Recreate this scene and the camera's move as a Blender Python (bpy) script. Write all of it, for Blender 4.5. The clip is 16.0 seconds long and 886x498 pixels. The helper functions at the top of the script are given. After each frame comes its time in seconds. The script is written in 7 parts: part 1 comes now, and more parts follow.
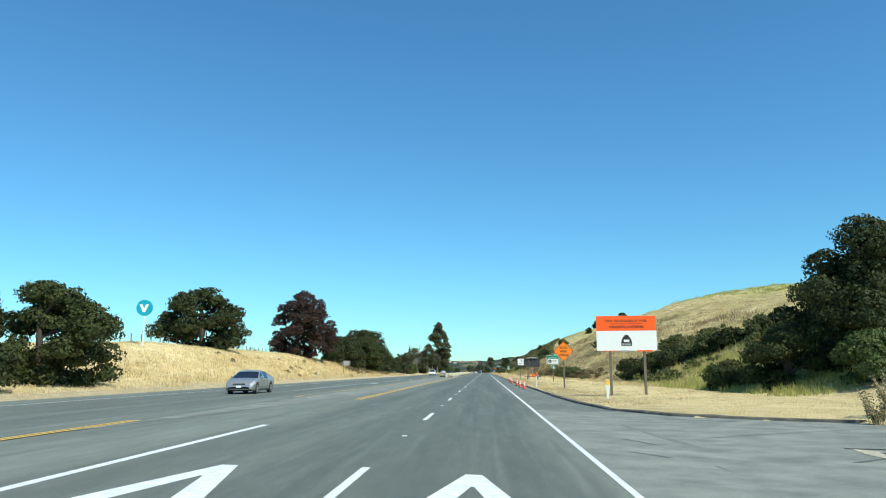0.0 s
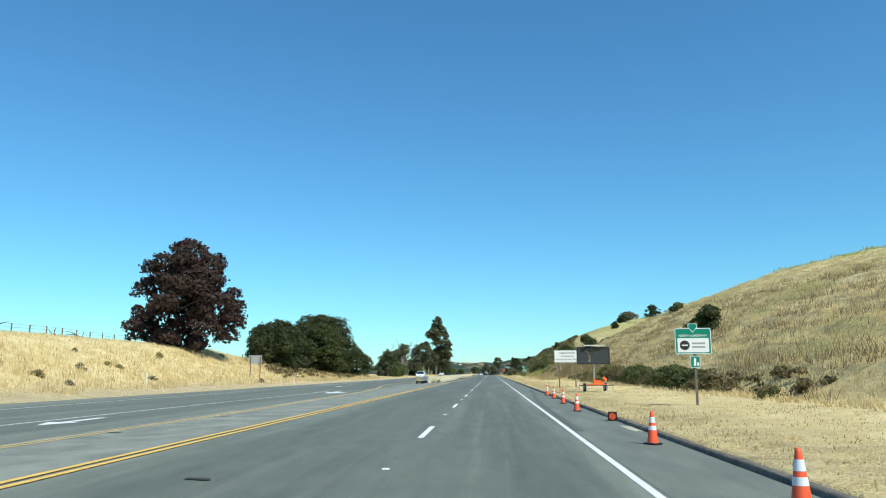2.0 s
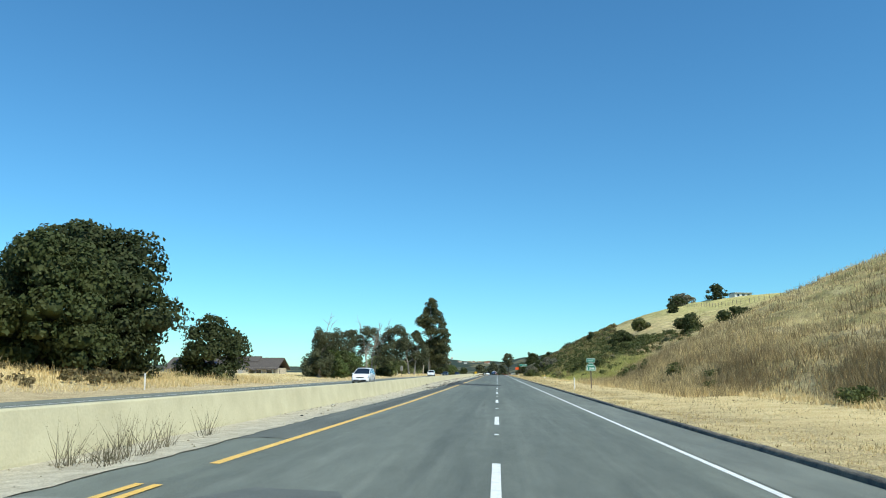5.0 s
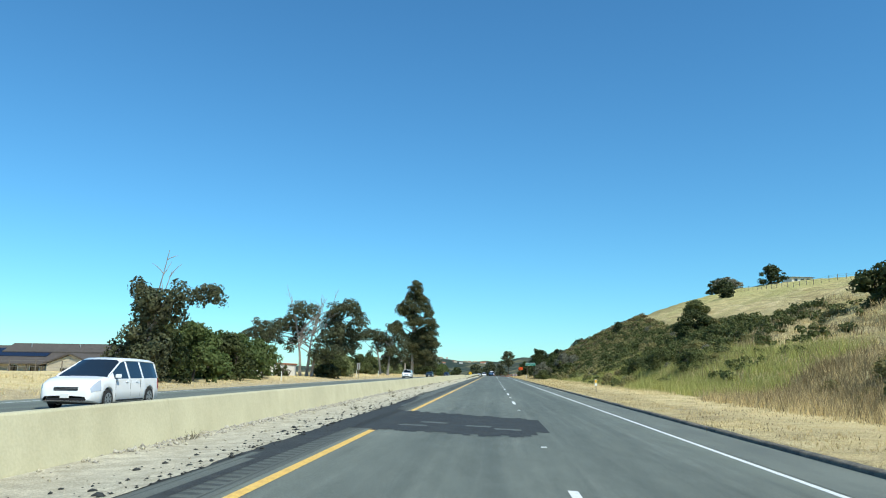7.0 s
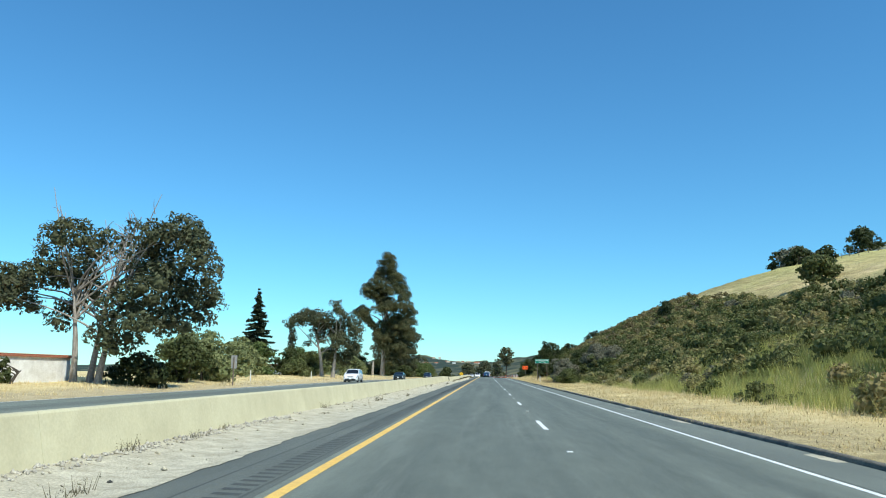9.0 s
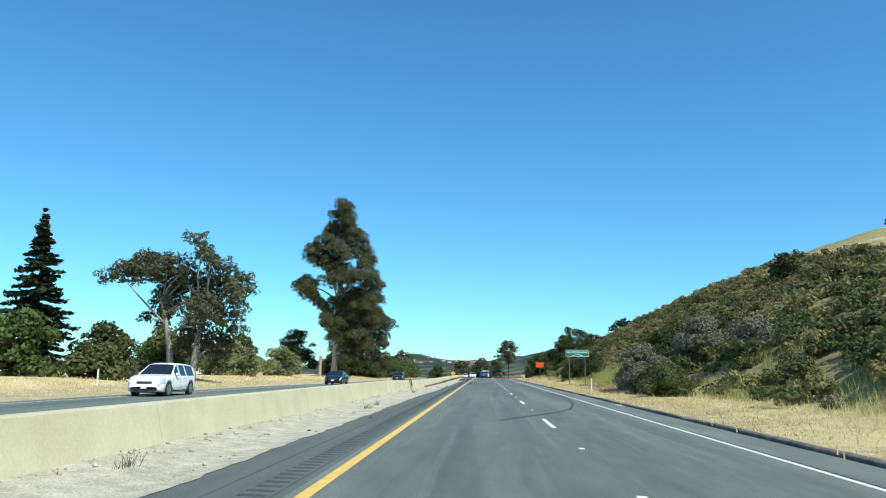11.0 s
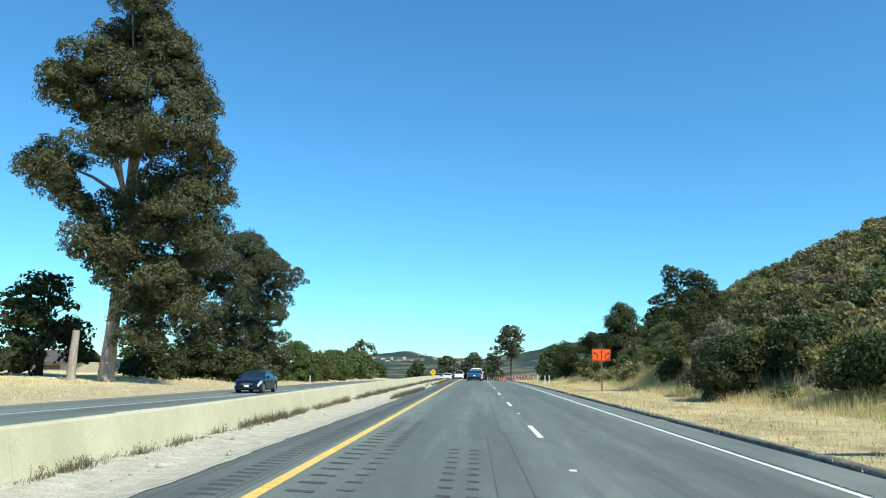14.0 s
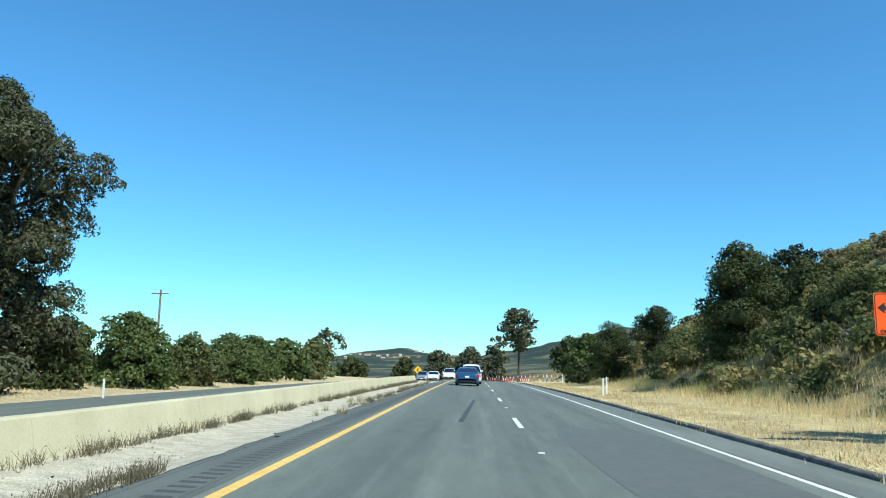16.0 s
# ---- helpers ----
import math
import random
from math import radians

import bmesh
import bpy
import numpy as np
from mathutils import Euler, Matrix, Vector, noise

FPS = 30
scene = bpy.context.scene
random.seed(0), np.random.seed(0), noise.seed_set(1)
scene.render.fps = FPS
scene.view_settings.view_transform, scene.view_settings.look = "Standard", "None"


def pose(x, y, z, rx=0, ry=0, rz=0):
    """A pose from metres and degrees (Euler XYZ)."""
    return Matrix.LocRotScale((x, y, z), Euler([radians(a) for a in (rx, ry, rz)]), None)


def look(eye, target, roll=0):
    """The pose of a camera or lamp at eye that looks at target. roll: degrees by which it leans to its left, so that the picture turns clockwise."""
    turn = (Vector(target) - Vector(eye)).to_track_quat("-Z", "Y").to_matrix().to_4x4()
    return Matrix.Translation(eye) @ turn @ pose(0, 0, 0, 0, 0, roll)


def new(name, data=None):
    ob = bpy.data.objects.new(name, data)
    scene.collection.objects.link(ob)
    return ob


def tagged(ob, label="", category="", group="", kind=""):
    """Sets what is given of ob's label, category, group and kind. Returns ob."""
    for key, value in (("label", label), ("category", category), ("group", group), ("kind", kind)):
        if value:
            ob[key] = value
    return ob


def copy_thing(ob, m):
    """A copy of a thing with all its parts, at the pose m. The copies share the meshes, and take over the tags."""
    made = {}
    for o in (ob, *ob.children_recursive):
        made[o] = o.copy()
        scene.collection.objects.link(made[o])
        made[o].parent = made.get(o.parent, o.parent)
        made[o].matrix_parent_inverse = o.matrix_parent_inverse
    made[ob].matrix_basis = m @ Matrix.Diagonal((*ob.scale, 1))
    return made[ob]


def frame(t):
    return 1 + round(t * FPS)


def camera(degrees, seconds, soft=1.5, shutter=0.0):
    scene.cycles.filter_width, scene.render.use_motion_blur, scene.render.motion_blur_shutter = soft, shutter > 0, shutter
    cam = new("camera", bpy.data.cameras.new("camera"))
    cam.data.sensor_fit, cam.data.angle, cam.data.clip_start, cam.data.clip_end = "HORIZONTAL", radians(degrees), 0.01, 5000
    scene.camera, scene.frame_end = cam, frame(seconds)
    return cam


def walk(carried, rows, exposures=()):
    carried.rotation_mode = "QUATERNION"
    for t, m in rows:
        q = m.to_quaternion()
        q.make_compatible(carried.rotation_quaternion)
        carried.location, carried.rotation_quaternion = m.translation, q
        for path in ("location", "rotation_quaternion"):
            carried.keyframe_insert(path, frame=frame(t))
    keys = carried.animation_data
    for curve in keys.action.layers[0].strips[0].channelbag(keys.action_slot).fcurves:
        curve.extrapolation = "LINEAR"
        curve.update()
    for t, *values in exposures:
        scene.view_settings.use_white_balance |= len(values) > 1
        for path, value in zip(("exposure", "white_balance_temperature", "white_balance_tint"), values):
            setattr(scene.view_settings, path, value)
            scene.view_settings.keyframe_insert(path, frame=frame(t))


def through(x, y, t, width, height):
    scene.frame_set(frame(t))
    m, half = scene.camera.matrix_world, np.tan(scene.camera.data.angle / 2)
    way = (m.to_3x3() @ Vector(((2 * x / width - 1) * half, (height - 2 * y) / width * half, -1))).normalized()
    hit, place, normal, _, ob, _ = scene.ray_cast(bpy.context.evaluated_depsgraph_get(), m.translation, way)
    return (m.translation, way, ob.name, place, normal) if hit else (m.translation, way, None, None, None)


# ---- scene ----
cam = camera(61.04, 16.0, 1.05)
PATH = [
    (0.0, pose(1.805, -0.850, 1.432, 99.204, 0, 3.132) @ pose(0, 0, 0, 0, 0, -0.262)),
    (0.5, pose(1.929, 15.104, 1.425, 99.302, 0, 3.190) @ pose(0, 0, 0, 0, 0, -0.319)),
    (1.0, pose(1.886, 31.072, 1.413, 99.304, 0, 3.223) @ pose(0, 0, 0, 0, 0, -0.262)),
    (1.5, pose(1.712, 47.087, 1.417, 99.370, 0, 3.318) @ pose(0, 0, 0, 0, 0, -0.328)),
    (2.0, pose(1.596, 63.165, 1.431, 99.338, 0, 3.597) @ pose(0, 0, 0, 0, 0, -0.208)),
    (2.5, pose(1.409, 79.280, 1.430, 99.381, 0, 3.876) @ pose(0, 0, 0, 0, 0, -0.055)),
    (3.0, pose(1.058, 95.307, 1.431, 99.301, 0, 4.129) @ pose(0, 0, 0, 0, 0, 0.058)),
    (3.5, pose(0.763, 111.157, 1.425, 99.322, 0, 4.138) @ pose(0, 0, 0, 0, 0, 0.047)),
    (4.0, pose(0.551, 127.040, 1.424, 99.279, 0, 4.207) @ pose(0, 0, 0, 0, 0, -0.068)),
    (6.5, pose(-0.803, 201.274, 1.461, 99.213, 0, 4.005) @ pose(0, 0, 0, 0, 0, 1.143)),
    (7.0, pose(-1.002, 216.206, 1.458, 99.248, 0, 3.906) @ pose(0, 0, 0, 0, 0, 0.856)),
    (7.5, pose(-1.192, 231.117, 1.454, 99.187, 0, 3.731) @ pose(0, 0, 0, 0, 0, 0.671)),
    (8.0, pose(-1.309, 246.023, 1.479, 99.116, 0, 3.643) @ pose(0, 0, 0, 0, 0, 0.874)),
    (8.5, pose(-1.417, 260.920, 1.458, 99.229, 0, 3.481) @ pose(0, 0, 0, 0, 0, 0.697)),
    (9.0, pose(-1.515, 275.777, 1.425, 99.294, 0, 3.413) @ pose(0, 0, 0, 0, 0, 0.644)),
    (11.5, pose(-1.883, 347.401, 1.429, 99.213, 0, 3.043) @ pose(0, 0, 0, 0, 0, 0.633)),
    (12.0, pose(-1.808, 360.536, 1.407, 99.197, 0, 2.990) @ pose(0, 0, 0, 0, 0, 0.509)),
    (12.5, pose(-1.737, 373.495, 1.396, 99.275, 0, 2.888) @ pose(0, 0, 0, 0, 0, 0.706)),
    (13.0, pose(-1.643, 386.168, 1.428, 99.243, 0, 2.809) @ pose(0, 0, 0, 0, 0, 0.976)),
    (13.5, pose(-1.538, 398.438, 1.434, 99.207, 0, 2.705) @ pose(0, 0, 0, 0, 0, 0.810)),
    (14.0, pose(-1.415, 410.273, 1.445, 99.108, 0, 2.683) @ pose(0, 0, 0, 0, 0, 0.873)),
    (14.5, pose(-1.325, 421.529, 1.439, 98.991, 0, 2.637) @ pose(0, 0, 0, 0, 0, 0.738)),
    (15.0, pose(-1.236, 432.218, 1.434, 98.900, 0, 2.682) @ pose(0, 0, 0, 0, 0, 0.740)),
    (15.5, pose(-1.159, 442.409, 1.436, 98.809, 0, 2.694) @ pose(0, 0, 0, 0, 0, 0.778)),
    (16.0, pose(-1.152, 452.316, 1.442, 98.904, 0, 2.553) @ pose(0, 0, 0, 0, 0, 0.994)),
]
walk(cam, PATH, [(0.0, 0.19, 6550, 1), (4.0, 0.18, 6530, 1), (7.0, 0.16, 6350, 1), (9.5, 0.26, 6320, 1), (12.0, 0.30, 6300, 1), (14.5, 0.42, 6230, 1), (16.0, 0.38, 6150, 1)])

# ---------- world, sun ----------
SUN_EL, SUN_AZ = 49.0, 134.0          # degrees; azimuth clockwise from +y
world = bpy.data.worlds.new("sky")
scene.world = world
world.use_nodes = True
wn = world.node_tree
wn.nodes.clear()
sky = wn.nodes.new("ShaderNodeTexSky")
sky.sky_type = "NISHITA"
sky.sun_disc = False
sky.sun_elevation, sky.sun_rotation = radians(SUN_EL), radians(SUN_AZ)
sky.altitude, sky.air_density, sky.dust_density, sky.ozone_density = 100, 1.12, 0.0, 6.5
bg = wn.nodes.new("ShaderNodeBackground")
bg.inputs["Strength"].default_value = 0.12
wo = wn.nodes.new("ShaderNodeOutputWorld")
tint = wn.nodes.new("ShaderNodeMix")
tint.data_type, tint.blend_type = "RGBA", "MULTIPLY"
tint.inputs[0].default_value, tint.inputs[7].default_value = 1.0, (0.60, 1.0, 1.14, 1)
wn.links.new(sky.outputs[0], tint.inputs[6])
wn.links.new(tint.outputs[2], bg.inputs[0])
wn.links.new(bg.outputs[0], wo.inputs[0])
sun = new("sun", bpy.data.lights.new("sun", "SUN"))
sun.data.energy, sun.data.angle, sun.data.color = 5.0, radians(0.53), (1.0, 0.95, 0.86)
sa, se = radians(SUN_AZ), radians(SUN_EL)
sun.matrix_world = look((math.sin(sa) * math.cos(se) * 300, math.cos(sa) * math.cos(se) * 300, math.sin(se) * 300), (0, 0, 0))

# ---------- materials ----------


def node(nt, kind, **sets):
    n = nt.nodes.new(kind)
    for k, v in sets.items():
        n.inputs[k].default_value = v
    return n


def start_mat(name):
    m = bpy.data.materials.new(name)
    m.use_nodes = True
    nt = m.node_tree
    return m, nt, nt.nodes["Principled BSDF"]


def mixc(nt, fac, a, b, mode="MIX"):
    """A colour mix node; fac, a and b are sockets or values."""
    n = nt.nodes.new("ShaderNodeMix")
    n.data_type, n.blend_type = "RGBA", mode
    for s, v in ((n.inputs[0], fac), (n.inputs[6], a), (n.inputs[7], b)):
        if isinstance(v, bpy.types.NodeSocket):
            nt.links.new(v, s)
        else:
            s.default_value = (*v, 1) if isinstance(v, tuple) else v
    return n.outputs[2]


def noise_at(nt, scale, detail=4.0, stretch=(1, 1, 1), low=0.35, high=0.65):
    """World-space noise between 0 and 1, with its contrast raised."""
    geo = nt.nodes.new("ShaderNodeNewGeometry")
    mp = nt.nodes.new("ShaderNodeMapping")
    mp.inputs["Scale"].default_value = stretch
    tex = node(nt, "ShaderNodeTexNoise", Scale=scale, Detail=detail, Roughness=0.6)
    rng = node(nt, "ShaderNodeMapRange")
    rng.inputs[1].default_value, rng.inputs[2].default_value = low, high
    nt.links.new(geo.outputs["Position"], mp.inputs[0])
    nt.links.new(mp.outputs[0], tex.inputs["Vector"])
    nt.links.new(tex.outputs[0], rng.inputs[0])
    return rng.outputs[0]


def bump(nt, bs, height, strength, dist):
    b = node(nt, "ShaderNodeBump", Strength=strength, Distance=dist)
    nt.links.new(height, b.inputs["Height"])
    nt.links.new(b.outputs[0], bs.inputs["Normal"])


def paint(name, colour, rough=0.5, metal=0.0, dirt=0.12, scale=6.0, coat=0.0):
    """Painted, coated or plain stuff with slight stains and grain."""
    m, nt, bs = start_mat(name)
    dark = tuple(c * 0.6 + 0.02 for c in colour)
    f = nt.nodes.new("ShaderNodeMath")
    f.operation = "MULTIPLY"
    f.inputs[1].default_value = dirt
    nt.links.new(noise_at(nt, scale), f.inputs[0])
    col = mixc(nt, f.outputs[0], colour, dark)
    nt.links.new(col, bs.inputs["Base Color"])
    bs.inputs["Roughness"].default_value, bs.inputs["Metallic"].default_value = rough, metal
    bs.inputs["Coat Weight"].default_value = coat
    return m


def leafy(name, a, b, dry=(0.16, 0.12, 0.06), dryness=0.1, through=0.25):
    """Foliage: each leaf clump its own shade, broad patches over it, light passing through."""
    m, nt, bs = start_mat(name)
    geo = nt.nodes.new("ShaderNodeNewGeometry")
    col = mixc(nt, geo.outputs["Random Per Island"], a, b)
    pick = nt.nodes.new("ShaderNodeMath")
    pick.operation = "MULTIPLY"
    pick.inputs[1].default_value = dryness
    nt.links.new(noise_at(nt, 0.8, 3, low=0.4, high=0.7), pick.inputs[0])
    col = mixc(nt, pick.outputs[0], col, dry)
    bs.inputs["Roughness"].default_value = 0.7
    bs.inputs["Specular IOR Level"].default_value = 0.25
    nt.links.new(col, bs.inputs["Base Color"])
    tr = nt.nodes.new("ShaderNodeBsdfTranslucent")
    nt.links.new(col, tr.inputs[0])
    mx = nt.nodes.new("ShaderNodeMixShader")
    mx.inputs[0].default_value = through
    nt.links.new(bs.outputs[0], mx.inputs[1])
    nt.links.new(tr.outputs[0], mx.inputs[2])
    nt.links.new(mx.outputs[0], nt.nodes["Material Output"].inputs[0])
    return m


def rough_mix(name, cols, scales, rough=0.9, bump_d=0.02, stretch=(1, 1, 1), fine=40.0, grain=0.35):
    """Earth-like stuff: three colours mixed by broad and fine noise, with relief."""
    m, nt, bs = start_mat(name)
    n1, n2 = noise_at(nt, scales[0], 5, stretch), noise_at(nt, scales[1], 5, stretch)
    col = mixc(nt, n2, mixc(nt, n1, cols[0], cols[1]), cols[2])
    n3 = noise_at(nt, fine, 3)
    col = mixc(nt, grain, col, mixc(nt, n3, (0.2, 0.2, 0.2), (0.8, 0.8, 0.8)), "OVERLAY")
    nt.links.new(col, bs.inputs["Base Color"])
    bs.inputs["Roughness"].default_value = rough
    bump(nt, bs, n3, 0.6, bump_d)
    return m


def x_band(nt, x0, x1, soft):
    """1 where the world x lies between x0 and x1."""
    geo, sep = nt.nodes.new("ShaderNodeNewGeometry"), nt.nodes.new("ShaderNodeSeparateXYZ")
    nt.links.new(geo.outputs["Position"], sep.inputs[0])
    outs = []
    for a, b in ((x0 - soft, x0 + soft), (x1 + soft, x1 - soft)):
        r = node(nt, "ShaderNodeMapRange")
        r.inputs[1].default_value, r.inputs[2].default_value = a, b
        nt.links.new(sep.outputs[0], r.inputs[0])
        outs.append(r.outputs[0])
    mul = nt.nodes.new("ShaderNodeMath")
    mul.operation = "MULTIPLY"
    nt.links.new(outs[0], mul.inputs[0])
    nt.links.new(outs[1], mul.inputs[1])
    return mul.outputs[0]


def scaled(nt, socket, k):
    f = nt.nodes.new("ShaderNodeMath")
    f.operation = "MULTIPLY"
    f.inputs[1].default_value = k
    nt.links.new(socket, f.inputs[0])
    return f.outputs[0]


def asphalt_mat():
    """Worn asphalt: paler shoulders, darker polished wheel paths, long streaks, aggregate."""
    m, nt, bs = start_mat("asphalt")
    col = mixc(nt, noise_at(nt, 0.35, 5, (1, 0.12, 1)), (0.140, 0.156, 0.128), (0.190, 0.210, 0.174))
    for x0, x1, k in ((-3.6, 3.4, 0.5), (-2.9, -2.2, 0.3), (-1.3, -0.6, 0.3), (0.7, 1.3, 0.35), (2.2, 2.9, 0.35), (-19.0, -9.5, 0.45)):
        col = mixc(nt, scaled(nt, x_band(nt, x0, x1, 0.35), k), col, (0.082, 0.094, 0.082))
    col = mixc(nt, scaled(nt, noise_at(nt, 1.6, 6, (1, 0.035, 1), 0.5, 0.7), 0.5), col, (0.070, 0.080, 0.070))
    col = mixc(nt, scaled(nt, noise_at(nt, 2.6, 5, (1, 0.02, 1), 0.54, 0.7), 0.35), col, (0.21, 0.228, 0.195))
    col = mixc(nt, scaled(nt, noise_at(nt, 0.5, 4, (1, 0.03, 1), 0.5, 0.7), 0.4), col, (0.225, 0.245, 0.205))
    blot = noise_at(nt, 3.2, 8, (1, 0.22, 1), 0.3, 0.7)
    col = mixc(nt, 0.45, col, mixc(nt, blot, (0.36, 0.36, 0.36), (0.64, 0.64, 0.64)), "OVERLAY")
    fine = noise_at(nt, 55.0, 3)
    col = mixc(nt, 0.6, col, mixc(nt, fine, (0.3, 0.3, 0.3), (0.7, 0.7, 0.7)), "OVERLAY")
    nt.links.new(col, bs.inputs["Base Color"])
    bs.inputs["Roughness"].default_value = 0.72
    bs.inputs["Specular IOR Level"].default_value = 0.3
    bump(nt, bs, fine, 0.5, 0.006)
    return m


def ground_mat():
    """Dry golden grass land with bare earth by the road and greener patches high up the slope."""
    m, nt, bs = start_mat("dry_grass_ground")
    col = mixc(nt, noise_at(nt, 0.7, 6), (0.66, 0.52, 0.25), (0.83, 0.69, 0.39))
    col = mixc(nt, scaled(nt, noise_at(nt, 0.12, 5), 0.45), col, (0.54, 0.42, 0.21))
    hill = x_band(nt, 17, 400, 4.0)
    hillc = mixc(nt, noise_at(nt, 0.16, 6), (0.58, 0.455, 0.21), (0.80, 0.645, 0.34))
    hillc = mixc(nt, scaled(nt, noise_at(nt, 0.05, 4, (1, 1, 1), 0.42, 0.6), 0.6), hillc, (0.34, 0.34, 0.12))
    hillc = mixc(nt, scaled(nt, noise_at(nt, 0.55, 6, (1.0, 0.35, 1.0), 0.48, 0.66), 0.55), hillc, (0.30, 0.225, 0.11))
    hillc = mixc(nt, scaled(nt, noise_at(nt, 0.9, 6, (1.0, 0.10, 1.6), 0.5, 0.64), 0.6), hillc, (0.24, 0.17, 0.085))
    hillc = mixc(nt, scaled(nt, noise_at(nt, 0.7, 6, (1.0, 0.14, 1.3), 0.54, 0.66), 0.5), hillc, (0.80, 0.66, 0.40))
    hillc = mixc(nt, scaled(nt, noise_at(nt, 2.6, 6, low=0.5, high=0.66), 0.5), hillc, (0.20, 0.155, 0.08))
    hillc = mixc(nt, scaled(nt, x_band(nt, 52, 400, 9.0), 0.55), hillc, mixc(nt, noise_at(nt, 0.3, 5), (0.30, 0.33, 0.10), (0.52, 0.47, 0.18)))
    col = mixc(nt, hill, col, hillc)
    brush = mixc(nt, noise_at(nt, 0.35, 6), (0.135, 0.12, 0.05), (0.27, 0.23, 0.10))
    place, axes_ = nt.nodes.new("ShaderNodeNewGeometry"), nt.nodes.new("ShaderNodeSeparateXYZ")
    nt.links.new(place.outputs["Position"], axes_.inputs[0])
    along = node(nt, "ShaderNodeMapRange")
    along.inputs[1].default_value, along.inputs[2].default_value = 300, 345
    nt.links.new(axes_.outputs[1], along.inputs[0])
    both = nt.nodes.new("ShaderNodeMath")
    both.operation = "MULTIPLY"
    nt.links.new(along.outputs[0], both.inputs[0])
    nt.links.new(x_band(nt, 12.0, 37, 4.0), both.inputs[1])
    col = mixc(nt, scaled(nt, both.outputs[0], 0.92), col, brush)
    beyond = node(nt, "ShaderNodeMapRange")
    beyond.inputs[1].default_value, beyond.inputs[2].default_value = 420, 465
    nt.links.new(axes_.outputs[1], beyond.inputs[0])
    upper = nt.nodes.new("ShaderNodeMath")
    upper.operation = "MULTIPLY"
    nt.links.new(beyond.outputs[0], upper.inputs[0])
    nt.links.new(x_band(nt, 34.0, 58, 4.0), upper.inputs[1])
    col = mixc(nt, scaled(nt, upper.outputs[0], 0.92), col, brush)
    verge = mixc(nt, noise_at(nt, 1.1, 6), (0.33, 0.26, 0.14), (0.58, 0.47, 0.26))
    spots = nt.nodes.new("ShaderNodeMath")
    spots.operation = "MULTIPLY"
    nt.links.new(noise_at(nt, 0.22, 5, low=0.34, high=0.56), spots.inputs[0])
    nt.links.new(x_band(nt, 5.0, 9.0, 1.5), spots.inputs[1])
    col = mixc(nt, scaled(nt, spots.outputs[0], 0.9), col, verge)
    col = mixc(nt, scaled(nt, x_band(nt, -25.5, -19.0, 1.0), 0.75), col, mixc(nt, noise_at(nt, 0.9, 5), (0.40, 0.32, 0.20), (0.55, 0.46, 0.30)))
    fine = noise_at(nt, 14.0, 5)
    col = mixc(nt, 0.5, col, mixc(nt, fine, (0.25, 0.25, 0.25), (0.75, 0.75, 0.75)), "OVERLAY")
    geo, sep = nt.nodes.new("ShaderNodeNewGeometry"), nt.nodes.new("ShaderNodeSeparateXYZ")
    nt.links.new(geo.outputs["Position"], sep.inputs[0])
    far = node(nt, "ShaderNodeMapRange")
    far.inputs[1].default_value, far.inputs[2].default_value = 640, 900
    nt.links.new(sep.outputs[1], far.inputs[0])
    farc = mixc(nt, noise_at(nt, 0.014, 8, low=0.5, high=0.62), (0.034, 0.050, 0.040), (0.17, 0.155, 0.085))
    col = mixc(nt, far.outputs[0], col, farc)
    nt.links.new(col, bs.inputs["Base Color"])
    bs.inputs["Roughness"].default_value = 0.95
    bs.inputs["Specular IOR Level"].default_value = 0.1
    bump(nt, bs, fine, 0.8, 0.06)
    return m


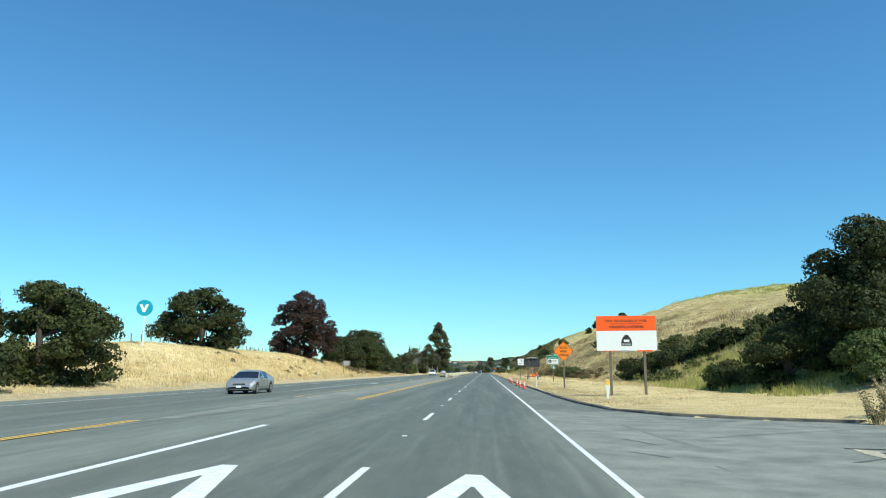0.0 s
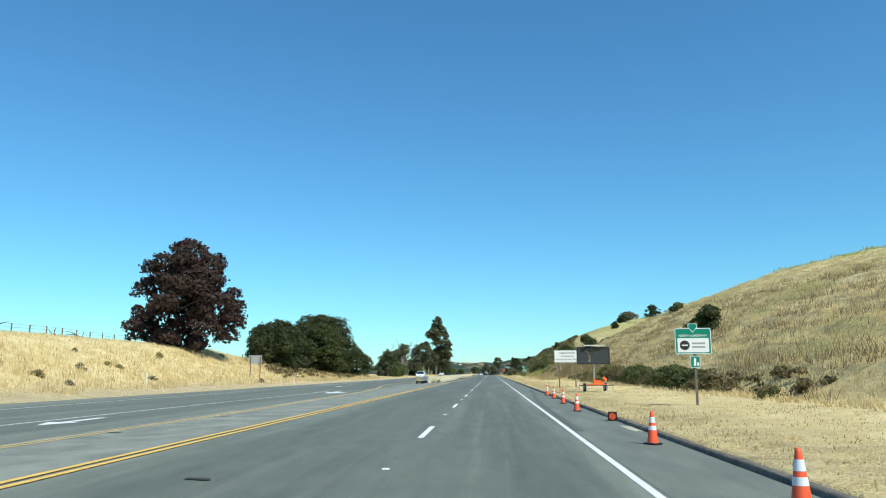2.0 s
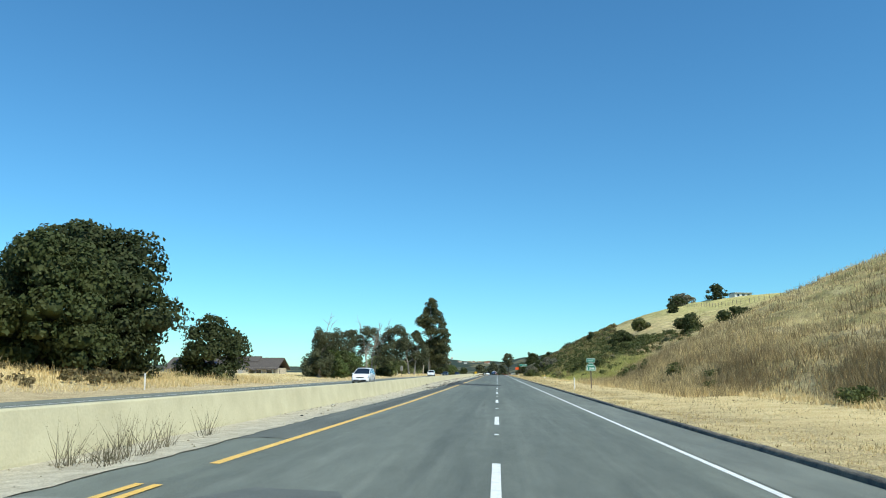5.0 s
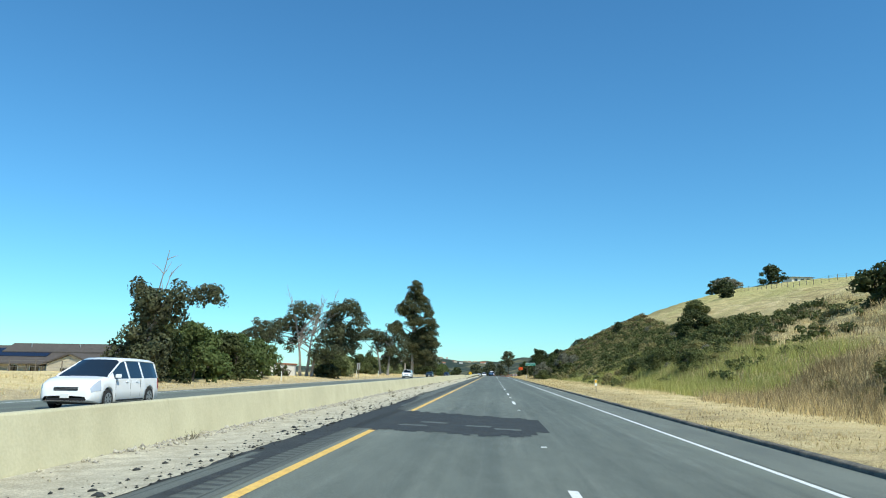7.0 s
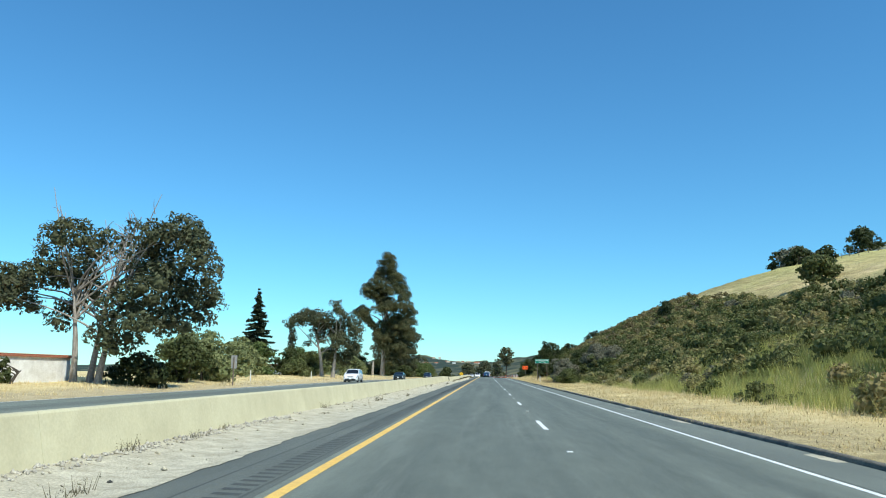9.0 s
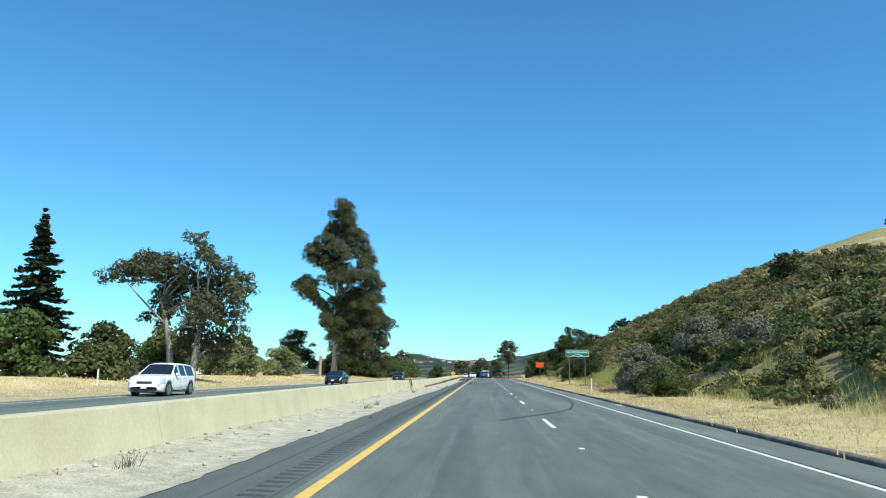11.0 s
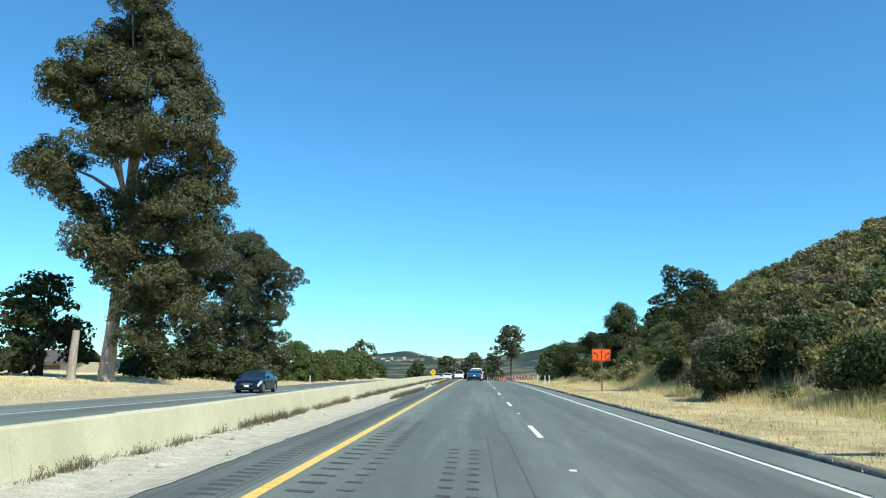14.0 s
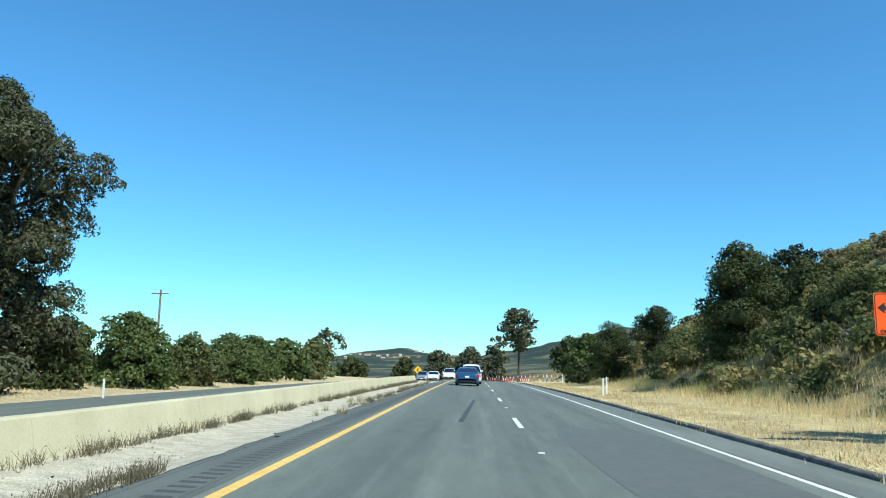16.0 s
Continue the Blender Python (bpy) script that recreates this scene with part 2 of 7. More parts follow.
M = {
    "asphalt": asphalt_mat(),
    "ground": ground_mat(),
    "groove": rough_mix("milled_groove", [(0.052, 0.058, 0.053), (0.062, 0.068, 0.062), (0.046, 0.052, 0.048)], (1.5, 8), 0.85, 0.002, fine=60),
    "groove_bed": rough_mix("milled_strip", [(0.066, 0.074, 0.066), (0.08, 0.088, 0.078), (0.055, 0.062, 0.056)], (0.4, 2), 0.85, 0.004, (1, 0.2, 1), fine=60),
    "dark_shoulder": rough_mix("dark_asphalt_shoulder", [(0.105, 0.117, 0.103), (0.128, 0.142, 0.122), (0.085, 0.095, 0.084)], (0.3, 1.6), 0.85, 0.005, (1, 0.15, 1), fine=55),
    "patch": rough_mix("tar_patch", [(0.030, 0.033, 0.031), (0.046, 0.050, 0.046), (0.024, 0.026, 0.024)], (0.6, 3), 0.8, 0.004, fine=60),
    "skid": rough_mix("tyre_mark", [(0.05, 0.053, 0.053), (0.07, 0.073, 0.072), (0.045, 0.045, 0.045)], (1.5, 8), 0.75, 0.002, fine=60),
    "skid_faint": rough_mix("faint_tyre_mark", [(0.092, 0.101, 0.089), (0.110, 0.119, 0.106), (0.078, 0.086, 0.076)], (1.5, 8), 0.75, 0.002, fine=60),
    "chalk": rough_mix("chalky_asphalt", [(0.165, 0.18, 0.155), (0.20, 0.215, 0.185), (0.14, 0.155, 0.132)], (0.8, 3), 0.85, 0.004, fine=50),
    "ghost": rough_mix("worn_tyre_mark", [(0.100, 0.110, 0.097), (0.118, 0.128, 0.113), (0.088, 0.097, 0.086)], (1.5, 6), 0.75, 0.002, fine=60),
    "shoulder": rough_mix("grey_asphalt_shoulder", [(0.142, 0.158, 0.132), (0.185, 0.203, 0.172), (0.115, 0.128, 0.110)], (0.3, 1.4), 0.8, 0.006, (1, 0.2, 1), fine=50),
    "pale": rough_mix("pale_asphalt", [(0.225, 0.240, 0.205), (0.28, 0.293, 0.250), (0.15, 0.165, 0.142)], (0.22, 0.9), 0.85, 0.006, fine=50),
    "gravel": rough_mix("pale_gravel", [(0.50, 0.46, 0.345), (0.60, 0.56, 0.43), (0.38, 0.345, 0.255)], (0.7, 3), 0.95, 0.03, fine=28),
    "rubble": rough_mix("grey_rubble", [(0.36, 0.34, 0.29), (0.20, 0.19, 0.165), (0.48, 0.45, 0.38)], (2.0, 9), 0.95, 0.01, fine=30),
    "barrier": rough_mix("cream_concrete", [(0.50, 0.47, 0.315), (0.54, 0.51, 0.345), (0.44, 0.41, 0.27)], (0.15, 0.9), 0.85, 0.003, fine=20, grain=0.08),
    "dike": rough_mix("asphalt_dike", [(0.06, 0.06, 0.054), (0.095, 0.09, 0.078), (0.20, 0.175, 0.13)], (0.8, 2), 0.85, 0.02, fine=30),
    "white_line": rough_mix("worn_white_paint", [(0.72, 0.74, 0.73), (0.78, 0.80, 0.79), (0.60, 0.62, 0.61)], (1, 6), 0.6, 0.002, fine=50),
    "yellow_line": rough_mix("worn_yellow_paint", [(0.74, 0.46, 0.09), (0.80, 0.53, 0.13), (0.62, 0.39, 0.09)], (1, 6), 0.6, 0.002, fine=50),
    "old_yellow": rough_mix("faded_yellow_paint", [(0.64, 0.45, 0.15), (0.58, 0.42, 0.17), (0.40, 0.33, 0.18)], (1, 5), 0.7, 0.002, fine=40),
    "wood": rough_mix("weathered_post_wood", [(0.16, 0.13, 0.10), (0.22, 0.18, 0.14), (0.11, 0.09, 0.07)], (2, 9), 0.85, 0.004, (6, 6, 0.6), fine=30),
    "bark_pale": rough_mix("eucalyptus_bark", [(0.42, 0.38, 0.32), (0.30, 0.25, 0.20), (0.52, 0.49, 0.43)], (0.6, 2), 0.85, 0.02, (3, 3, 0.5), fine=9),
    "bark_tan": rough_mix("tan_eucalyptus_bark", [(0.30, 0.25, 0.20), (0.20, 0.16, 0.125), (0.38, 0.34, 0.29)], (0.6, 2), 0.85, 0.02, (3, 3, 0.5), fine=9),
    "bark_mid": rough_mix("grey_eucalyptus_bark", [(0.23, 0.20, 0.17), (0.16, 0.135, 0.11), (0.34, 0.31, 0.27)], (0.6, 2), 0.85, 0.02, (3, 3, 0.5), fine=9),
    "bark_dark": rough_mix("oak_bark", [(0.07, 0.055, 0.04), (0.11, 0.09, 0.07), (0.05, 0.04, 0.03)], (1, 4), 0.9, 0.03, (3, 3, 0.6), fine=12),
    "oak": leafy("oak_leaves", (0.022, 0.034, 0.010), (0.050, 0.066, 0.022), dryness=0.15),
    "oak2": leafy("oak_leaves_light", (0.034, 0.050, 0.014), (0.068, 0.085, 0.026), dryness=0.15),
    "red": leafy("copper_leaves", (0.034, 0.020, 0.018), (0.072, 0.042, 0.034), (0.06, 0.05, 0.035), 0.35),
    "euc": leafy("eucalyptus_leaves", (0.034, 0.044, 0.019), (0.118, 0.125, 0.052), (0.15, 0.10, 0.045), 0.35, 0.15),
    "euc_dark": leafy("eucalyptus_leaves_dark", (0.040, 0.050, 0.025), (0.112, 0.125, 0.062), (0.12, 0.085, 0.05), 0.3, 0.18),
    "olive": leafy("oleander_leaves", (0.13, 0.16, 0.060), (0.25, 0.27, 0.12), dryness=0.2),
    "green": leafy("bush_leaves", (0.050, 0.080, 0.020), (0.105, 0.145, 0.042), dryness=0.2),
    "scrub": leafy("scrub_leaves", (0.16, 0.165, 0.058), (0.32, 0.30, 0.12), (0.36, 0.26, 0.13), 0.6, 0.4),
    "scrub_dark": leafy("dark_scrub_leaves", (0.056, 0.074, 0.023), (0.145, 0.168, 0.055), (0.17, 0.13, 0.065), 0.3, 0.35),
    "scrub_brown": leafy("brown_scrub_leaves", (0.105, 0.095, 0.045), (0.23, 0.19, 0.09), (0.22, 0.15, 0.08), 0.5, 0.35),
    "scrub_grey": leafy("grey_scrub_leaves", (0.12, 0.125, 0.085), (0.21, 0.205, 0.145), (0.25, 0.2, 0.13), 0.4),
    "conifer": leafy("conifer_needles", (0.020, 0.032, 0.016), (0.045, 0.060, 0.030), dryness=0.05, through=0.1),
    "weed": leafy("dry_weed", (0.085, 0.08, 0.05), (0.19, 0.17, 0.11), dryness=0.4),
    "straw": leafy("dry_grass_blades", (0.72, 0.57, 0.29), (0.90, 0.78, 0.48), (0.60, 0.46, 0.23), 0.4, 0.5),
    "straw_dull": leafy("dull_grass_blades", (0.60, 0.465, 0.22), (0.84, 0.68, 0.38), (0.38, 0.30, 0.16), 0.5, 0.45),
    "straw_brown": leafy("brown_grass_blades", (0.21, 0.165, 0.085), (0.44, 0.35, 0.185), (0.24, 0.17, 0.09), 0.5, 0.35),
    "straw_green": leafy("greenish_grass_blades", (0.30, 0.33, 0.085), (0.54, 0.52, 0.18), (0.48, 0.39, 0.18), 0.4, 0.42),
    "steel": paint("galvanised_steel", (0.45, 0.46, 0.46), 0.45, 0.8, 0.3, 12),
    "black": paint("black_plastic", (0.015, 0.015, 0.016), 0.5),
    "rubber": paint("tyre_rubber", (0.02, 0.02, 0.02), 0.85),
    "glass_dark": paint("dark_glazing", (0.012, 0.015, 0.018), 0.06, 0, 0.0, coat=0.6),
    "sign_orange": paint("orange_sign_sheeting", (0.95, 0.24, 0.008), 0.45, dirt=0.08),
    "sign_red_orange": paint("red_orange_sheeting", (0.93, 0.11, 0.004), 0.45, dirt=0.1),
    "sign_white": paint("white_sign_sheeting", (0.78, 0.80, 0.78), 0.45, dirt=0.06),
    "sign_green": paint("green_sign_sheeting", (0.0, 0.21, 0.13), 0.4, dirt=0.1),
    "sign_yellow": paint("yellow_sign_sheeting", (0.85, 0.50, 0.01), 0.45, dirt=0.08),
    "stripe_cream": paint("faded_stripe_sheeting", (0.78, 0.68, 0.34), 0.45, dirt=0.2),
    "sign_back": paint("bare_aluminium", (0.42, 0.42, 0.41), 0.5, 0.5, 0.3),
    "ink": paint("black_sign_ink", (0.015, 0.015, 0.015), 0.5),
    "soft_ink": paint("faded_print", (0.35, 0.34, 0.33), 0.6),
    "cone": paint("orange_cone_pvc", (0.85, 0.10, 0.03), 0.5, dirt=0.25, scale=12),
    "cone_band": paint("reflective_band", (0.75, 0.76, 0.77), 0.4, dirt=0.25, scale=12),
    "trailer": paint("orange_trailer_paint", (0.80, 0.14, 0.02), 0.45, dirt=0.3),
    "panel_dark": paint("message_board_matrix", (0.03, 0.036, 0.038), 0.5),
    "led": paint("amber_dots", (0.75, 0.52, 0.22), 0.4),
    "post_white": paint("white_marker_post", (0.76, 0.76, 0.73), 0.5, dirt=0.25, scale=15),
    "roof_brown": rough_mix("brown_shingles", [(0.085, 0.072, 0.062), (0.11, 0.093, 0.08), (0.065, 0.055, 0.048)], (0.8, 4), 0.9, 0.01, fine=8),
    "stucco": rough_mix("tan_stucco", [(0.46, 0.41, 0.31), (0.52, 0.46, 0.36), (0.40, 0.35, 0.27)], (0.5, 3), 0.9, 0.004, fine=25),
    "whitewash": rough_mix("whitewashed_wall", [(0.72, 0.71, 0.68), (0.78, 0.77, 0.75), (0.58, 0.56, 0.52)], (0.3, 1.5), 0.9, 0.004, fine=20),
    "tile_red": rough_mix("clay_tiles", [(0.36, 0.13, 0.07), (0.44, 0.18, 0.10), (0.27, 0.10, 0.06)], (2, 6), 0.85, 0.005, fine=20),
    "solar": paint("solar_panel", (0.012, 0.014, 0.03), 0.15, 0, 0.05),
    "spray": paint("black_spray_paint", (0.02, 0.02, 0.02), 0.6),
    "blue_sign": paint("teal_sign_plastic", (0.01, 0.33, 0.46), 0.35, dirt=0.05),
    "wire": paint("fence_wire", (0.25, 0.23, 0.21), 0.6, 0.3),
}

# ---------- mesh helpers ----------


def mesh_of(name, verts, faces, mat, smooth=False):
    me = bpy.data.meshes.new(name)
    verts = np.asarray(verts, dtype=np.float32)
    faces = np.asarray(faces, dtype=np.int32) if not isinstance(faces, list) else faces
    if isinstance(faces, np.ndarray):
        n, k = faces.shape
        me.vertices.add(len(verts))
        me.vertices.foreach_set("co", verts.ravel())
        me.loops.add(n * k)
        me.loops.foreach_set("vertex_index", faces.ravel())
        me.polygons.add(n)
        me.polygons.foreach_set("loop_start", np.arange(0, n * k, k, dtype=np.int32))
        me.polygons.foreach_set("loop_total", np.full(n, k, dtype=np.int32))
        me.update(calc_edges=True)
    else:
        me.from_pydata(verts.tolist(), [], faces)
        me.update()
    if smooth:
        me.shade_smooth()
    me.materials.append(mat)
    return me


def shape(name, verts, faces, mat, parent=None, label="", smooth=False):
    ob = new(name, mesh_of(name, verts, faces, mat, smooth))
    if parent is not None:
        ob.parent = parent
    return tagged(ob, label)


def part(name, bm, mat, parent=None, label="", smooth=False):
    me = bpy.data.meshes.new(name)
    bm.to_mesh(me)
    bm.free()
    if smooth:
        me.shade_smooth()
    me.materials.append(mat)
    ob = new(name, me)
    if parent is not None:
        ob.parent = parent
    return tagged(ob, label)


def thing(name, m, label, category, group="", kind=""):
    ob = new(name)
    ob.matrix_world = m
    ob.empty_display_size = 0.2
    return tagged(ob, label, category, group, kind)


def box(sx, sy, sz, at=(0, 0, 0), bevel=0.0, turn=None):
    bm = bmesh.new()
    bmesh.ops.create_cube(bm, size=1.0)
    bmesh.ops.scale(bm, vec=(sx, sy, sz), verts=bm.verts)
    if bevel:
        bmesh.ops.bevel(bm, geom=bm.edges[:], offset=bevel, segments=2, affect="EDGES", profile=0.6)
    if turn is not None:
        bmesh.ops.transform(bm, matrix=turn, verts=bm.verts)
    bmesh.ops.translate(bm, vec=at, verts=bm.verts)
    return bm


def cone(r1, r2, depth, at=(0, 0, 0), seg=16, turn=None, caps=True):
    bm = bmesh.new()
    bmesh.ops.create_cone(bm, cap_ends=caps, segments=seg, radius1=r1, radius2=r2, depth=depth)
    if turn is not None:
        bmesh.ops.transform(bm, matrix=turn, verts=bm.verts)
    bmesh.ops.translate(bm, vec=at, verts=bm.verts)
    return bm


def slab(outline, y0, y1):
    """An outline in x and z, made a solid from y0 to y1."""
    n = len(outline)
    verts = [(x, y, z) for y in (y0, y1) for x, z in outline]
    faces = [list(range(n)), list(range(2 * n - 1, n - 1, -1))]
    faces += [[i, i + n, (i + 1) % n + n, (i + 1) % n] for i in range(n)]
    bm = bmesh.new()
    vs = [bm.verts.new(v) for v in verts]
    for f in faces:
        bm.faces.new([vs[i] for i in f])
    bmesh.ops.recalc_face_normals(bm, faces=bm.faces[:])
    return bm


def rounded(w, h, r, cx=0.0, cz=0.0, seg=5):
    pts = []
    for qx, qz, a0 in ((1, 1, 0), (-1, 1, 90), (-1, -1, 180), (1, -1, 270)):
        for i in range(seg + 1):
            a = radians(a0 + 90 * i / seg)
            pts.append((cx + qx * (w / 2 - r) + r * math.cos(a), cz + qz * (h / 2 - r) + r * math.sin(a)))
    return pts


def ring(outer, inner, y0, y1):
    """A frame between two outlines of equal count."""
    n = len(outer)
    verts = [(x, y, z) for y in (y0, y1) for o in (outer, inner) for x, z in o]
    faces = []
    for i in range(n):
        j = (i + 1) % n
        faces += [[i, j, n + j, n + i], [2 * n + j, 2 * n + i, 3 * n + i, 3 * n + j], [j, i, 2 * n + i, 2 * n + j], [n + i, n + j, 3 * n + j, 3 * n + i]]
    bm = bmesh.new()
    vs = [bm.verts.new(v) for v in verts]
    for f in faces:
        bm.faces.new([vs[i] for i in f])
    return bm


def lettering(text, size, mat, parent, at, width=None, name="lettering", space=1.0):
    """Words that face -y, each an object of its own, centred at the place given; width: the length of the whole line."""
    words = text.split()
    if len(words) > 1:
        width = width or 0.6 * size * len(text)
        unit = width / (sum(len(w) for w in words) + 0.55 * (len(words) - 1))
        left = at[0] - width / 2
        for w in words:
            lettering(w, size, mat, parent, (left + unit * len(w) / 2, at[1], at[2]), unit * (len(w) - 0.12), name, space)
            left += unit * (len(w) + 0.55)
        return None
    cu = bpy.data.curves.new(name, "FONT")
    cu.body, cu.size, cu.align_x, cu.align_y, cu.extrude, cu.offset = text, size, "CENTER", "CENTER", 0.003, size * 0.012
    cu.space_character = space
    tmp = bpy.data.objects.new(name, cu)
    scene.collection.objects.link(tmp)
    dg = bpy.context.evaluated_depsgraph_get()
    me = bpy.data.meshes.new_from_object(tmp.evaluated_get(dg))
    bpy.data.objects.remove(tmp)
    me.name = name
    me.materials.clear()
    me.materials.append(mat)
    co = np.empty(len(me.vertices) * 3, dtype=np.float32)
    me.vertices.foreach_get("co", co)
    co = co.reshape(-1, 3)
    k = width / max(1e-3, np.ptp(co[:, 0])) if width else 1.0
    mid = (co.max(0) + co.min(0)) / 2
    out = np.stack([(co[:, 0] - mid[0]) * k, -co[:, 2], co[:, 1] - mid[1]], 1) + np.array(at)
    me.vertices.foreach_set("co", out.astype(np.float32).ravel())
    me.update()
    ob = new(name, me)
    ob.parent = parent
    return ob


def tube_arrays(points, radii, sides=8):
    """A tapered tube through points."""
    p = np.array(points, float)
    d = np.gradient(p, axis=0)
    d /= np.linalg.norm(d, axis=1)[:, None] + 1e-9
    ref = np.where(np.abs(d[:, 2:3]) > 0.9, np.array([[1.0, 0, 0]]), np.array([[0, 0, 1.0]]))
    a = np.cross(d, ref)
    a /= np.linalg.norm(a, axis=1)[:, None] + 1e-9
    b = np.cross(d, a)
    t = np.linspace(0, 2 * np.pi, sides, endpoint=False)
    v = p[:, None] + np.array(radii)[:, None, None] * (np.cos(t)[None, :, None] * a[:, None] + np.sin(t)[None, :, None] * b[:, None])
    n = len(p)
    f = [[i * sides + j, i * sides + (j + 1) % sides, (i + 1) * sides + (j + 1) % sides, (i + 1) * sides + j] for i in range(n - 1) for j in range(sides)]
    return v.reshape(-1, 3), np.array(f)


def join(arrays):
    vs, fs, k = [], [], 0
    for v, f in arrays:
        vs.append(v)
        fs.append(f + k)
        k += len(v)
    return np.concatenate(vs), np.concatenate(fs)


# ---------- lie of the land ----------


def smooth(t):
    t = np.clip(t, 0, 1)
    return t * t * (3 - 2 * t)


def curb_x(y):
    return np.interp(y, [-200, 23, 24.5, 27, 31, 38, 47, 81, 140, 232, 415, 450, 560, 900], [60, 13.5, 11.0, 8.4, 6.9, 6.3, 6.1, 5.85, 5.6, 5.45, 5.15, 5.0, 5.0, 6.0])


def left_edge(y):
    return np.interp(y, [-200, 60, 150, 210, 300, 390, 455, 520, 900], [-22, -21.5, -21.2, -20.6, -21.6, -20.8, -19.6, -18.8, -18])


def barrier_x(y):
    return np.interp(y, [150, 175, 250, 400, 450, 530], [-6.7, -7.05, -7.4, -7.45, -7.15, -7.1])


def fall(y):
    """The road runs level and then drops beyond a crest."""
    d = np.clip(np.asarray(y, float) - 480, 0, 140)
    return np.maximum(-7.3e-5 * d * d - 0.0204 * np.clip(np.asarray(y, float) - 620, 0, None), -9.0)


def road_z(x, y):
    """The near carriageway leans to the right; the median and the far carriageway rise and fall on their own."""
    x, y = np.broadcast_arrays(np.asarray(x, float), np.asarray(y, float))
    near = -0.0347 * np.clip(x, -4.4, 6.0)
    median = np.interp(y, [0, 140, 200, 235, 378, 400, 425, 445, 640], [0.14, 0.12, 0.0, 0.05, 0.05, -0.13, -0.16, -0.10, -0.12])
    opp = np.interp(y, [0, 120, 390, 440, 520, 700], [0.09, 0.03, 0.0, -0.2, -0.3, -0.3])
    t1, t2 = smooth((-4.4 - x) / 2.0), smooth((-7.4 - x) / 2.2)
    return fall(y) + near * (1 - t1) + (median * (1 - t2) + opp * t2) * t1


def wobble(x, y, k):
    return (np.sin(x * 1.3 * k + y * 0.7 * k) + np.sin(x * 0.6 * k - y * 1.1 * k + 2) + np.sin(y * 1.9 * k + 1.3 * np.sin(x * 0.9 * k)) + np.sin(x * 2.3 * k + 0.4 * y * k + 4)) / 4


def land(x, y):
    """The ground's height."""
    x, y = np.broadcast_arrays(np.asarray(x, float), np.asarray(y, float))
    xl, xr = left_edge(y), curb_x(y) + 0.2
    inner = road_z(np.clip(x, xl, xr), y) - 0.16
    u = xl - x
    mound = np.interp(y, [30, 48, 85, 160, 195, 235, 300], [0.06, 0.1, 1, 1, 0.5, 0.12, 0.08])
    left = road_z(xl, y) + 0.03 + 4.5 * smooth((u - 1.5) / 16.0) * mound + 0.35 * smooth(u / 8) + 0.10 * wobble(x, y, 0.5) * np.clip(u / 3, 0, 1)
    w = x - xr
    top = np.interp(y, [20, 45, 75, 110, 150, 190, 320, 365, 410, 450, 500, 560, 640, 760], [2.0, 11.5, 13.5, 15.4, 18.6, 23.2, 23.8, 25.5, 28.6, 33.0, 33.9, 31.0, 14.0, 4.0])
    grade = np.interp(y, [20, 45, 75, 110, 150, 190, 230, 275, 320, 365, 410, 450, 500, 560, 700], [0.05, 0.29, 0.42, 0.54, 0.65, 0.67, 0.55, 0.46, 0.45, 0.49, 0.55, 0.63, 0.62, 0.5, 0.3])
    toe = np.interp(y, [60, 120, 200, 215, 235, 260, 300, 380, 400, 430, 500], [10.0, 9.8, 9.6, 6.5, 6.2, 9.0, 7.2, 6.4, 4.6, 6.2, 6.6])
    e = np.clip(w - toe, 0, None)
    e = e * smooth(e / 5 + 0.25)
    hill = top * np.tanh(grade * e / top)
    ridges = 0.16 * np.sin(2.6 * e + 1.2 * wobble(x, y, 0.16)) * smooth(e / 3) * np.interp(y, [90, 120, 280, 320], [0.3, 1, 0.7, 0.0])
    right = road_z(xr, y) + 0.08 + 0.03 * np.clip(w, 0, 8.5) + hill + ridges + (0.06 + 0.35 * smooth((w - 10) / 12)) * wobble(x, y, 0.42) * np.clip(w / 2, 0, 1) + 0.05 * wobble(x, y, 1.7) * np.clip(w - 1.2, 0, 1)
    z = np.where(u > 0, left, np.where(w > 0, right, inner))
    far = 50 * np.exp(-((x - 245) / 150) ** 2 / 2 - ((y - 1700) / 380) ** 2 / 2)
    far += 31 * np.exp(-((x + 245) / 95) ** 2 / 2 - ((y - 2450) / 220) ** 2 / 2) + 26 * np.exp(-((x + 60) / 160) ** 2 / 2 - ((y - 2300) / 260) ** 2 / 2)
    far += 70 * np.exp(-((x - 800) / 330) ** 2 / 2 - ((y - 2000) / 500) ** 2 / 2) + 26 * np.exp(-((x + 900) / 400) ** 2 / 2 - ((y - 2600) / 400) ** 2 / 2)
    return z + far * smooth((y - 760) / 300) * (1 + 0.22 * wobble(x, y, 0.018) + 0.07 * wobble(x, y, 0.07))


def spread(stops):
    """Grid lines from (start, step) pairs up to the last stop."""
    out = []
    for (a, step), (b, _) in zip(stops[:-1], stops[1:]):
        out += list(np.arange(a, b, step))
    return np.array(out + [stops[-1][0]])


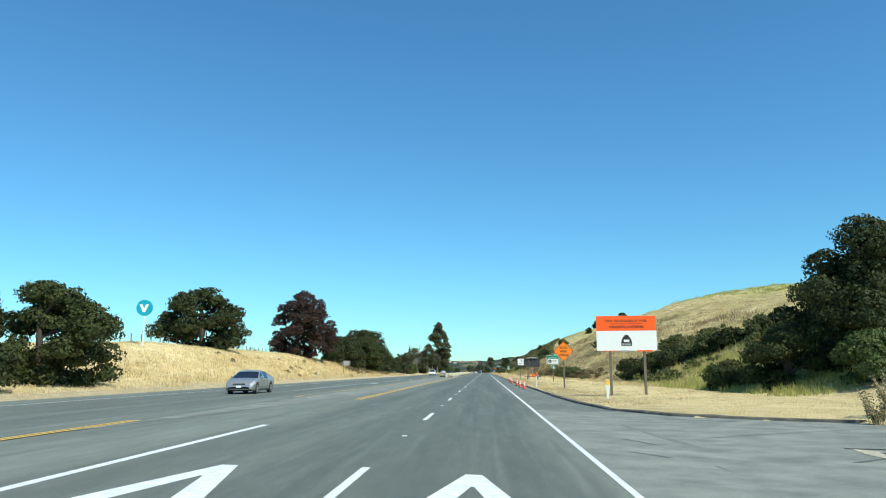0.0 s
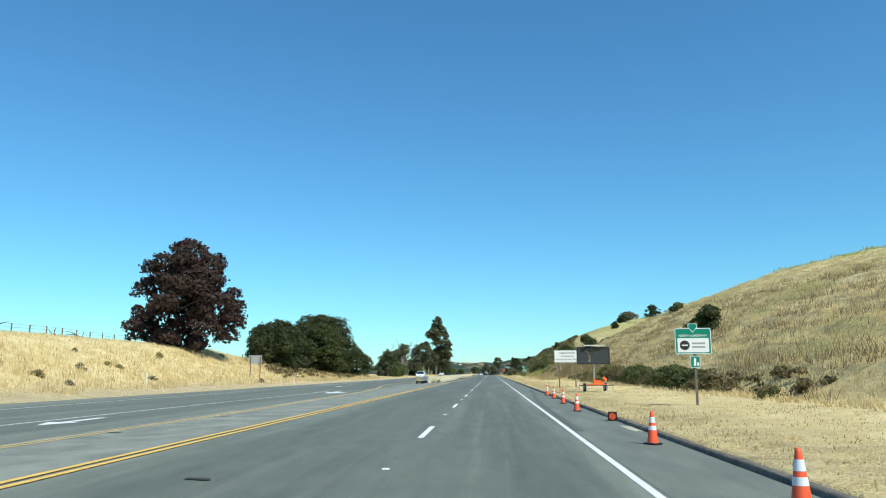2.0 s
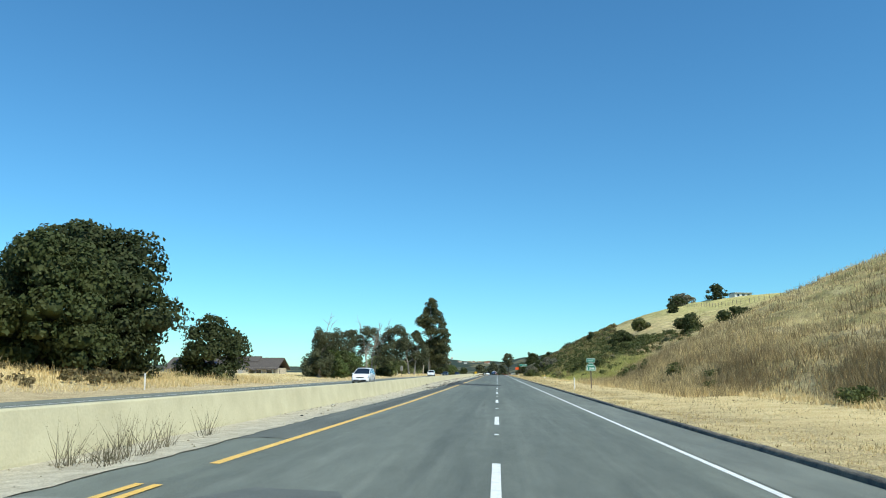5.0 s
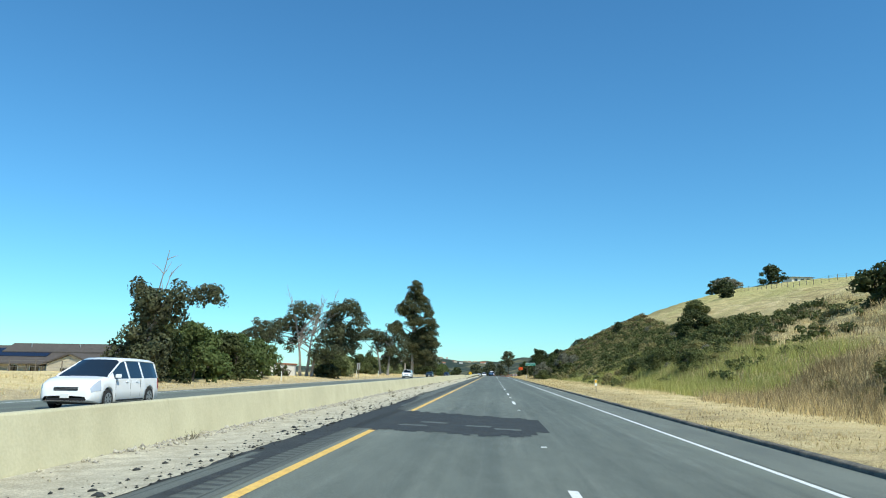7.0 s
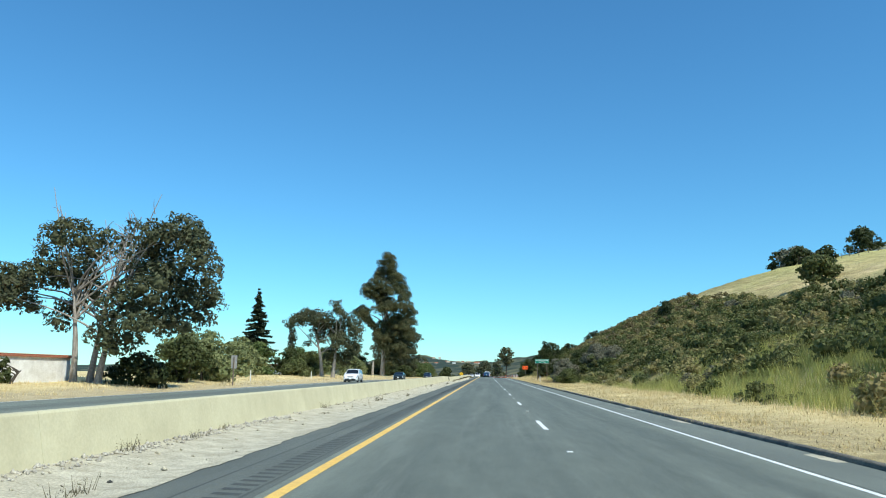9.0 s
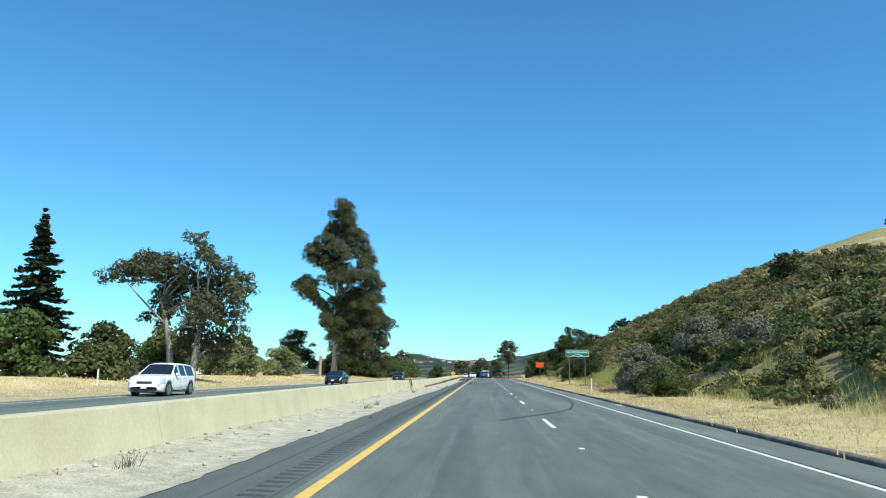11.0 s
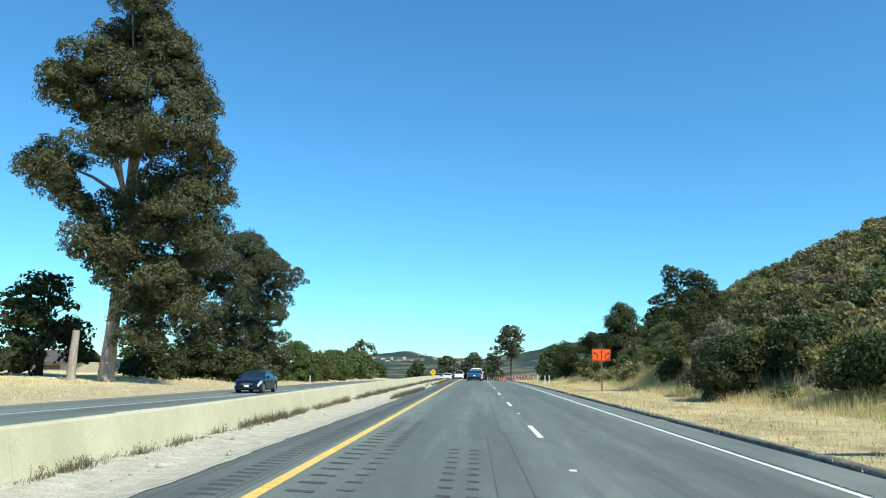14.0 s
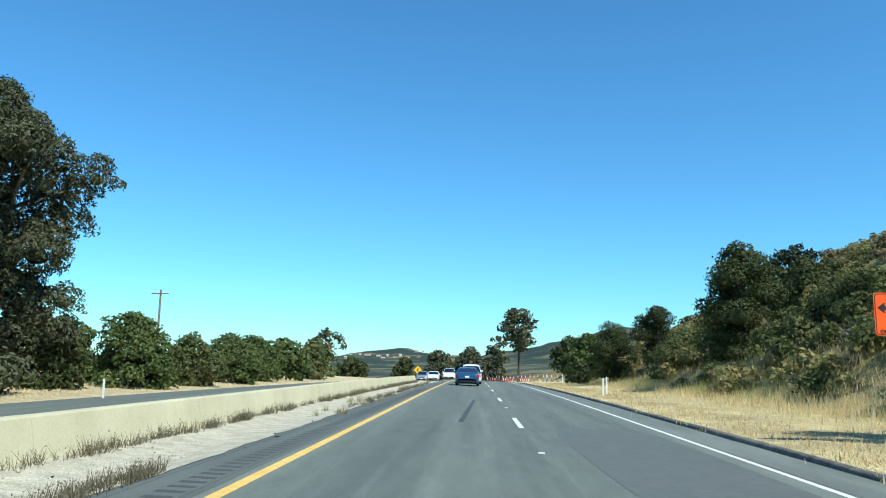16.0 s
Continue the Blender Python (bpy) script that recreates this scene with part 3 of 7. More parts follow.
def build_ground():
    xs = spread([(-4000, 400), (-1200, 100), (-400, 25), (-120, 6), (-60, 1.6), (-16, 2.5), (4.2, 0.2), (7.4, 0.6), (30, 1.0), (60, 3), (120, 20), (400, 60), (1500, 300), (4000, 1)])
    ys = spread([(-600, 100), (-60, 4), (10, 1.5), (560, 4), (760, 20), (1500, 50), (3200, 200), (4600, 1)])
    xx, yy = np.meshgrid(xs, ys)
    zz = land(xx, yy)
    nx, ny = len(xs), len(ys)
    idx = np.arange(nx * ny).reshape(ny, nx)
    faces = np.stack([idx[:-1, :-1], idx[:-1, 1:], idx[1:, 1:], idx[1:, :-1]], -1).reshape(-1, 4)
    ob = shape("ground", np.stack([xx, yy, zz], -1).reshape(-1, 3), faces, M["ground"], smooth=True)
    tagged(ob, "dry golden grassland with bare earth by the road", "ground", kind="structure")


build_ground()


def strip(name, left, right, ys, cols, mat, lift, parent=None, label="", category="", kind=""):
    """A sheet on the road between two x curves."""
    ys = np.asarray(ys, float)
    t = np.linspace(0, 1, cols + 1)
    l = left(ys) if callable(left) else np.full(len(ys), left)
    r = right(ys) if callable(right) else np.full(len(ys), right)
    xx = l[:, None] + (r - l)[:, None] * t[None]
    yy = np.repeat(ys[:, None], cols + 1, 1)
    zz = road_z(xx, yy) + lift
    idx = np.arange(xx.size).reshape(xx.shape)
    faces = np.stack([idx[:-1, :-1], idx[:-1, 1:], idx[1:, 1:], idx[1:, :-1]], -1).reshape(-1, 4)
    ob = shape(name, np.stack([xx, yy, zz], -1).reshape(-1, 3), faces, mat, parent, "", True)
    return tagged(ob, label, category, kind=kind)


road = strip("road", left_edge, curb_x, spread([(-120, 10), (20, 0.5), (50, 3), (560, 6), (900, 1)]), 34, M["asphalt"], 0.0, None, "worn grey asphalt highway with paler shoulders", "road", "structure")


def ribbon(name, pts, width, mat, parent, lift=0.004, step=3.0, label=""):
    """A painted or worn band along a line of (x, y) on the road."""
    pts = np.array(pts, float)
    seg = np.r_[0, np.cumsum(np.linalg.norm(np.diff(pts, axis=0), axis=1))]
    s = np.linspace(0, seg[-1], max(2, int(seg[-1] / step) + 1))
    p = np.stack([np.interp(s, seg, pts[:, 0]), np.interp(s, seg, pts[:, 1])], 1)
    d = np.gradient(p, axis=0)
    d /= np.linalg.norm(d, axis=1)[:, None] + 1e-9
    nrm = np.stack([d[:, 1], -d[:, 0]], 1) * width / 2
    a, b = p - nrm, p + nrm
    v = np.concatenate([np.c_[a, road_z(a[:, 0], a[:, 1]) + lift], np.c_[b, road_z(b[:, 0], b[:, 1]) + lift]])
    n = len(p)
    f = np.array([[i, n + i, n + i + 1, i + 1] for i in range(n - 1)])
    return shape(name, v, f, mat, parent, label)


def flat(name, outline, mat, parent, lift=0.004, label=""):
    """A painted shape on the road from an outline of (x, y)."""
    v = [(x, y, float(road_z(x, y)) + lift) for x, y in outline]
    return shape(name, v, [list(range(len(v)))], mat, parent, label)


# ---------- road markings ----------
marks = thing("road_markings", Matrix(), "worn white and yellow painted lane lines on the asphalt", "road markings", kind="structure")
LANE_W, LANE_Y, DASH = 3.70, -3.72, 14.63
ribbon("edge_line", [(LANE_W, -30), (LANE_W, 20), (LANE_W, 560)], 0.13, M["white_line"], marks)
ribbon("yellow_line", [(-3.95, 168), (LANE_Y, 190), (LANE_Y, 440), (-3.72, 480), (-3.9, 620)], 0.15, M["yellow_line"], marks)
for dx in (-0.11, 0.11):
    ribbon("double_yellow_line", [(-4.05 + dx, 34), (-4.15 + dx, 80), (-4.0 + dx, 140), (-3.95 + dx, 166)], 0.11, M["yellow_line"], marks, 0.012)
    ribbon("double_yellow_line", [(-3.98 + dx * 0.5, 37.1), (-6.68, 36.7 + dx), (-8.3 - dx * 0.3, 38.4), (-8.3 - dx, 41), (-7.7 + dx, 52), (-7.3 + dx, 70), (-6.95 + dx, 90), (-7.4 + dx, 118), (-8.3 + dx, 129), (-9.9 + dx, 142), (-10.7 + dx, 152), (-10.9 + dx, 175), (-10.6 + dx, 330)], 0.11, M["old_yellow"], marks, 0.012)
    ribbon("double_yellow_line", [(-7.7 + dx, -20), (-7.7 + dx, 19.6)], 0.14, M["yellow_line"], marks, 0.012)
ribbon("turn_pocket_line", [(-3.75, -20), (-3.65, 18)], 0.16, M["white_line"], marks)
ribbon("opposite_lane_line", [(-12.1, 54), (-11.7, 89), (-11.05, 116), (-11.35, 123)], 0.11, M["white_line"], marks)
ribbon("opposite_edge_line", [(-18.4, -20), (-17.8, 80), (-17.8, 160), (-19.0, 220), (-21.4, 300), (-20.2, 360), (-18.4, 400), (-15.4, 455), (-14.2, 520)], 0.12, M["white_line"], marks)
for y in [7.09 + DASH * k for k in range(-2, 11)] + [166.0] + [17.6 + DASH * k for k in range(11, 36)]:
    ribbon("lane_dash", [(0, y), (0, y + 3.66)], 0.13, M["white_line"], marks)
    part("lane_marker", box(0.11, 0.10, 0.02, (0, y + 9.1, float(road_z(0, y + 9.1)) + 0.012), 0.006), M["white_line"], marks)
for k in range(14):
    y = 150 + 22 * k
    xm = float(left_edge(y)) + 6.2
    ribbon("opposite_lane_dash", [(xm, y), (xm, y + 3.6)], 0.12, M["white_line"], marks)
for x0, y0 in ((-1.98, 10.45), (1.62, 10.4)):
    o = [(-0.12, 0), (0.12, 0), (0.95, -4.4), (0.55, -4.4), (0.02, -1.15), (-0.02, -1.15), (-0.55, -4.4), (-0.95, -4.4)]
    flat("lane_arrow", [(x0 + dx, y0 + dy) for dx, dy in o[:4] + o[4:5]], M["white_line"], marks)
    flat("lane_arrow", [(x0 + dx, y0 + dy) for dx, dy in o[5:] + o[:1]], M["white_line"], marks)
    flat("lane_arrow", [(x0 + dx, y0 + dy) for dx, dy in (o[0], o[5], o[4], o[1])], M["white_line"], marks, 0.0038)
for x0, y0 in ((-10.8, 85), (-14.3, 142)):
    o = [(0, -1.6), (0.5, -0.2), (0.15, -0.2), (0.15, 2.0), (-0.15, 2.0), (-0.15, -0.2), (-0.5, -0.2)]
    flat("opposite_lane_arrow", [(x0 + dx, y0 + dy) for dx, dy in o], M["white_line"], marks)

for o in ([(-9.99, 116.56), (-10.51, 118.44), (-10.58, 119.53), (-9.9, 118.05), (-9.63, 115.86)], [(-9.9, 118.05), (-9.8, 119.12), (-8.34, 115.58), (-8.97, 115.63), (-9.63, 115.86)]):
    flat("opposite_lane_arrow", o, M["white_line"], marks, 0.008)
ribbon("opposite_lane_arrow", [(-9.93, 118.0), (-10.16, 120.4), (-10.2, 122.3)], 0.2, M["white_line"], marks, 0.011)
ribbon("opposite_lane_arrow", [(-9.83, 114.7), (-9.6, 115.8)], 0.12, M["white_line"], marks, 0.011)

wear = thing("road_wear", Matrix(), "dark tyre marks and tar patches on the worn asphalt", "road wear", kind="structure")
rng = random.Random(4)


def ragged(cx, cy, sx, sy, n=26, jag=0.14):
    return [(cx + sx / 2 * math.copysign(abs(math.cos(a)) ** 0.4, math.cos(a)) * (1 + rng.uniform(-jag, jag) * 0.4), cy + sy / 2 * math.copysign(abs(math.sin(a)) ** 0.4, math.sin(a)) * (1 + rng.uniform(-jag, jag)))
            for a in (2 * math.pi * i / n for i in range(n))]


for i in range(34):
    x = -5.45 + 0.175 * i
    mid = min(1.0, i / 8, (34 - i) / 5)
    near = 236.2 - 2.6 * mid + rng.uniform(-0.35, 0.35) - (1.6 if i < 7 else 0)
    ribbon("tar_patch", [(x, near), (x, 242.4 - 0.05 * i + rng.uniform(-0.4, 0.4))], 0.176, M["patch"], wear, 0.005)
for i in range(7):
    ribbon("tar_patch", [(-5.45 + 0.175 * i, 226 + rng.uniform(-3, 3)), (-5.45 + 0.175 * i, 264 - 3 * i + rng.uniform(-3, 3))], 0.176, M["patch"], wear, 0.0065)
for dx, dy in ((-1.4, 236.4), (-0.6, 235.8), (-2.6, 236.9), (-3.0, 235.6)):
    flat("worn_spot", ragged(dx, dy, 0.7, 0.5, n=24, jag=0.4), M["ghost"], wear, 0.007)
flat("tar_patch", ragged(-2.3, 157, 2.3, 18, jag=0.04), M["ghost"], wear)
flat("tar_patch", ragged(2.0, 466, 2.6, 12, jag=0.06), M["ghost"], wear)
ribbon("tyre_mark", [(5.35, 136.5), (5.1, 130), (4.95, 124)], 0.2, M["skid_faint"], wear, 0.009)
ribbon("tyre_mark", [(4.95, 131), (4.75, 123)], 0.18, M["skid_faint"], wear, 0.009)
ribbon("tyre_mark", [(4.9, 124), (4.45, 115), (4.22, 108.6), (4.04, 99), (3.98, 92), (3.96, 84)], 0.24, M["skid_faint"], wear, 0.0105, 1.0)
for i in range(7):
    ribbon("chalky_streak", [(1.22 + 0.07 * i, 112.5 + 0.5 * (i % 3)), (1.28 + 0.045 * i, 118 + 2.6 * ((i * 3) % 5))], 0.05, M["chalk"], wear, 0.005)
for i in range(16):
    x = 1.08 + 0.05 * i
    ribbon("chalky_streak", [(x, 110.2 + rng.uniform(-0.5, 0.5) + 0.012 * (i - 8) ** 2), (x, 111.4 + rng.uniform(0, 1.8))], 0.035 + 0.02 * rng.random(), M["chalk"], wear, 0.006)
for sx, sy, sw, sl in ((5.0, 285, 0.5, 1.6), (5.05, 291.5, 0.4, 1.2), (5.1, 303, 0.4, 2.0), (5.05, 312, 0.35, 1.4), (4.9, 373, 0.4, 1.5), (4.95, 437, 0.3, 1.2), (5.5, 86, 0.3, 2.2), (5.4, 141, 0.3, 1.2)):
    flat("sand_spill", ragged(sx + 0.12, sy, sw, sl, n=26, jag=0.35), M["gravel"], wear, 0.0075)
ribbon("tyre_mark", [(-1.4, 356), (0, 360), (0.95, 362.8), (1.7, 365.6), (2.1, 368.4), (2.7, 373), (3.1, 379), (3.35, 396)], 0.13, M["skid"], wear, 0.008, 0.4)
for x in (-1.05, -0.62):
    ribbon("tyre_mark", [(x, 396), (x - 0.12, 428)], 0.06, M["ghost"], wear, 0.006)
ribbon("tyre_mark", [(-0.85, 428), (-0.8, 452)], 0.035, M["skid_faint"], wear, 0.006)
ribbon("tyre_mark", [(-1.5, 472), (-1.15, 486)], 0.14, M["skid"], wear, 0.006)
for x in (4.1, 4.5):
    ribbon("tyre_mark", [(x - 2.0, 376), (x - 1.6, 408)], 0.10, M["ghost"], wear, 0.008)
for a, b, w in (((5.7, 12.6), (5.9, 10.0), 0.07), ((6.0, 12.7), (6.15, 10.0), 0.07), ((7.7, 25.4), (9.7, 23.8), 0.25), ((7.0, 18.0), (11.9, 20.7), 0.06), ((4.6, 14.5), (5.2, 13.6), 0.12), ((5.0, 17.5), (5.5, 16.2), 0.12), ((8.3, 13.2), (10.6, 14.6), 0.12)):
    ribbon("tyre_mark", [a, ((a[0] + b[0]) / 2, (a[1] + b[1]) / 2 + 0.15), b], w, M["skid_faint"], wear, 0.009, 0.5)
for x, y in ((-7.19, 64.9), (-6.65, 69.3), (-5.33, 70.7), (-3.0, 60.2), (-6.8, 79.8), (-6.5, 86.2), (-2.2, 73.0)):
    flat("tar_speck", ragged(x, y, 0.34, 0.16, 10, 0.3), M["patch"], wear, 0.014)

# milled rumble grooves beside the yellow line, and chatter marks in the lane
cells = []
for y in np.arange(182, 500, 0.32):
    cells.append((-4.22, y, 0.30, 0.14))
for y in np.arange(340, 446, 0.32):
    cells.append((3.82, y, 0.12, 0.13))
for y in np.arange(404, 424, 0.62):
    cells += [(-1.78, y, 0.17, 0.13), (-1.45, y, 0.15, 0.13), (-3.32, y + 6, 0.32, 0.14), (-2.86, y + 6.2, 0.2, 0.1)]
cv, cf = [], []
for cx, cy, w, l in cells:
    k = len(cv)
    for dx, dy in ((-1, -1), (1, -1), (1, 1), (-1, 1)):
        x, y = cx + dx * w / 2, cy + dy * l / 2
        cv.append((x, y, float(road_z(x, y)) + 0.005))
    cf.append([k, k + 1, k + 2, k + 3])
tagged(shape("rumble_grooves", cv, np.array(cf), M["groove"], wear), kind="stuff")

# pale paving of the median mouth and the side road
strip("median_paving", lambda y: -7.55 - 0.0 * y, lambda y: np.interp(y, [16, 48], [-7.4, -4.25]), spread([(16, 2), (165, 1)]), 8, M["pale"], 0.006, None, "pale worn paving between the double yellow lines", "paving", "structure")
strip("left_shoulder", lambda y: barrier_x(y) + 1.2, lambda y: y * 0 - 3.9, spread([(172, 2), (530, 1)]), 8, M["dark_shoulder"], 0.0035, None, "dark asphalt shoulder beside the yellow line", "shoulder", "structure")
strip("shoulder_paving", lambda y: y * 0 + LANE_W + 0.12, lambda y: curb_x(y) - 0.02, spread([(30, 2), (560, 1)]), 4, M["shoulder"], 0.005, None, "pale grey asphalt shoulder beside the dike", "shoulder", "structure")
strip("side_road_mouth", 3.75, lambda y: curb_x(y) - 0.02, spread([(-60, 4), (22, 0.4), (30, 1)]), 14, M["pale"], 0.0055, None, "pale worn paving of the side road mouth with tyre marks", "road", "structure")

# gravel strip under the median barrier, banked up against its foot, with a ragged edge
def gravel_z(x, y):
    rise = np.interp(y, [163, 225, 255, 380, 398, 425, 460], [0.0, 0.03, 0.13, 0.12, 0.12, 0.17, 0.20])
    d = np.abs(x - barrier_x(y))
    return road_z(x, y) + 0.012 + rise * (1 - smooth((d - 0.35) / 1.5)) + 0.004 * wobble(x, y, 2.4) * (d < 2.1)


gy = spread([(163, 0.45), (540, 1)])
edge = barrier_x(gy) + np.interp(gy, [163, 210, 240, 270, 360, 396, 420, 460], [1.9, 2.35, 2.38, 2.23, 2.12, 2.45, 2.38, 2.2]) + 0.03 * np.sin(gy * 0.9) + 0.05 * np.sin(gy * 0.23 + 1) + 0.035 * np.sin(gy * 2.7) + 0.03 * np.sin(gy * 6.1 + 2)
gl = barrier_x(gy) - 2.0
gx = gl[:, None] + (edge - gl)[:, None] * np.linspace(0, 1, 23)[None]
gyy = np.repeat(gy[:, None], 23, 1)
gi = np.arange(gx.size).reshape(gx.shape)
tagged(shape("median_gravel", np.stack([gx, gyy, gravel_z(gx, gyy)], -1).reshape(-1, 3), np.stack([gi[:-1, :-1], gi[:-1, 1:], gi[1:, 1:], gi[1:, :-1]], -1).reshape(-1, 4), M["gravel"], smooth=True), "pale sandy gravel strip along the barrier", "gravel", kind="structure")
ribbon("milled_strip", [(-4.36, 176), (-4.36, 520)], 0.72, M["groove_bed"], wear, 0.0045)

# asphalt dike along the right shoulder
dy = np.r_[23.2, spread([(24, 0.5), (48, 1.5), (556, 1)])]
cx = curb_x(dy)
prof = [(-0.02, 0.0), (0.005, 0.075), (0.035, 0.102), (0.15, 0.112), (0.21, 0.085), (0.25, -0.1)]
prng = np.random.RandomState(7)
jit = prng.uniform(-0.012, 0.012, (len(dy), len(prof), 2))
jit[:, :, 1] -= (0.05 * np.clip(wobble(dy * 0.31, dy * 0.55, 1.0) - 0.25, 0, 1))[:, None]
dv = np.array([[(x + px + j[0], y, float(road_z(x, y)) + pz + j[1] * (pz > 0)) for (px, pz), j in zip(prof, jj)] for x, y, jj in zip(cx, dy, jit)]).reshape(-1, 3)
n, k = len(dy), len(prof)
df = np.array([[i * k + j, i * k + j + 1, (i + 1) * k + j + 1, (i + 1) * k + j] for i in range(n - 1) for j in range(k - 1)])
tagged(shape("curb", dv, df, M["dike"]), "low black asphalt dike edging the right shoulder", "curb", kind="structure")


# ---------- median barrier, in cast lengths ----------
def barrier_length(y0, y1):
    prof = [(-0.27, -0.06), (-0.26, 0.04), (-0.185, 0.36), (-0.10, 0.76), (-0.08, 0.79), (0.08, 0.79), (0.10, 0.76), (0.185, 0.36), (0.26, 0.04), (0.27, -0.06)]
    ys = np.linspace(y0 + 0.003, y1 - 0.003, 4)
    v = np.array([[(float(barrier_x(y)) + px, y, float(road_z(-6.5, y)) + 0.02 + pz) for px, pz in prof] for y in ys]).reshape(-1, 3)
    k = len(prof)
    f = [[i * k + j, (i + 1) * k + j, (i + 1) * k + j + 1, i * k + j + 1] for i in range(3) for j in range(k - 1)]
    f += [list(range(k)), list(range(4 * k - 1, 3 * k - 1, -1))]
    return v, f


barrier = thing("median_barrier", Matrix(), "long cream concrete median barrier with sloped foot", "barrier", kind="structure")
yy = 163.4
while yy < 526:
    v, f = barrier_length(yy, min(yy + 6.1, 527))
    shape("barrier_segment", v, f, M["barrier"], barrier)
    yy += 6.1

# graffiti: loose loops of paint on the barrier face
def spray(pts, y0, z0):
    p = [(float(barrier_x(y0 + a)) + 0.27 - 0.21 * (z0 + b - 0.30), y0 + a, float(road_z(-6.5, y0)) + z0 + b - 0.30) for a, b in pts]
    return tube_arrays(p, [0.022] * len(p), 5)


loops = []
for c, r, a0, a1 in (((0.0, 0.55), (0.34, 0.30), 40, 340), ((0.05, 0.35), (0.25, 0.28), 200, 420), ((0.75, 0.62), (0.22, 0.22), 150, 400), ((1.25, 0.6), (0.2, 0.25), 0, 250), ((1.35, 0.35), (0.25, 0.2), -90, 150)):
    loops.append(spray([(c[0] + r[0] * math.cos(radians(a0 + (a1 - a0) * i / 14)), c[1] + r[1] * math.sin(radians(a0 + (a1 - a0) * i / 14))) for i in range(15)], 390.3, 0.3))
loops.append(spray([(0.9 + 0.04 * i, 0.9 - 0.07 * i) for i in range(9)], 390.3, 0.3))
gv, gf = join(loops)
shape("graffiti", gv, gf, M["spray"], barrier, "black sprayed scrawl")


# ---------- crash attenuator ----------
def attenuator():
    e = thing("crash_attenuator", pose(-7.15, 154.6, float(road_z(-6.9, 155)), 0, 0, 0), "striped steel crash attenuator with corrugated guard rails before the barrier", "attenuator")
    nose = part("nose_panel", slab(rounded(0.76, 0.56, 0.05, 0, 0.60), -0.06, 0.0), M["ink"], e, "black nose panel with yellow slanting stripes", False)
    for i in range(-3, 5):
        a = i * 0.26
        edge = [(a - 0.26, 0.87), (a - 0.14, 0.87), (a + 0.26, 0.33), (a + 0.14, 0.33)]
        for lim in (-0.37, 0.37):
            out = []
            for (xa, za), (xb, zb) in zip(edge, edge[1:] + edge[:1]):
                ina, inb = (xa >= lim, xb >= lim) if lim < 0 else (xa <= lim, xb <= lim)
                if ina:
                    out.append((xa, za))
                if ina != inb:
                    out.append((lim, za + (zb - za) * (lim - xa) / (xb - xa)))
            edge = out
            if len(edge) < 3:
                break
        if len(edge) >= 3:
            part("stripe", slab(edge, -0.066, -0.062), M["stripe_cream"], nose)
    for side in (-1, 1):
        for lvl in range(2):
            rows = []
            z0 = 0.36 + 0.26 * lvl
            for i in range(8):
                yb = 1.22 * i
                off = 0.36 + 0.018 * i
                rows.append([(side * (off + 0.05 * math.cos(t * math.pi * 2)), yb, z0 + 0.25 * t) for t in np.linspace(0, 1, 9)])
            v = np.array(rows).reshape(-1, 3)
            f = np.array([[i * 9 + j, i * 9 + j + 1, (i + 1) * 9 + j + 1, (i + 1) * 9 + j] for i in range(7) for j in range(8)])
            shape("guard_rail", v, f, M["steel"], e, "", True)
    for i in range(8):
        part("diaphragm", box(0.66, 0.06, 0.5, (0, 0.3 + 1.18 * i, 0.58), 0.01), M["black"], e)
        for side in (-1, 1):
            part("foot", box(0.09, 0.2, 0.34, (side * 0.3, 0.3 + 1.18 * i, 0.17), 0.01), M["black"], e)
    part("base_rail", box(0.24, 8.6, 0.06, (0, 4.2, 0.05), 0.01), M["steel"], e)
    return e


attenuator()


# ---------- signs ----------
def gz(x, y):
    return float(land(x, y))


def post(e, x, z0, z1, w=0.10, y=0.06, mat=None, name="post"):
    return part(name, box(w, w, z1 - z0, (x, y, (z0 + z1) / 2), 0.008), mat or M["wood"], e)


def panel(e, outline, inner, face, edge=None, y=0.0, label="", name="panel"):
    p = part(name, slab(outline, y - 0.012, y), face, e, label)
    if edge is not None:
        part("border", ring(outline_shrunk(outline, 0.985), inner, y - 0.016, y - 0.0125), edge, p)
    return p


def outline_shrunk(o, k, c=None):
    cx, cz = c or (sum(p[0] for p in o) / len(o), sum(p[1] for p in o) / len(o))
    return [(cx + (x - cx) * k, cz + (z - cz) * k) for x, z in o]


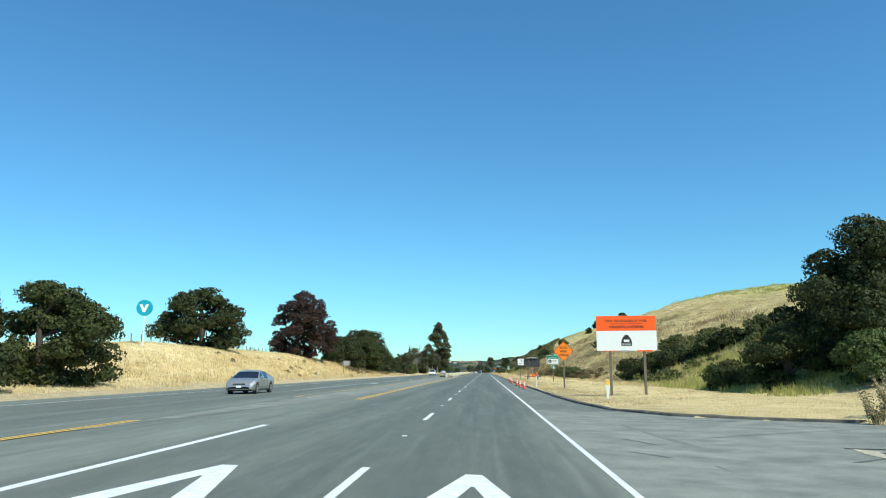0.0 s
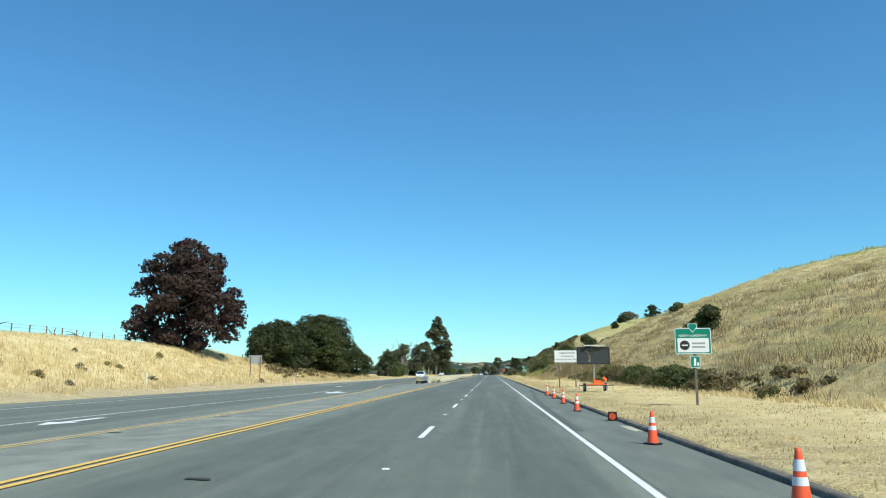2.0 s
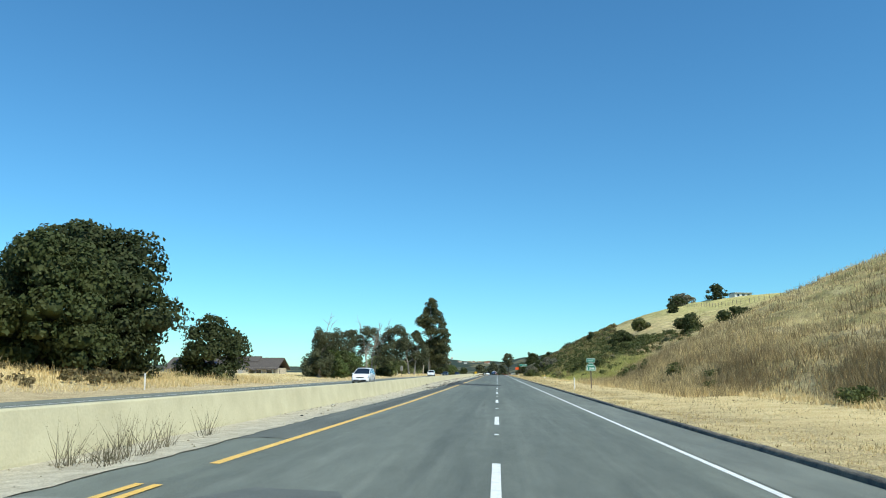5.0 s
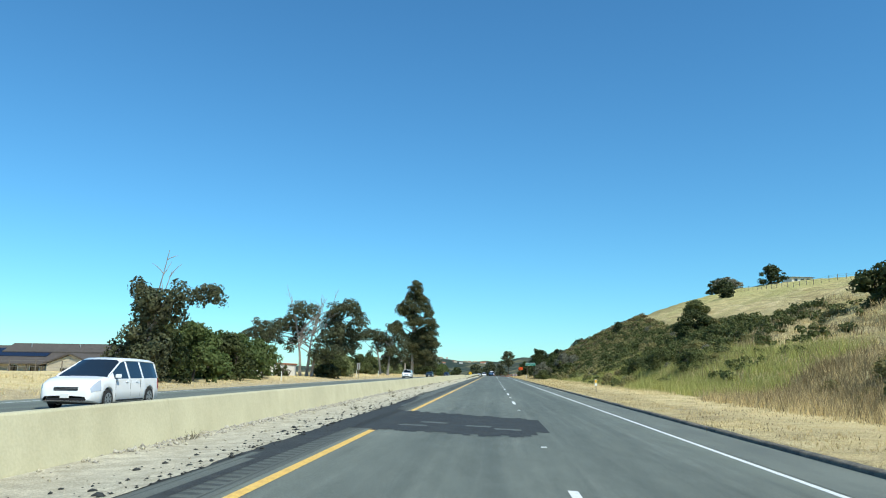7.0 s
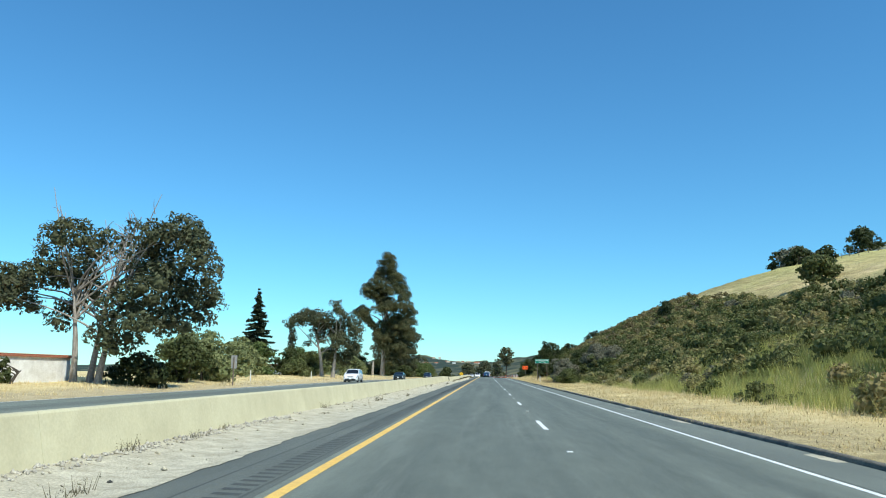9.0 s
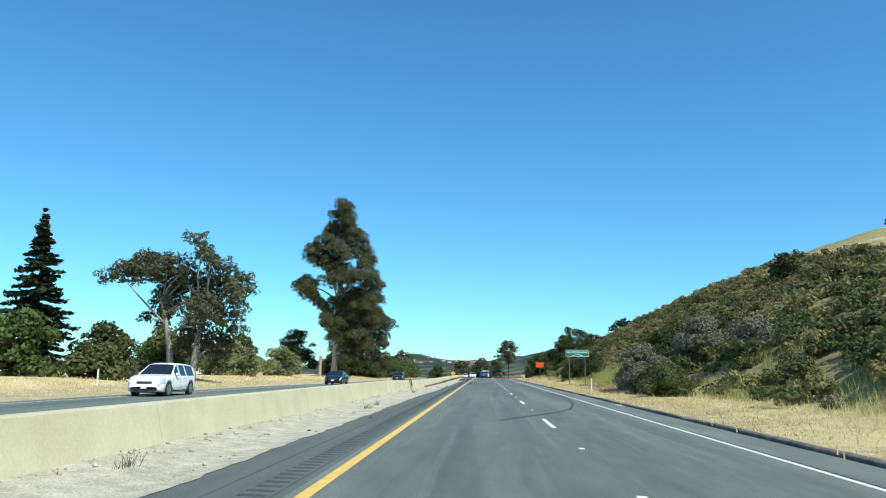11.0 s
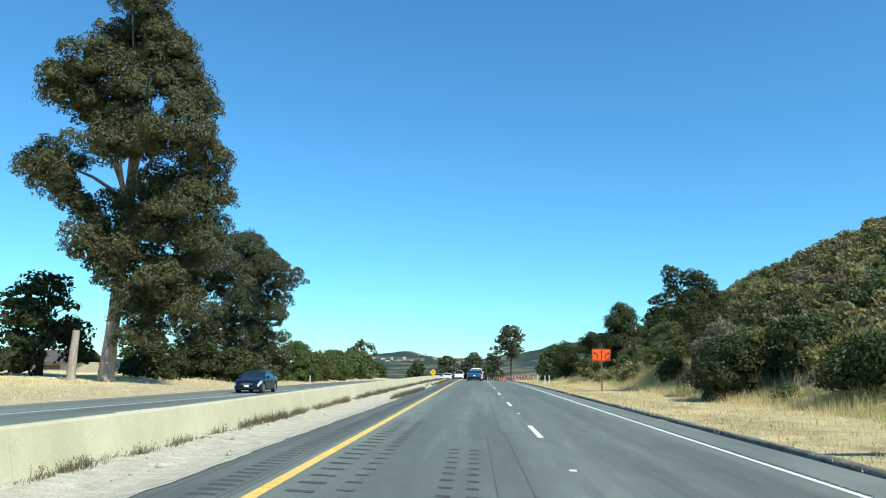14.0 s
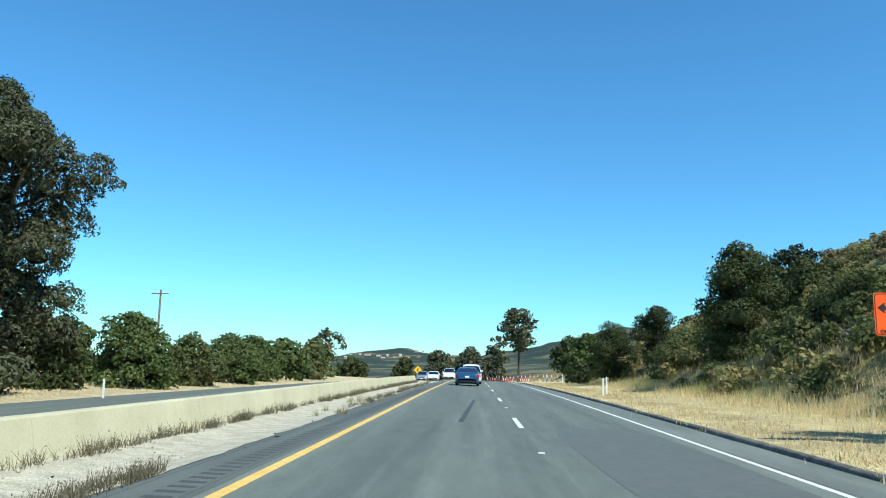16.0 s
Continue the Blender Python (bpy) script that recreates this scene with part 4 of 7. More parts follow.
def tax_board():
    e = thing("project_board", pose(10.02, 43.6, gz(10.02, 43.6) - 0.02, 0, 0, -3), "large white project board with orange top band on timber posts", "signboard")
    z0, z1, w = 2.58, 4.6, 3.42
    p = part("panel", slab(rounded(w, z1 - z0, 0.03, 0, (z0 + z1) / 2), -0.02, 0.0), M["sign_white"], e)
    part("top_band", slab(rounded(w - 0.01, 0.86, 0.03, 0, z1 - 0.435), -0.026, -0.021), M["sign_red_orange"], e, "orange top band")
    lettering("YOUR TAX DOLLARS AT WORK", 0.2, M["ink"], p, (0, -0.03, 4.30), 2.4)
    part("print_line", slab([(-0.9, 4.125), (0.95, 4.125), (0.95, 4.145), (-0.9, 4.145)], -0.03, -0.027), M["ink"], p)
    lettering("REBUILDING CALIFORNIA", 0.2, M["ink"], p, (0.02, -0.03, 3.96), 2.0)
    em = [(-0.30, 2.85), (0.30, 2.85), (0.31, 3.02), (0.26, 3.25), (0.12, 3.45), (0, 3.52), (-0.12, 3.45), (-0.26, 3.25), (-0.31, 3.02)]
    emb = part("emblem", slab(em, -0.028, -0.021), M["ink"], e, "black shield emblem")
    for i in range(4):
        part("emblem_bar", slab([(-0.25 + 0.13 * i, 2.88), (-0.15 + 0.13 * i, 2.88), (-0.15 + 0.13 * i, 3.0), (-0.25 + 0.13 * i, 3.0)], -0.032, -0.0285), M["soft_ink"], emb)
    part("emblem_bar", slab([(-0.16, 3.08), (0.16, 3.08), (0.16, 3.22), (-0.16, 3.22)], -0.032, -0.0285), M["sign_white"], emb)
    for i in range(8):
        x = -1.4 + 0.11 * i
        part("stripe", slab([(x, 2.53), (x + 0.05, 2.53), (x + 0.11, 2.6), (x + 0.06, 2.6)], -0.027, -0.021), M["sign_red_orange"], p)
    part("stripe", slab([(0.55, 2.53), (1.45, 2.53), (1.45, 2.61), (0.6, 2.61)], -0.027, -0.021), M["sign_red_orange"], p)
    part("small_print", slab([(-0.4, 2.53), (0.2, 2.53), (0.2, 2.6), (-0.4, 2.6)], -0.027, -0.021), M["soft_ink"], p)
    for x in (-0.95, 1.0):
        post(e, x, -0.3, 4.4, 0.14, 0.09)


def diamond_sign():
    e = thing("road_work_sign", pose(8.52, 64.6, gz(8.52, 64.6) - 0.02, 0, 0, -5), "orange diamond warning sign on one weathered timber post", "road sign")
    c, r = 3.12, 0.83
    o = []
    for i in range(4):
        a = radians(90 * i)
        for d in (-0.07, -0.025, 0.025, 0.07):
            o.append((math.cos(a + d) * (r - abs(d) * 0.5), c + math.sin(a + d) * (r - abs(d) * 0.5)))
    p = part("panel", slab(o, -0.012, 0), M["sign_orange"], e)
    part("border", ring(outline_shrunk(o, 0.95), outline_shrunk(o, 0.92), -0.017, -0.0125), M["ink"], p)
    for s, z, w in (("ROAD", 0.30, 0.60), ("WORK", -0.01, 0.60), ("AHEAD", -0.31, 0.74)):
        lettering(s, 0.24, M["ink"], p, (0, -0.018, c + z), w)
    post(e, 0, -0.3, 3.5, 0.14, 0.08)


def adopt_sign():
    e = thing("adopt_sign", pose(10.45, 97.0, gz(10.45, 97) - 0.02, 0, 0, -6), "green and white roadside adoption sign with a small green plate below", "road sign")
    o = rounded(1.55, 1.15, 0.08, 0, 2.78)
    p = panel(e, o, rounded(1.47, 1.07, 0.06, 0, 2.78), M["sign_green"], M["sign_white"])
    part("sponsor_field", slab(rounded(1.32, 0.62, 0.02, 0, 2.6), -0.017, -0.0125), M["sign_white"], e, "white field")
    lettering("ADOPT-A-HIGHWAY", 0.13, M["sign_white"], p, (0, -0.018, 3.02), 1.2)
    part("emblem", cone(0.21, 0.21, 0.006, (-0.36, -0.02, 2.6), 28, pose(0, 0, 0, 90)), M["ink"], p, "dark round emblem")
    part("emblem_bar", slab([(-0.48, 2.57), (-0.24, 2.57), (-0.24, 2.63), (-0.48, 2.63)], -0.028, -0.0235), M["sign_white"], p)
    for z in (2.68, 2.52):
        part("sponsor_bar", slab([(-0.05, z - 0.04), (0.5, z - 0.04), (0.5, z + 0.04), (-0.05, z + 0.04)], -0.021, -0.0175), M["soft_ink"], p)
    t = [(0, 3.18), (0.17, 3.38), (0.18, 3.48), (0.12, 3.54), (-0.12, 3.54), (-0.18, 3.48), (-0.17, 3.38)]
    part("crest", slab(t, -0.03, -0.014), M["sign_green"], e)
    part("crest_trim", ring(outline_shrunk(t, 1.12), t, -0.034, -0.016), M["sign_white"], e)
    o2 = rounded(0.42, 0.52, 0.04, 0.05, 1.88)
    q = panel(e, o2, rounded(0.37, 0.47, 0.03, 0.05, 1.88), M["sign_green"], M["sign_white"], name="small_plate")
    part("symbol", slab([(-0.02, 1.7), (0.07, 1.7), (0.09, 2.02), (0.0, 2.06)], -0.017, -0.0125), M["sign_white"], q)
    part("symbol", slab([(0.12, 1.7), (0.2, 1.7), (0.2, 1.85), (0.12, 1.85)], -0.017, -0.0125), M["sign_white"], q)
    post(e, 0.05, -0.3, 3.25, 0.1, 0.06)


def fines_sign():
    e = thing("traffic_fines_sign", pose(8.88, 136.8, gz(8.88, 136.8) - 0.02, 0, 0, -3), "white regulatory sign with black lettering on two timber posts", "road sign")
    zc = 2.98
    o = rounded(2.45, 1.18, 0.06, 0, zc)
    p = part("panel", slab(o, -0.012, 0), M["sign_white"], e)
    part("border", ring(rounded(2.40, 1.13, 0.05, 0, zc), rounded(2.36, 1.09, 0.04, 0, zc), -0.016, -0.0125), M["ink"], p)
    for s, z, w in (("TRAFFIC FINES", 0.30, 1.5), ("DOUBLED IN", 0.0, 1.2), ("CONSTRUCTION ZONES", -0.30, 2.12)):
        lettering(s, 0.2, M["ink"], p, (0, -0.018, zc + z), w)
    for x in (-0.78, 0.78):
        post(e, x, -0.3, 3.3, 0.11, 0.07)


def message_board():
    e = thing("message_board_trailer", pose(9.18, 120.4, gz(9.18, 120.4), 0, 0, 6), "portable message board on an orange trailer with outriggers", "message board")
    zc, w, h = 2.63 - gz(9.18, 120.4), 2.42, 1.24
    b = part("display", box(w, 0.24, h, (0, 0, zc), 0.03), M["panel_dark"], e, "dark dot-matrix display")
    part("display_frame", ring(rounded(w + 0.04, h + 0.04, 0.03, 0, zc), rounded(w - 0.16, h - 0.14, 0.02, 0, zc), -0.15, -0.115), M["black"], b)
    for i in range(1, 9):
        part("module_seam", box(0.008, 0.01, h - 0.16, (-w / 2 + 0.08 + (w - 0.16) * i / 9, -0.122, zc)), M["black"], b)
    for i in range(1, 3):
        part("module_seam", box(w - 0.18, 0.01, 0.012, (0, -0.122, zc + h / 2 - 0.07 - (h - 0.14) * i / 3)), M["black"], b)
    dr = random.Random(2)
    for cx, cz, cols, rows in ((-0.62, 0.48, 5, 5), (-0.22, 0.48, 4, 5), (0.12, 0.48, 4, 5), (0.42, 0.48, 4, 5), (-0.36, 0.06, 3, 4), (-0.36, -0.3, 4, 3)):
        for i in range(cols):
            for j in range(rows):
                if dr.random() < 0.5:
                    part("amber_dot", box(0.028, 0.012, 0.036, (cx + 0.055 * i, -0.125, zc + cz - 0.06 * j)), M["led"], b)
    part("solar_panel", box(1.5, 0.8, 0.05, (0, 0, zc + 0.76), 0.01, None), M["solar"], e)
    part("solar_edge", box(1.56, 0.04, 0.06, (0, -0.42, zc + 0.76), 0.008), M["post_white"], e)
    for x in (-0.4, 0.4):
        part("solar_strut", box(0.04, 0.04, 0.16, (x, 0, zc + 0.68)), M["steel"], e)
    part("mast", box(0.10, 0.10, zc - 0.55, (0.05, 0.05, (zc + 0.45) / 2), 0.01), M["steel"], e)
    part("mast_sleeve", box(0.16, 0.16, 0.4, (0.05, 0.05, 0.75), 0.01), M["trailer"], e)
    for sg in (-1, 1):
        part("frame_rail", box(1.5, 0.07, 0.09, (0.1, 0.1 + 0.32 * sg, 0.5), 0.01), M["trailer"], e, "orange steel rail")
    part("deck", box(0.75, 0.6, 0.08, (0.35, 0.1, 0.54), 0.02), M["trailer"], e, "orange steel deck")
    part("battery_box", box(0.55, 0.45, 0.24, (0.42, 0.2, 0.68), 0.03), M["trailer"], e)
    part("control_lid", box(0.34, 0.28, 0.03, (0.82, -0.05, 0.92), 0.01, pose(0, 0, 0, 40, 35, 0)), M["sign_red_orange"], e, "bright orange lid")
    part("drawbar", box(0.08, 1.2, 0.07, (-0.2, 0.9, 0.45), 0.01), M["black"], e)
    part("outrigger", box(2.6, 0.06, 0.06, (0.1, -0.25, 0.45), 0.01), M["black"], e)
    for x in (-1.15, -0.62, 1.35, 0.85):
        part("jack_leg", box(0.05, 0.05, 0.55, (x, -0.25, 0.27), 0.008), M["steel"], e)
        part("jack_foot", box(0.16, 0.16, 0.03, (x, -0.25, 0.015), 0.005), M["steel"], e)
    for x in (-0.62, 0.92):
        t = part("wheel", cone(0.29, 0.29, 0.17, (x, 0.3, 0.29), 22, pose(0, 0, 0, 0, 90, 0)), M["rubber"], e)
        part("rim", cone(0.17, 0.15, 0.19, (x, 0.3, 0.29), 14, pose(0, 0, 0, 0, 90, 0)), M["steel"], t)
        part("mudguard", box(0.2, 0.62, 0.03, (x, 0.3, 0.61), 0.01), M["black"], e)


def route_sign():
    e = thing("route_marker_sign", pose(8.75, 229.3, -0.42, 0, 0, -5), "green route marker with a direction plate on a timber post", "road sign")
    q = panel(e, rounded(0.78, 0.38, 0.03, 0, 2.95), rounded(0.73, 0.33, 0.025, 0, 2.95), M["sign_green"], M["sign_white"], name="direction_plate")
    lettering("EAST", 0.22, M["sign_white"], q, (0, -0.018, 2.95), 0.5)
    s = [(-0.44, 2.02), (-0.3, 1.98), (0.3, 1.98), (0.44, 2.02), (0.46, 2.25), (0.36, 2.5), (0.18, 2.67), (0, 2.73), (-0.18, 2.67), (-0.36, 2.5), (-0.46, 2.25)]
    p = panel(e, s, outline_shrunk(s, 0.9), M["sign_green"], M["sign_white"], name="route_shield")
    lettering("156", 0.32, M["sign_white"], p, (0, -0.018, 2.21), 0.7)
    part("print_bar", slab([(-0.24, 2.44), (0.24, 2.44), (0.2, 2.5), (-0.2, 2.5)], -0.017, -0.0125), M["sign_white"], p)
    post(e, 0, 0.1, 3.1, 0.1, 0.06)


def city_sign():
    e = thing("city_limit_sign", pose(9.1, 423.4, 0, 0, 0, -5), "green city limit sign with white lettering on two timber posts", "road sign")
    zc = 3.70
    p = panel(e, rounded(2.68, 0.78, 0.05, 0, zc), rounded(2.60, 0.70, 0.04, 0, zc), M["sign_green"], M["sign_white"])
    lettering("San Juan Bautista", 0.3, M["sign_white"], p, (0, -0.018, zc + 0.15), 2.42)
    lettering("CITY LIMIT", 0.15, M["sign_white"], p, (0, -0.018, zc - 0.10), 0.85)
    for x, w in ((-0.42, 0.32), (0.48, 0.32)):
        part("print_bar", slab([(x - w / 2, zc - 0.30), (x + w / 2, zc - 0.30), (x + w / 2, zc - 0.24), (x - w / 2, zc - 0.24)], -0.017, -0.0125), M["sign_white"], p)
    for x in (-0.9, 0.9):
        post(e, x, gz(9.1 + x, 423.4) - 0.3, 3.9, 0.1, 0.07)


def arrow_sign():
    e = thing("lane_arrow_sign", pose(8.1, 468.8, gz(8.1, 468.8) - 0.02, 0, 0, -4), "orange lane-control sign with three black arrows on a timber post", "road sign")
    zc = 2.74 - gz(8.1, 468.8)
    p = part("panel", slab(rounded(1.40, 0.92, 0.06, 0, zc), -0.012, 0), M["sign_red_orange"], e)
    part("border", ring(rounded(1.36, 0.88, 0.05, 0, zc), rounded(1.33, 0.85, 0.04, 0, zc), -0.016, -0.0125), M["ink"], p)
    for x0, bend in ((-0.43, -1), (0, 0), (0.43, 1)):
        if bend:
            sh = [(x0 + bend * a, zc + b) for a, b in ((-0.17, -0.28), (-0.11, -0.28), (-0.11, -0.1), (-0.02, 0.06), (0.06, 0.10), (0.06, 0.02), (0.2, 0.14), (0.05, 0.25), (0.05, 0.17), (-0.06, 0.11), (-0.17, -0.06))]
        else:
            sh = [(x0 + a, zc + b) for a, b in ((-0.03, -0.28), (0.03, -0.28), (0.03, 0.2), (0.09, 0.18), (0, 0.38), (-0.09, 0.18), (-0.03, 0.2))]
        part("arrow", slab(sh, -0.017, -0.0125), M["ink"], p)
        lettering("ONLY", 0.1, M["ink"], p, (x0, -0.018, zc - 0.37), 0.34)
    post(e, 0, -0.3, zc + 0.3, 0.1, 0.06)


def back_sign(x, y, w, h, z, posts, label):
    e = thing("roadside_sign", pose(x, y, gz(x, y) - 0.02, 0, 0, 6), label, "road sign")
    part("panel", slab(rounded(w, h, 0.04, 0, z), 0.0, 0.012), M["sign_back"], e)
    for px in posts:
        post(e, px, -0.3, z + h * 0.4, 0.09, -0.06)


def marker_post(x, y, h=1.05, w=0.09, mat="post_white", plate=False, label="slim white roadside marker post"):
    e = thing("marker_post", pose(x, y, gz(x, y), rng.uniform(-1.5, 1.5), rng.uniform(-1.5, 1.5), 0), label, "marker post", "roadside marker posts")
    part("stake", slab(rounded(w, h + 0.1, 0.02, 0, h / 2 - 0.05), -0.015, 0.015), M[mat], e)
    if plate:
        q = part("plate", slab(rounded(0.20, 0.55, 0.02, 0, h - 0.2), -0.03, -0.018), M["post_white"], e, "white plate")
        part("reflector", slab(rounded(0.16, 0.26, 0.01, 0, h - 0.09), -0.036, -0.031), M["sign_yellow"], q, "amber reflector")
    else:
        part("reflector", slab(rounded(w * 0.7, 0.12, 0.01, 0, h - 0.12), -0.022, -0.016), M["cone_band"], e)


def yellow_warning():
    e = thing("median_warning_sign", pose(-12.6, 605, gz(-12.6, 605)), "yellow diamond warning sign on a post in the median", "road sign")
    part("panel", slab([(0.86, 2.3), (0, 3.16), (-0.86, 2.3), (0, 1.44)], -0.012, 0), M["sign_yellow"], e)
    part("symbol", slab([(0.12, 2.0), (0.12, 2.6), (-0.12, 2.6), (-0.12, 2.0)], -0.018, -0.0125), M["ink"], e)
    post(e, 0, -0.3, 2.6, 0.1, 0.06)


def logo_sign():
    e = thing("pole_sign", pose(-36.5, 82, gz(-36.5, 82)), "round teal sign with a white mark on a tall pole", "sign")
    top = 8.6 - gz(-36.5, 82)
    part("pole", cone(0.07, 0.05, top - 0.7, (0, 0, (top - 0.7) / 2), 10), M["post_white"], e)
    d = part("disc", cone(0.9, 0.9, 0.25, (0, 0, top), 36, pose(0, 0, 0, 90)), M["blue_sign"], e)
    part("mark", slab([(-0.55, top + 0.4), (-0.2, top + 0.4), (0.0, top - 0.1), (0.2, top + 0.4), (0.55, top + 0.4), (0.15, top - 0.5), (-0.15, top - 0.5)], -0.14, -0.126), M["post_white"], d)


tax_board()
diamond_sign()
adopt_sign()
fines_sign()
message_board()
route_sign()
city_sign()
arrow_sign()
yellow_warning()
logo_sign()
back_sign(-26.1, 151.0, 1.5, 0.95, 2.3, (-0.55, 0.6), "bare metal sign back on two timber posts in dry grass")
back_sign(-22.9, 339.0, 0.5, 1.1, 2.0, (0,), "tall narrow grey sign back beside the far verge")
for x, y in ((6.6, 71.2), (6.9, 226.2), (6.7, 394.8), (6.3, 497.0), (7.1, 500.5), (8.9, 540), (7.9, 549), (-25.2, 121), (-23, 157), (-25.4, 81), (-24.6, 300), (-25.5, 352), (-19.3, 420), (-18.3, 487), (-22.6, 205), (-25.8, 380)):
    marker_post(x, y)
marker_post(8.35, 40.6, 0.95, 0.12, "post_white", True, "white marker post with an amber plate by the board")
marker_post(7.7, 281.6, 1.0, 0.05, "wood", True, "mile marker plate with an amber top on a stake")


# ---------- cones ----------
def cone_profile(pts, seg=20):
    v = [(r * math.cos(2 * math.pi * i / seg), r * math.sin(2 * math.pi * i / seg), z) for r, z in pts for i in range(seg)]
    f = np.array([[a * seg + i, a * seg + (i + 1) % seg, (a + 1) * seg + (i + 1) % seg, (a + 1) * seg + i] for a in range(len(pts) - 1) for i in range(seg)])
    return np.array(v), f


def traffic_cone(m):
    e = thing("traffic_cone", m, "orange traffic cone with white bands on a black base", "traffic cone", "cones along the shoulder")
    v, f = cone_profile([(0.165, 0.05), (0.15, 0.12), (0.05, 0.86), (0.035, 0.915), (0.02, 0.92), (0.0, 0.92)])
    shape("body", v, f, M["cone"], e, "", True)
    part("base", box(0.38, 0.38, 0.055, (0, 0, 0.03), 0.02), M["black"], e)
    for z0, z1 in ((0.40, 0.52), (0.60, 0.76)):
        r0, r1 = 0.15 - (z0 - 0.12) * 0.1351 + 0.004, 0.15 - (z1 - 0.12) * 0.1351 + 0.004
        v, f = cone_profile([(r0, z0), (r1, z1)])
        shape("band", v, f, M["cone_band"], e, "", True)
    part("inside", cone(0.14, 0.14, 0.012, (0, 0, 0.0), 20), M["cone"], e)
    e.scale = (0.8, 0.8, 0.8)
    return e


first = None
for x, y, a in ((5.15, 65.2, 70), (5.1, 72.3, 10), (5.18, 80.7, 40), (5.11, 95.2, 5), (5.3, 103.3, 60), (5.45, 111, 20), (5.5, 117.4, 33)):
    m = pose(x, y, float(road_z(x, y)) + 0.006, 0, 0, a)
    first = traffic_cone(m) if first is None else copy_thing(first, m)
fallen = copy_thing(first, pose(5.62, 89.2, float(road_z(5.5, 89.2)) + 0.155, -84, 0, -12))
tagged(fallen, "orange traffic cone lying on its side by the dike")
for i in range(16):
    x, y = 1.2 + 0.55 * i, 596 + (i % 5) * 4 - 1.2 * i
    copy_thing(first, pose(x, y, float(road_z(x, y)), 0, 0, 20 * i))


# ---------- slim channelisers across the closed lane, and a gantry beside them ----------
def channeliser(m):
    e = thing("channeliser_post", m, "slim orange and white channeliser post on a black foot", "channeliser", "channelisers at the work zone")
    part("tube", cone(0.05, 0.045, 1.05, (0, 0, 0.55), 10), M["cone"], e)
    part("band", cone(0.054, 0.053, 0.28, (0, 0, 0.72), 10), M["cone_band"], e)
    part("foot", box(0.36, 0.36, 0.06, (0, 0, 0.03), 0.01), M["black"], e)
    return e


ch = None
for i in range(22):
    x, y = -0.6 + 0.52 * i, 592 - 1.6 * i + (i % 3) * 0.8
    m = pose(x, y, float(land(x, y)) + 0.08 if x > 5.4 else float(road_z(x, y)))
    ch = channeliser(m) if ch is None else copy_thing(ch, m)

# ---------- plants ----------


def leaf_cards(centres, normals, size, nr, slim=0.6):
    """One folded leaf clump (two triangles) at each centre, lying across its normal."""
    n = len(centres)
    a = np.cross(normals, nr.normal(size=(n, 3)))
    a /= np.linalg.norm(a, axis=1)[:, None] + 1e-9
    b = np.cross(normals, a)
    s = (size * nr.uniform(0.6, 1.35, n))[:, None]
    lift = normals * s * 0.22
    v = np.stack([centres - a * s, centres - b * s * slim + lift, centres + a * s, centres + b * s * slim + lift * nr.uniform(-1, 1, (n, 1))], 1).reshape(-1, 3)
    k = np.arange(n)[:, None] * 4
    f = np.concatenate([k + [0, 1, 2], k + [0, 2, 3]], 1).reshape(-1, 3)
    return v, f


def crown_blobs(profile, height, count, size, nr, depth=0.9):
    """Clump centres and radii inside an outline: rows of (share of height, reach to -x, reach to +x)."""
    pr = np.array(profile, float)
    out = []
    lo, hi = pr[0, 0], pr[-1, 0]
    tries = 0
    while len(out) < count and tries < count * 40:
        tries += 1
        h = lo + (hi - lo) * ((len(out) + nr.uniform()) / count)
        l, r = np.interp(h, pr[:, 0], pr[:, 1]), np.interp(h, pr[:, 0], pr[:, 2])
        ang, rad = nr.uniform(0, 2 * np.pi), nr.uniform(0.02, 1) ** 0.5
        x = (r if math.cos(ang) > 0 else l) * math.cos(ang) * rad
        y = (l + r) / 2 * depth * math.sin(ang) * rad
        rr = size * nr.uniform(0.42, 1.32)
        out.append((x * max(0.2, 1 - rr * 0.55 / max(0.6, (l + r) / 2)), y * 0.9, h * (height - size * 0.85), rr))
    return np.array(out)


_t = (1 + 5 ** 0.5) / 2
ICO = np.array([(-1, _t, 0), (1, _t, 0), (-1, -_t, 0), (1, -_t, 0), (0, -1, _t), (0, 1, _t), (0, -1, -_t), (0, 1, -_t), (_t, 0, -1), (_t, 0, 1), (-_t, 0, -1), (-_t, 0, 1)]) / math.sqrt(1 + _t * _t)
ICO_F = np.array([(0, 11, 5), (0, 5, 1), (0, 1, 7), (0, 7, 10), (0, 10, 11), (1, 5, 9), (5, 11, 4), (11, 10, 2), (10, 7, 6), (7, 1, 8), (3, 9, 4), (3, 4, 2), (3, 2, 6), (3, 6, 8), (3, 8, 9), (4, 9, 5), (2, 4, 11), (6, 2, 10), (8, 6, 7), (9, 8, 1)])


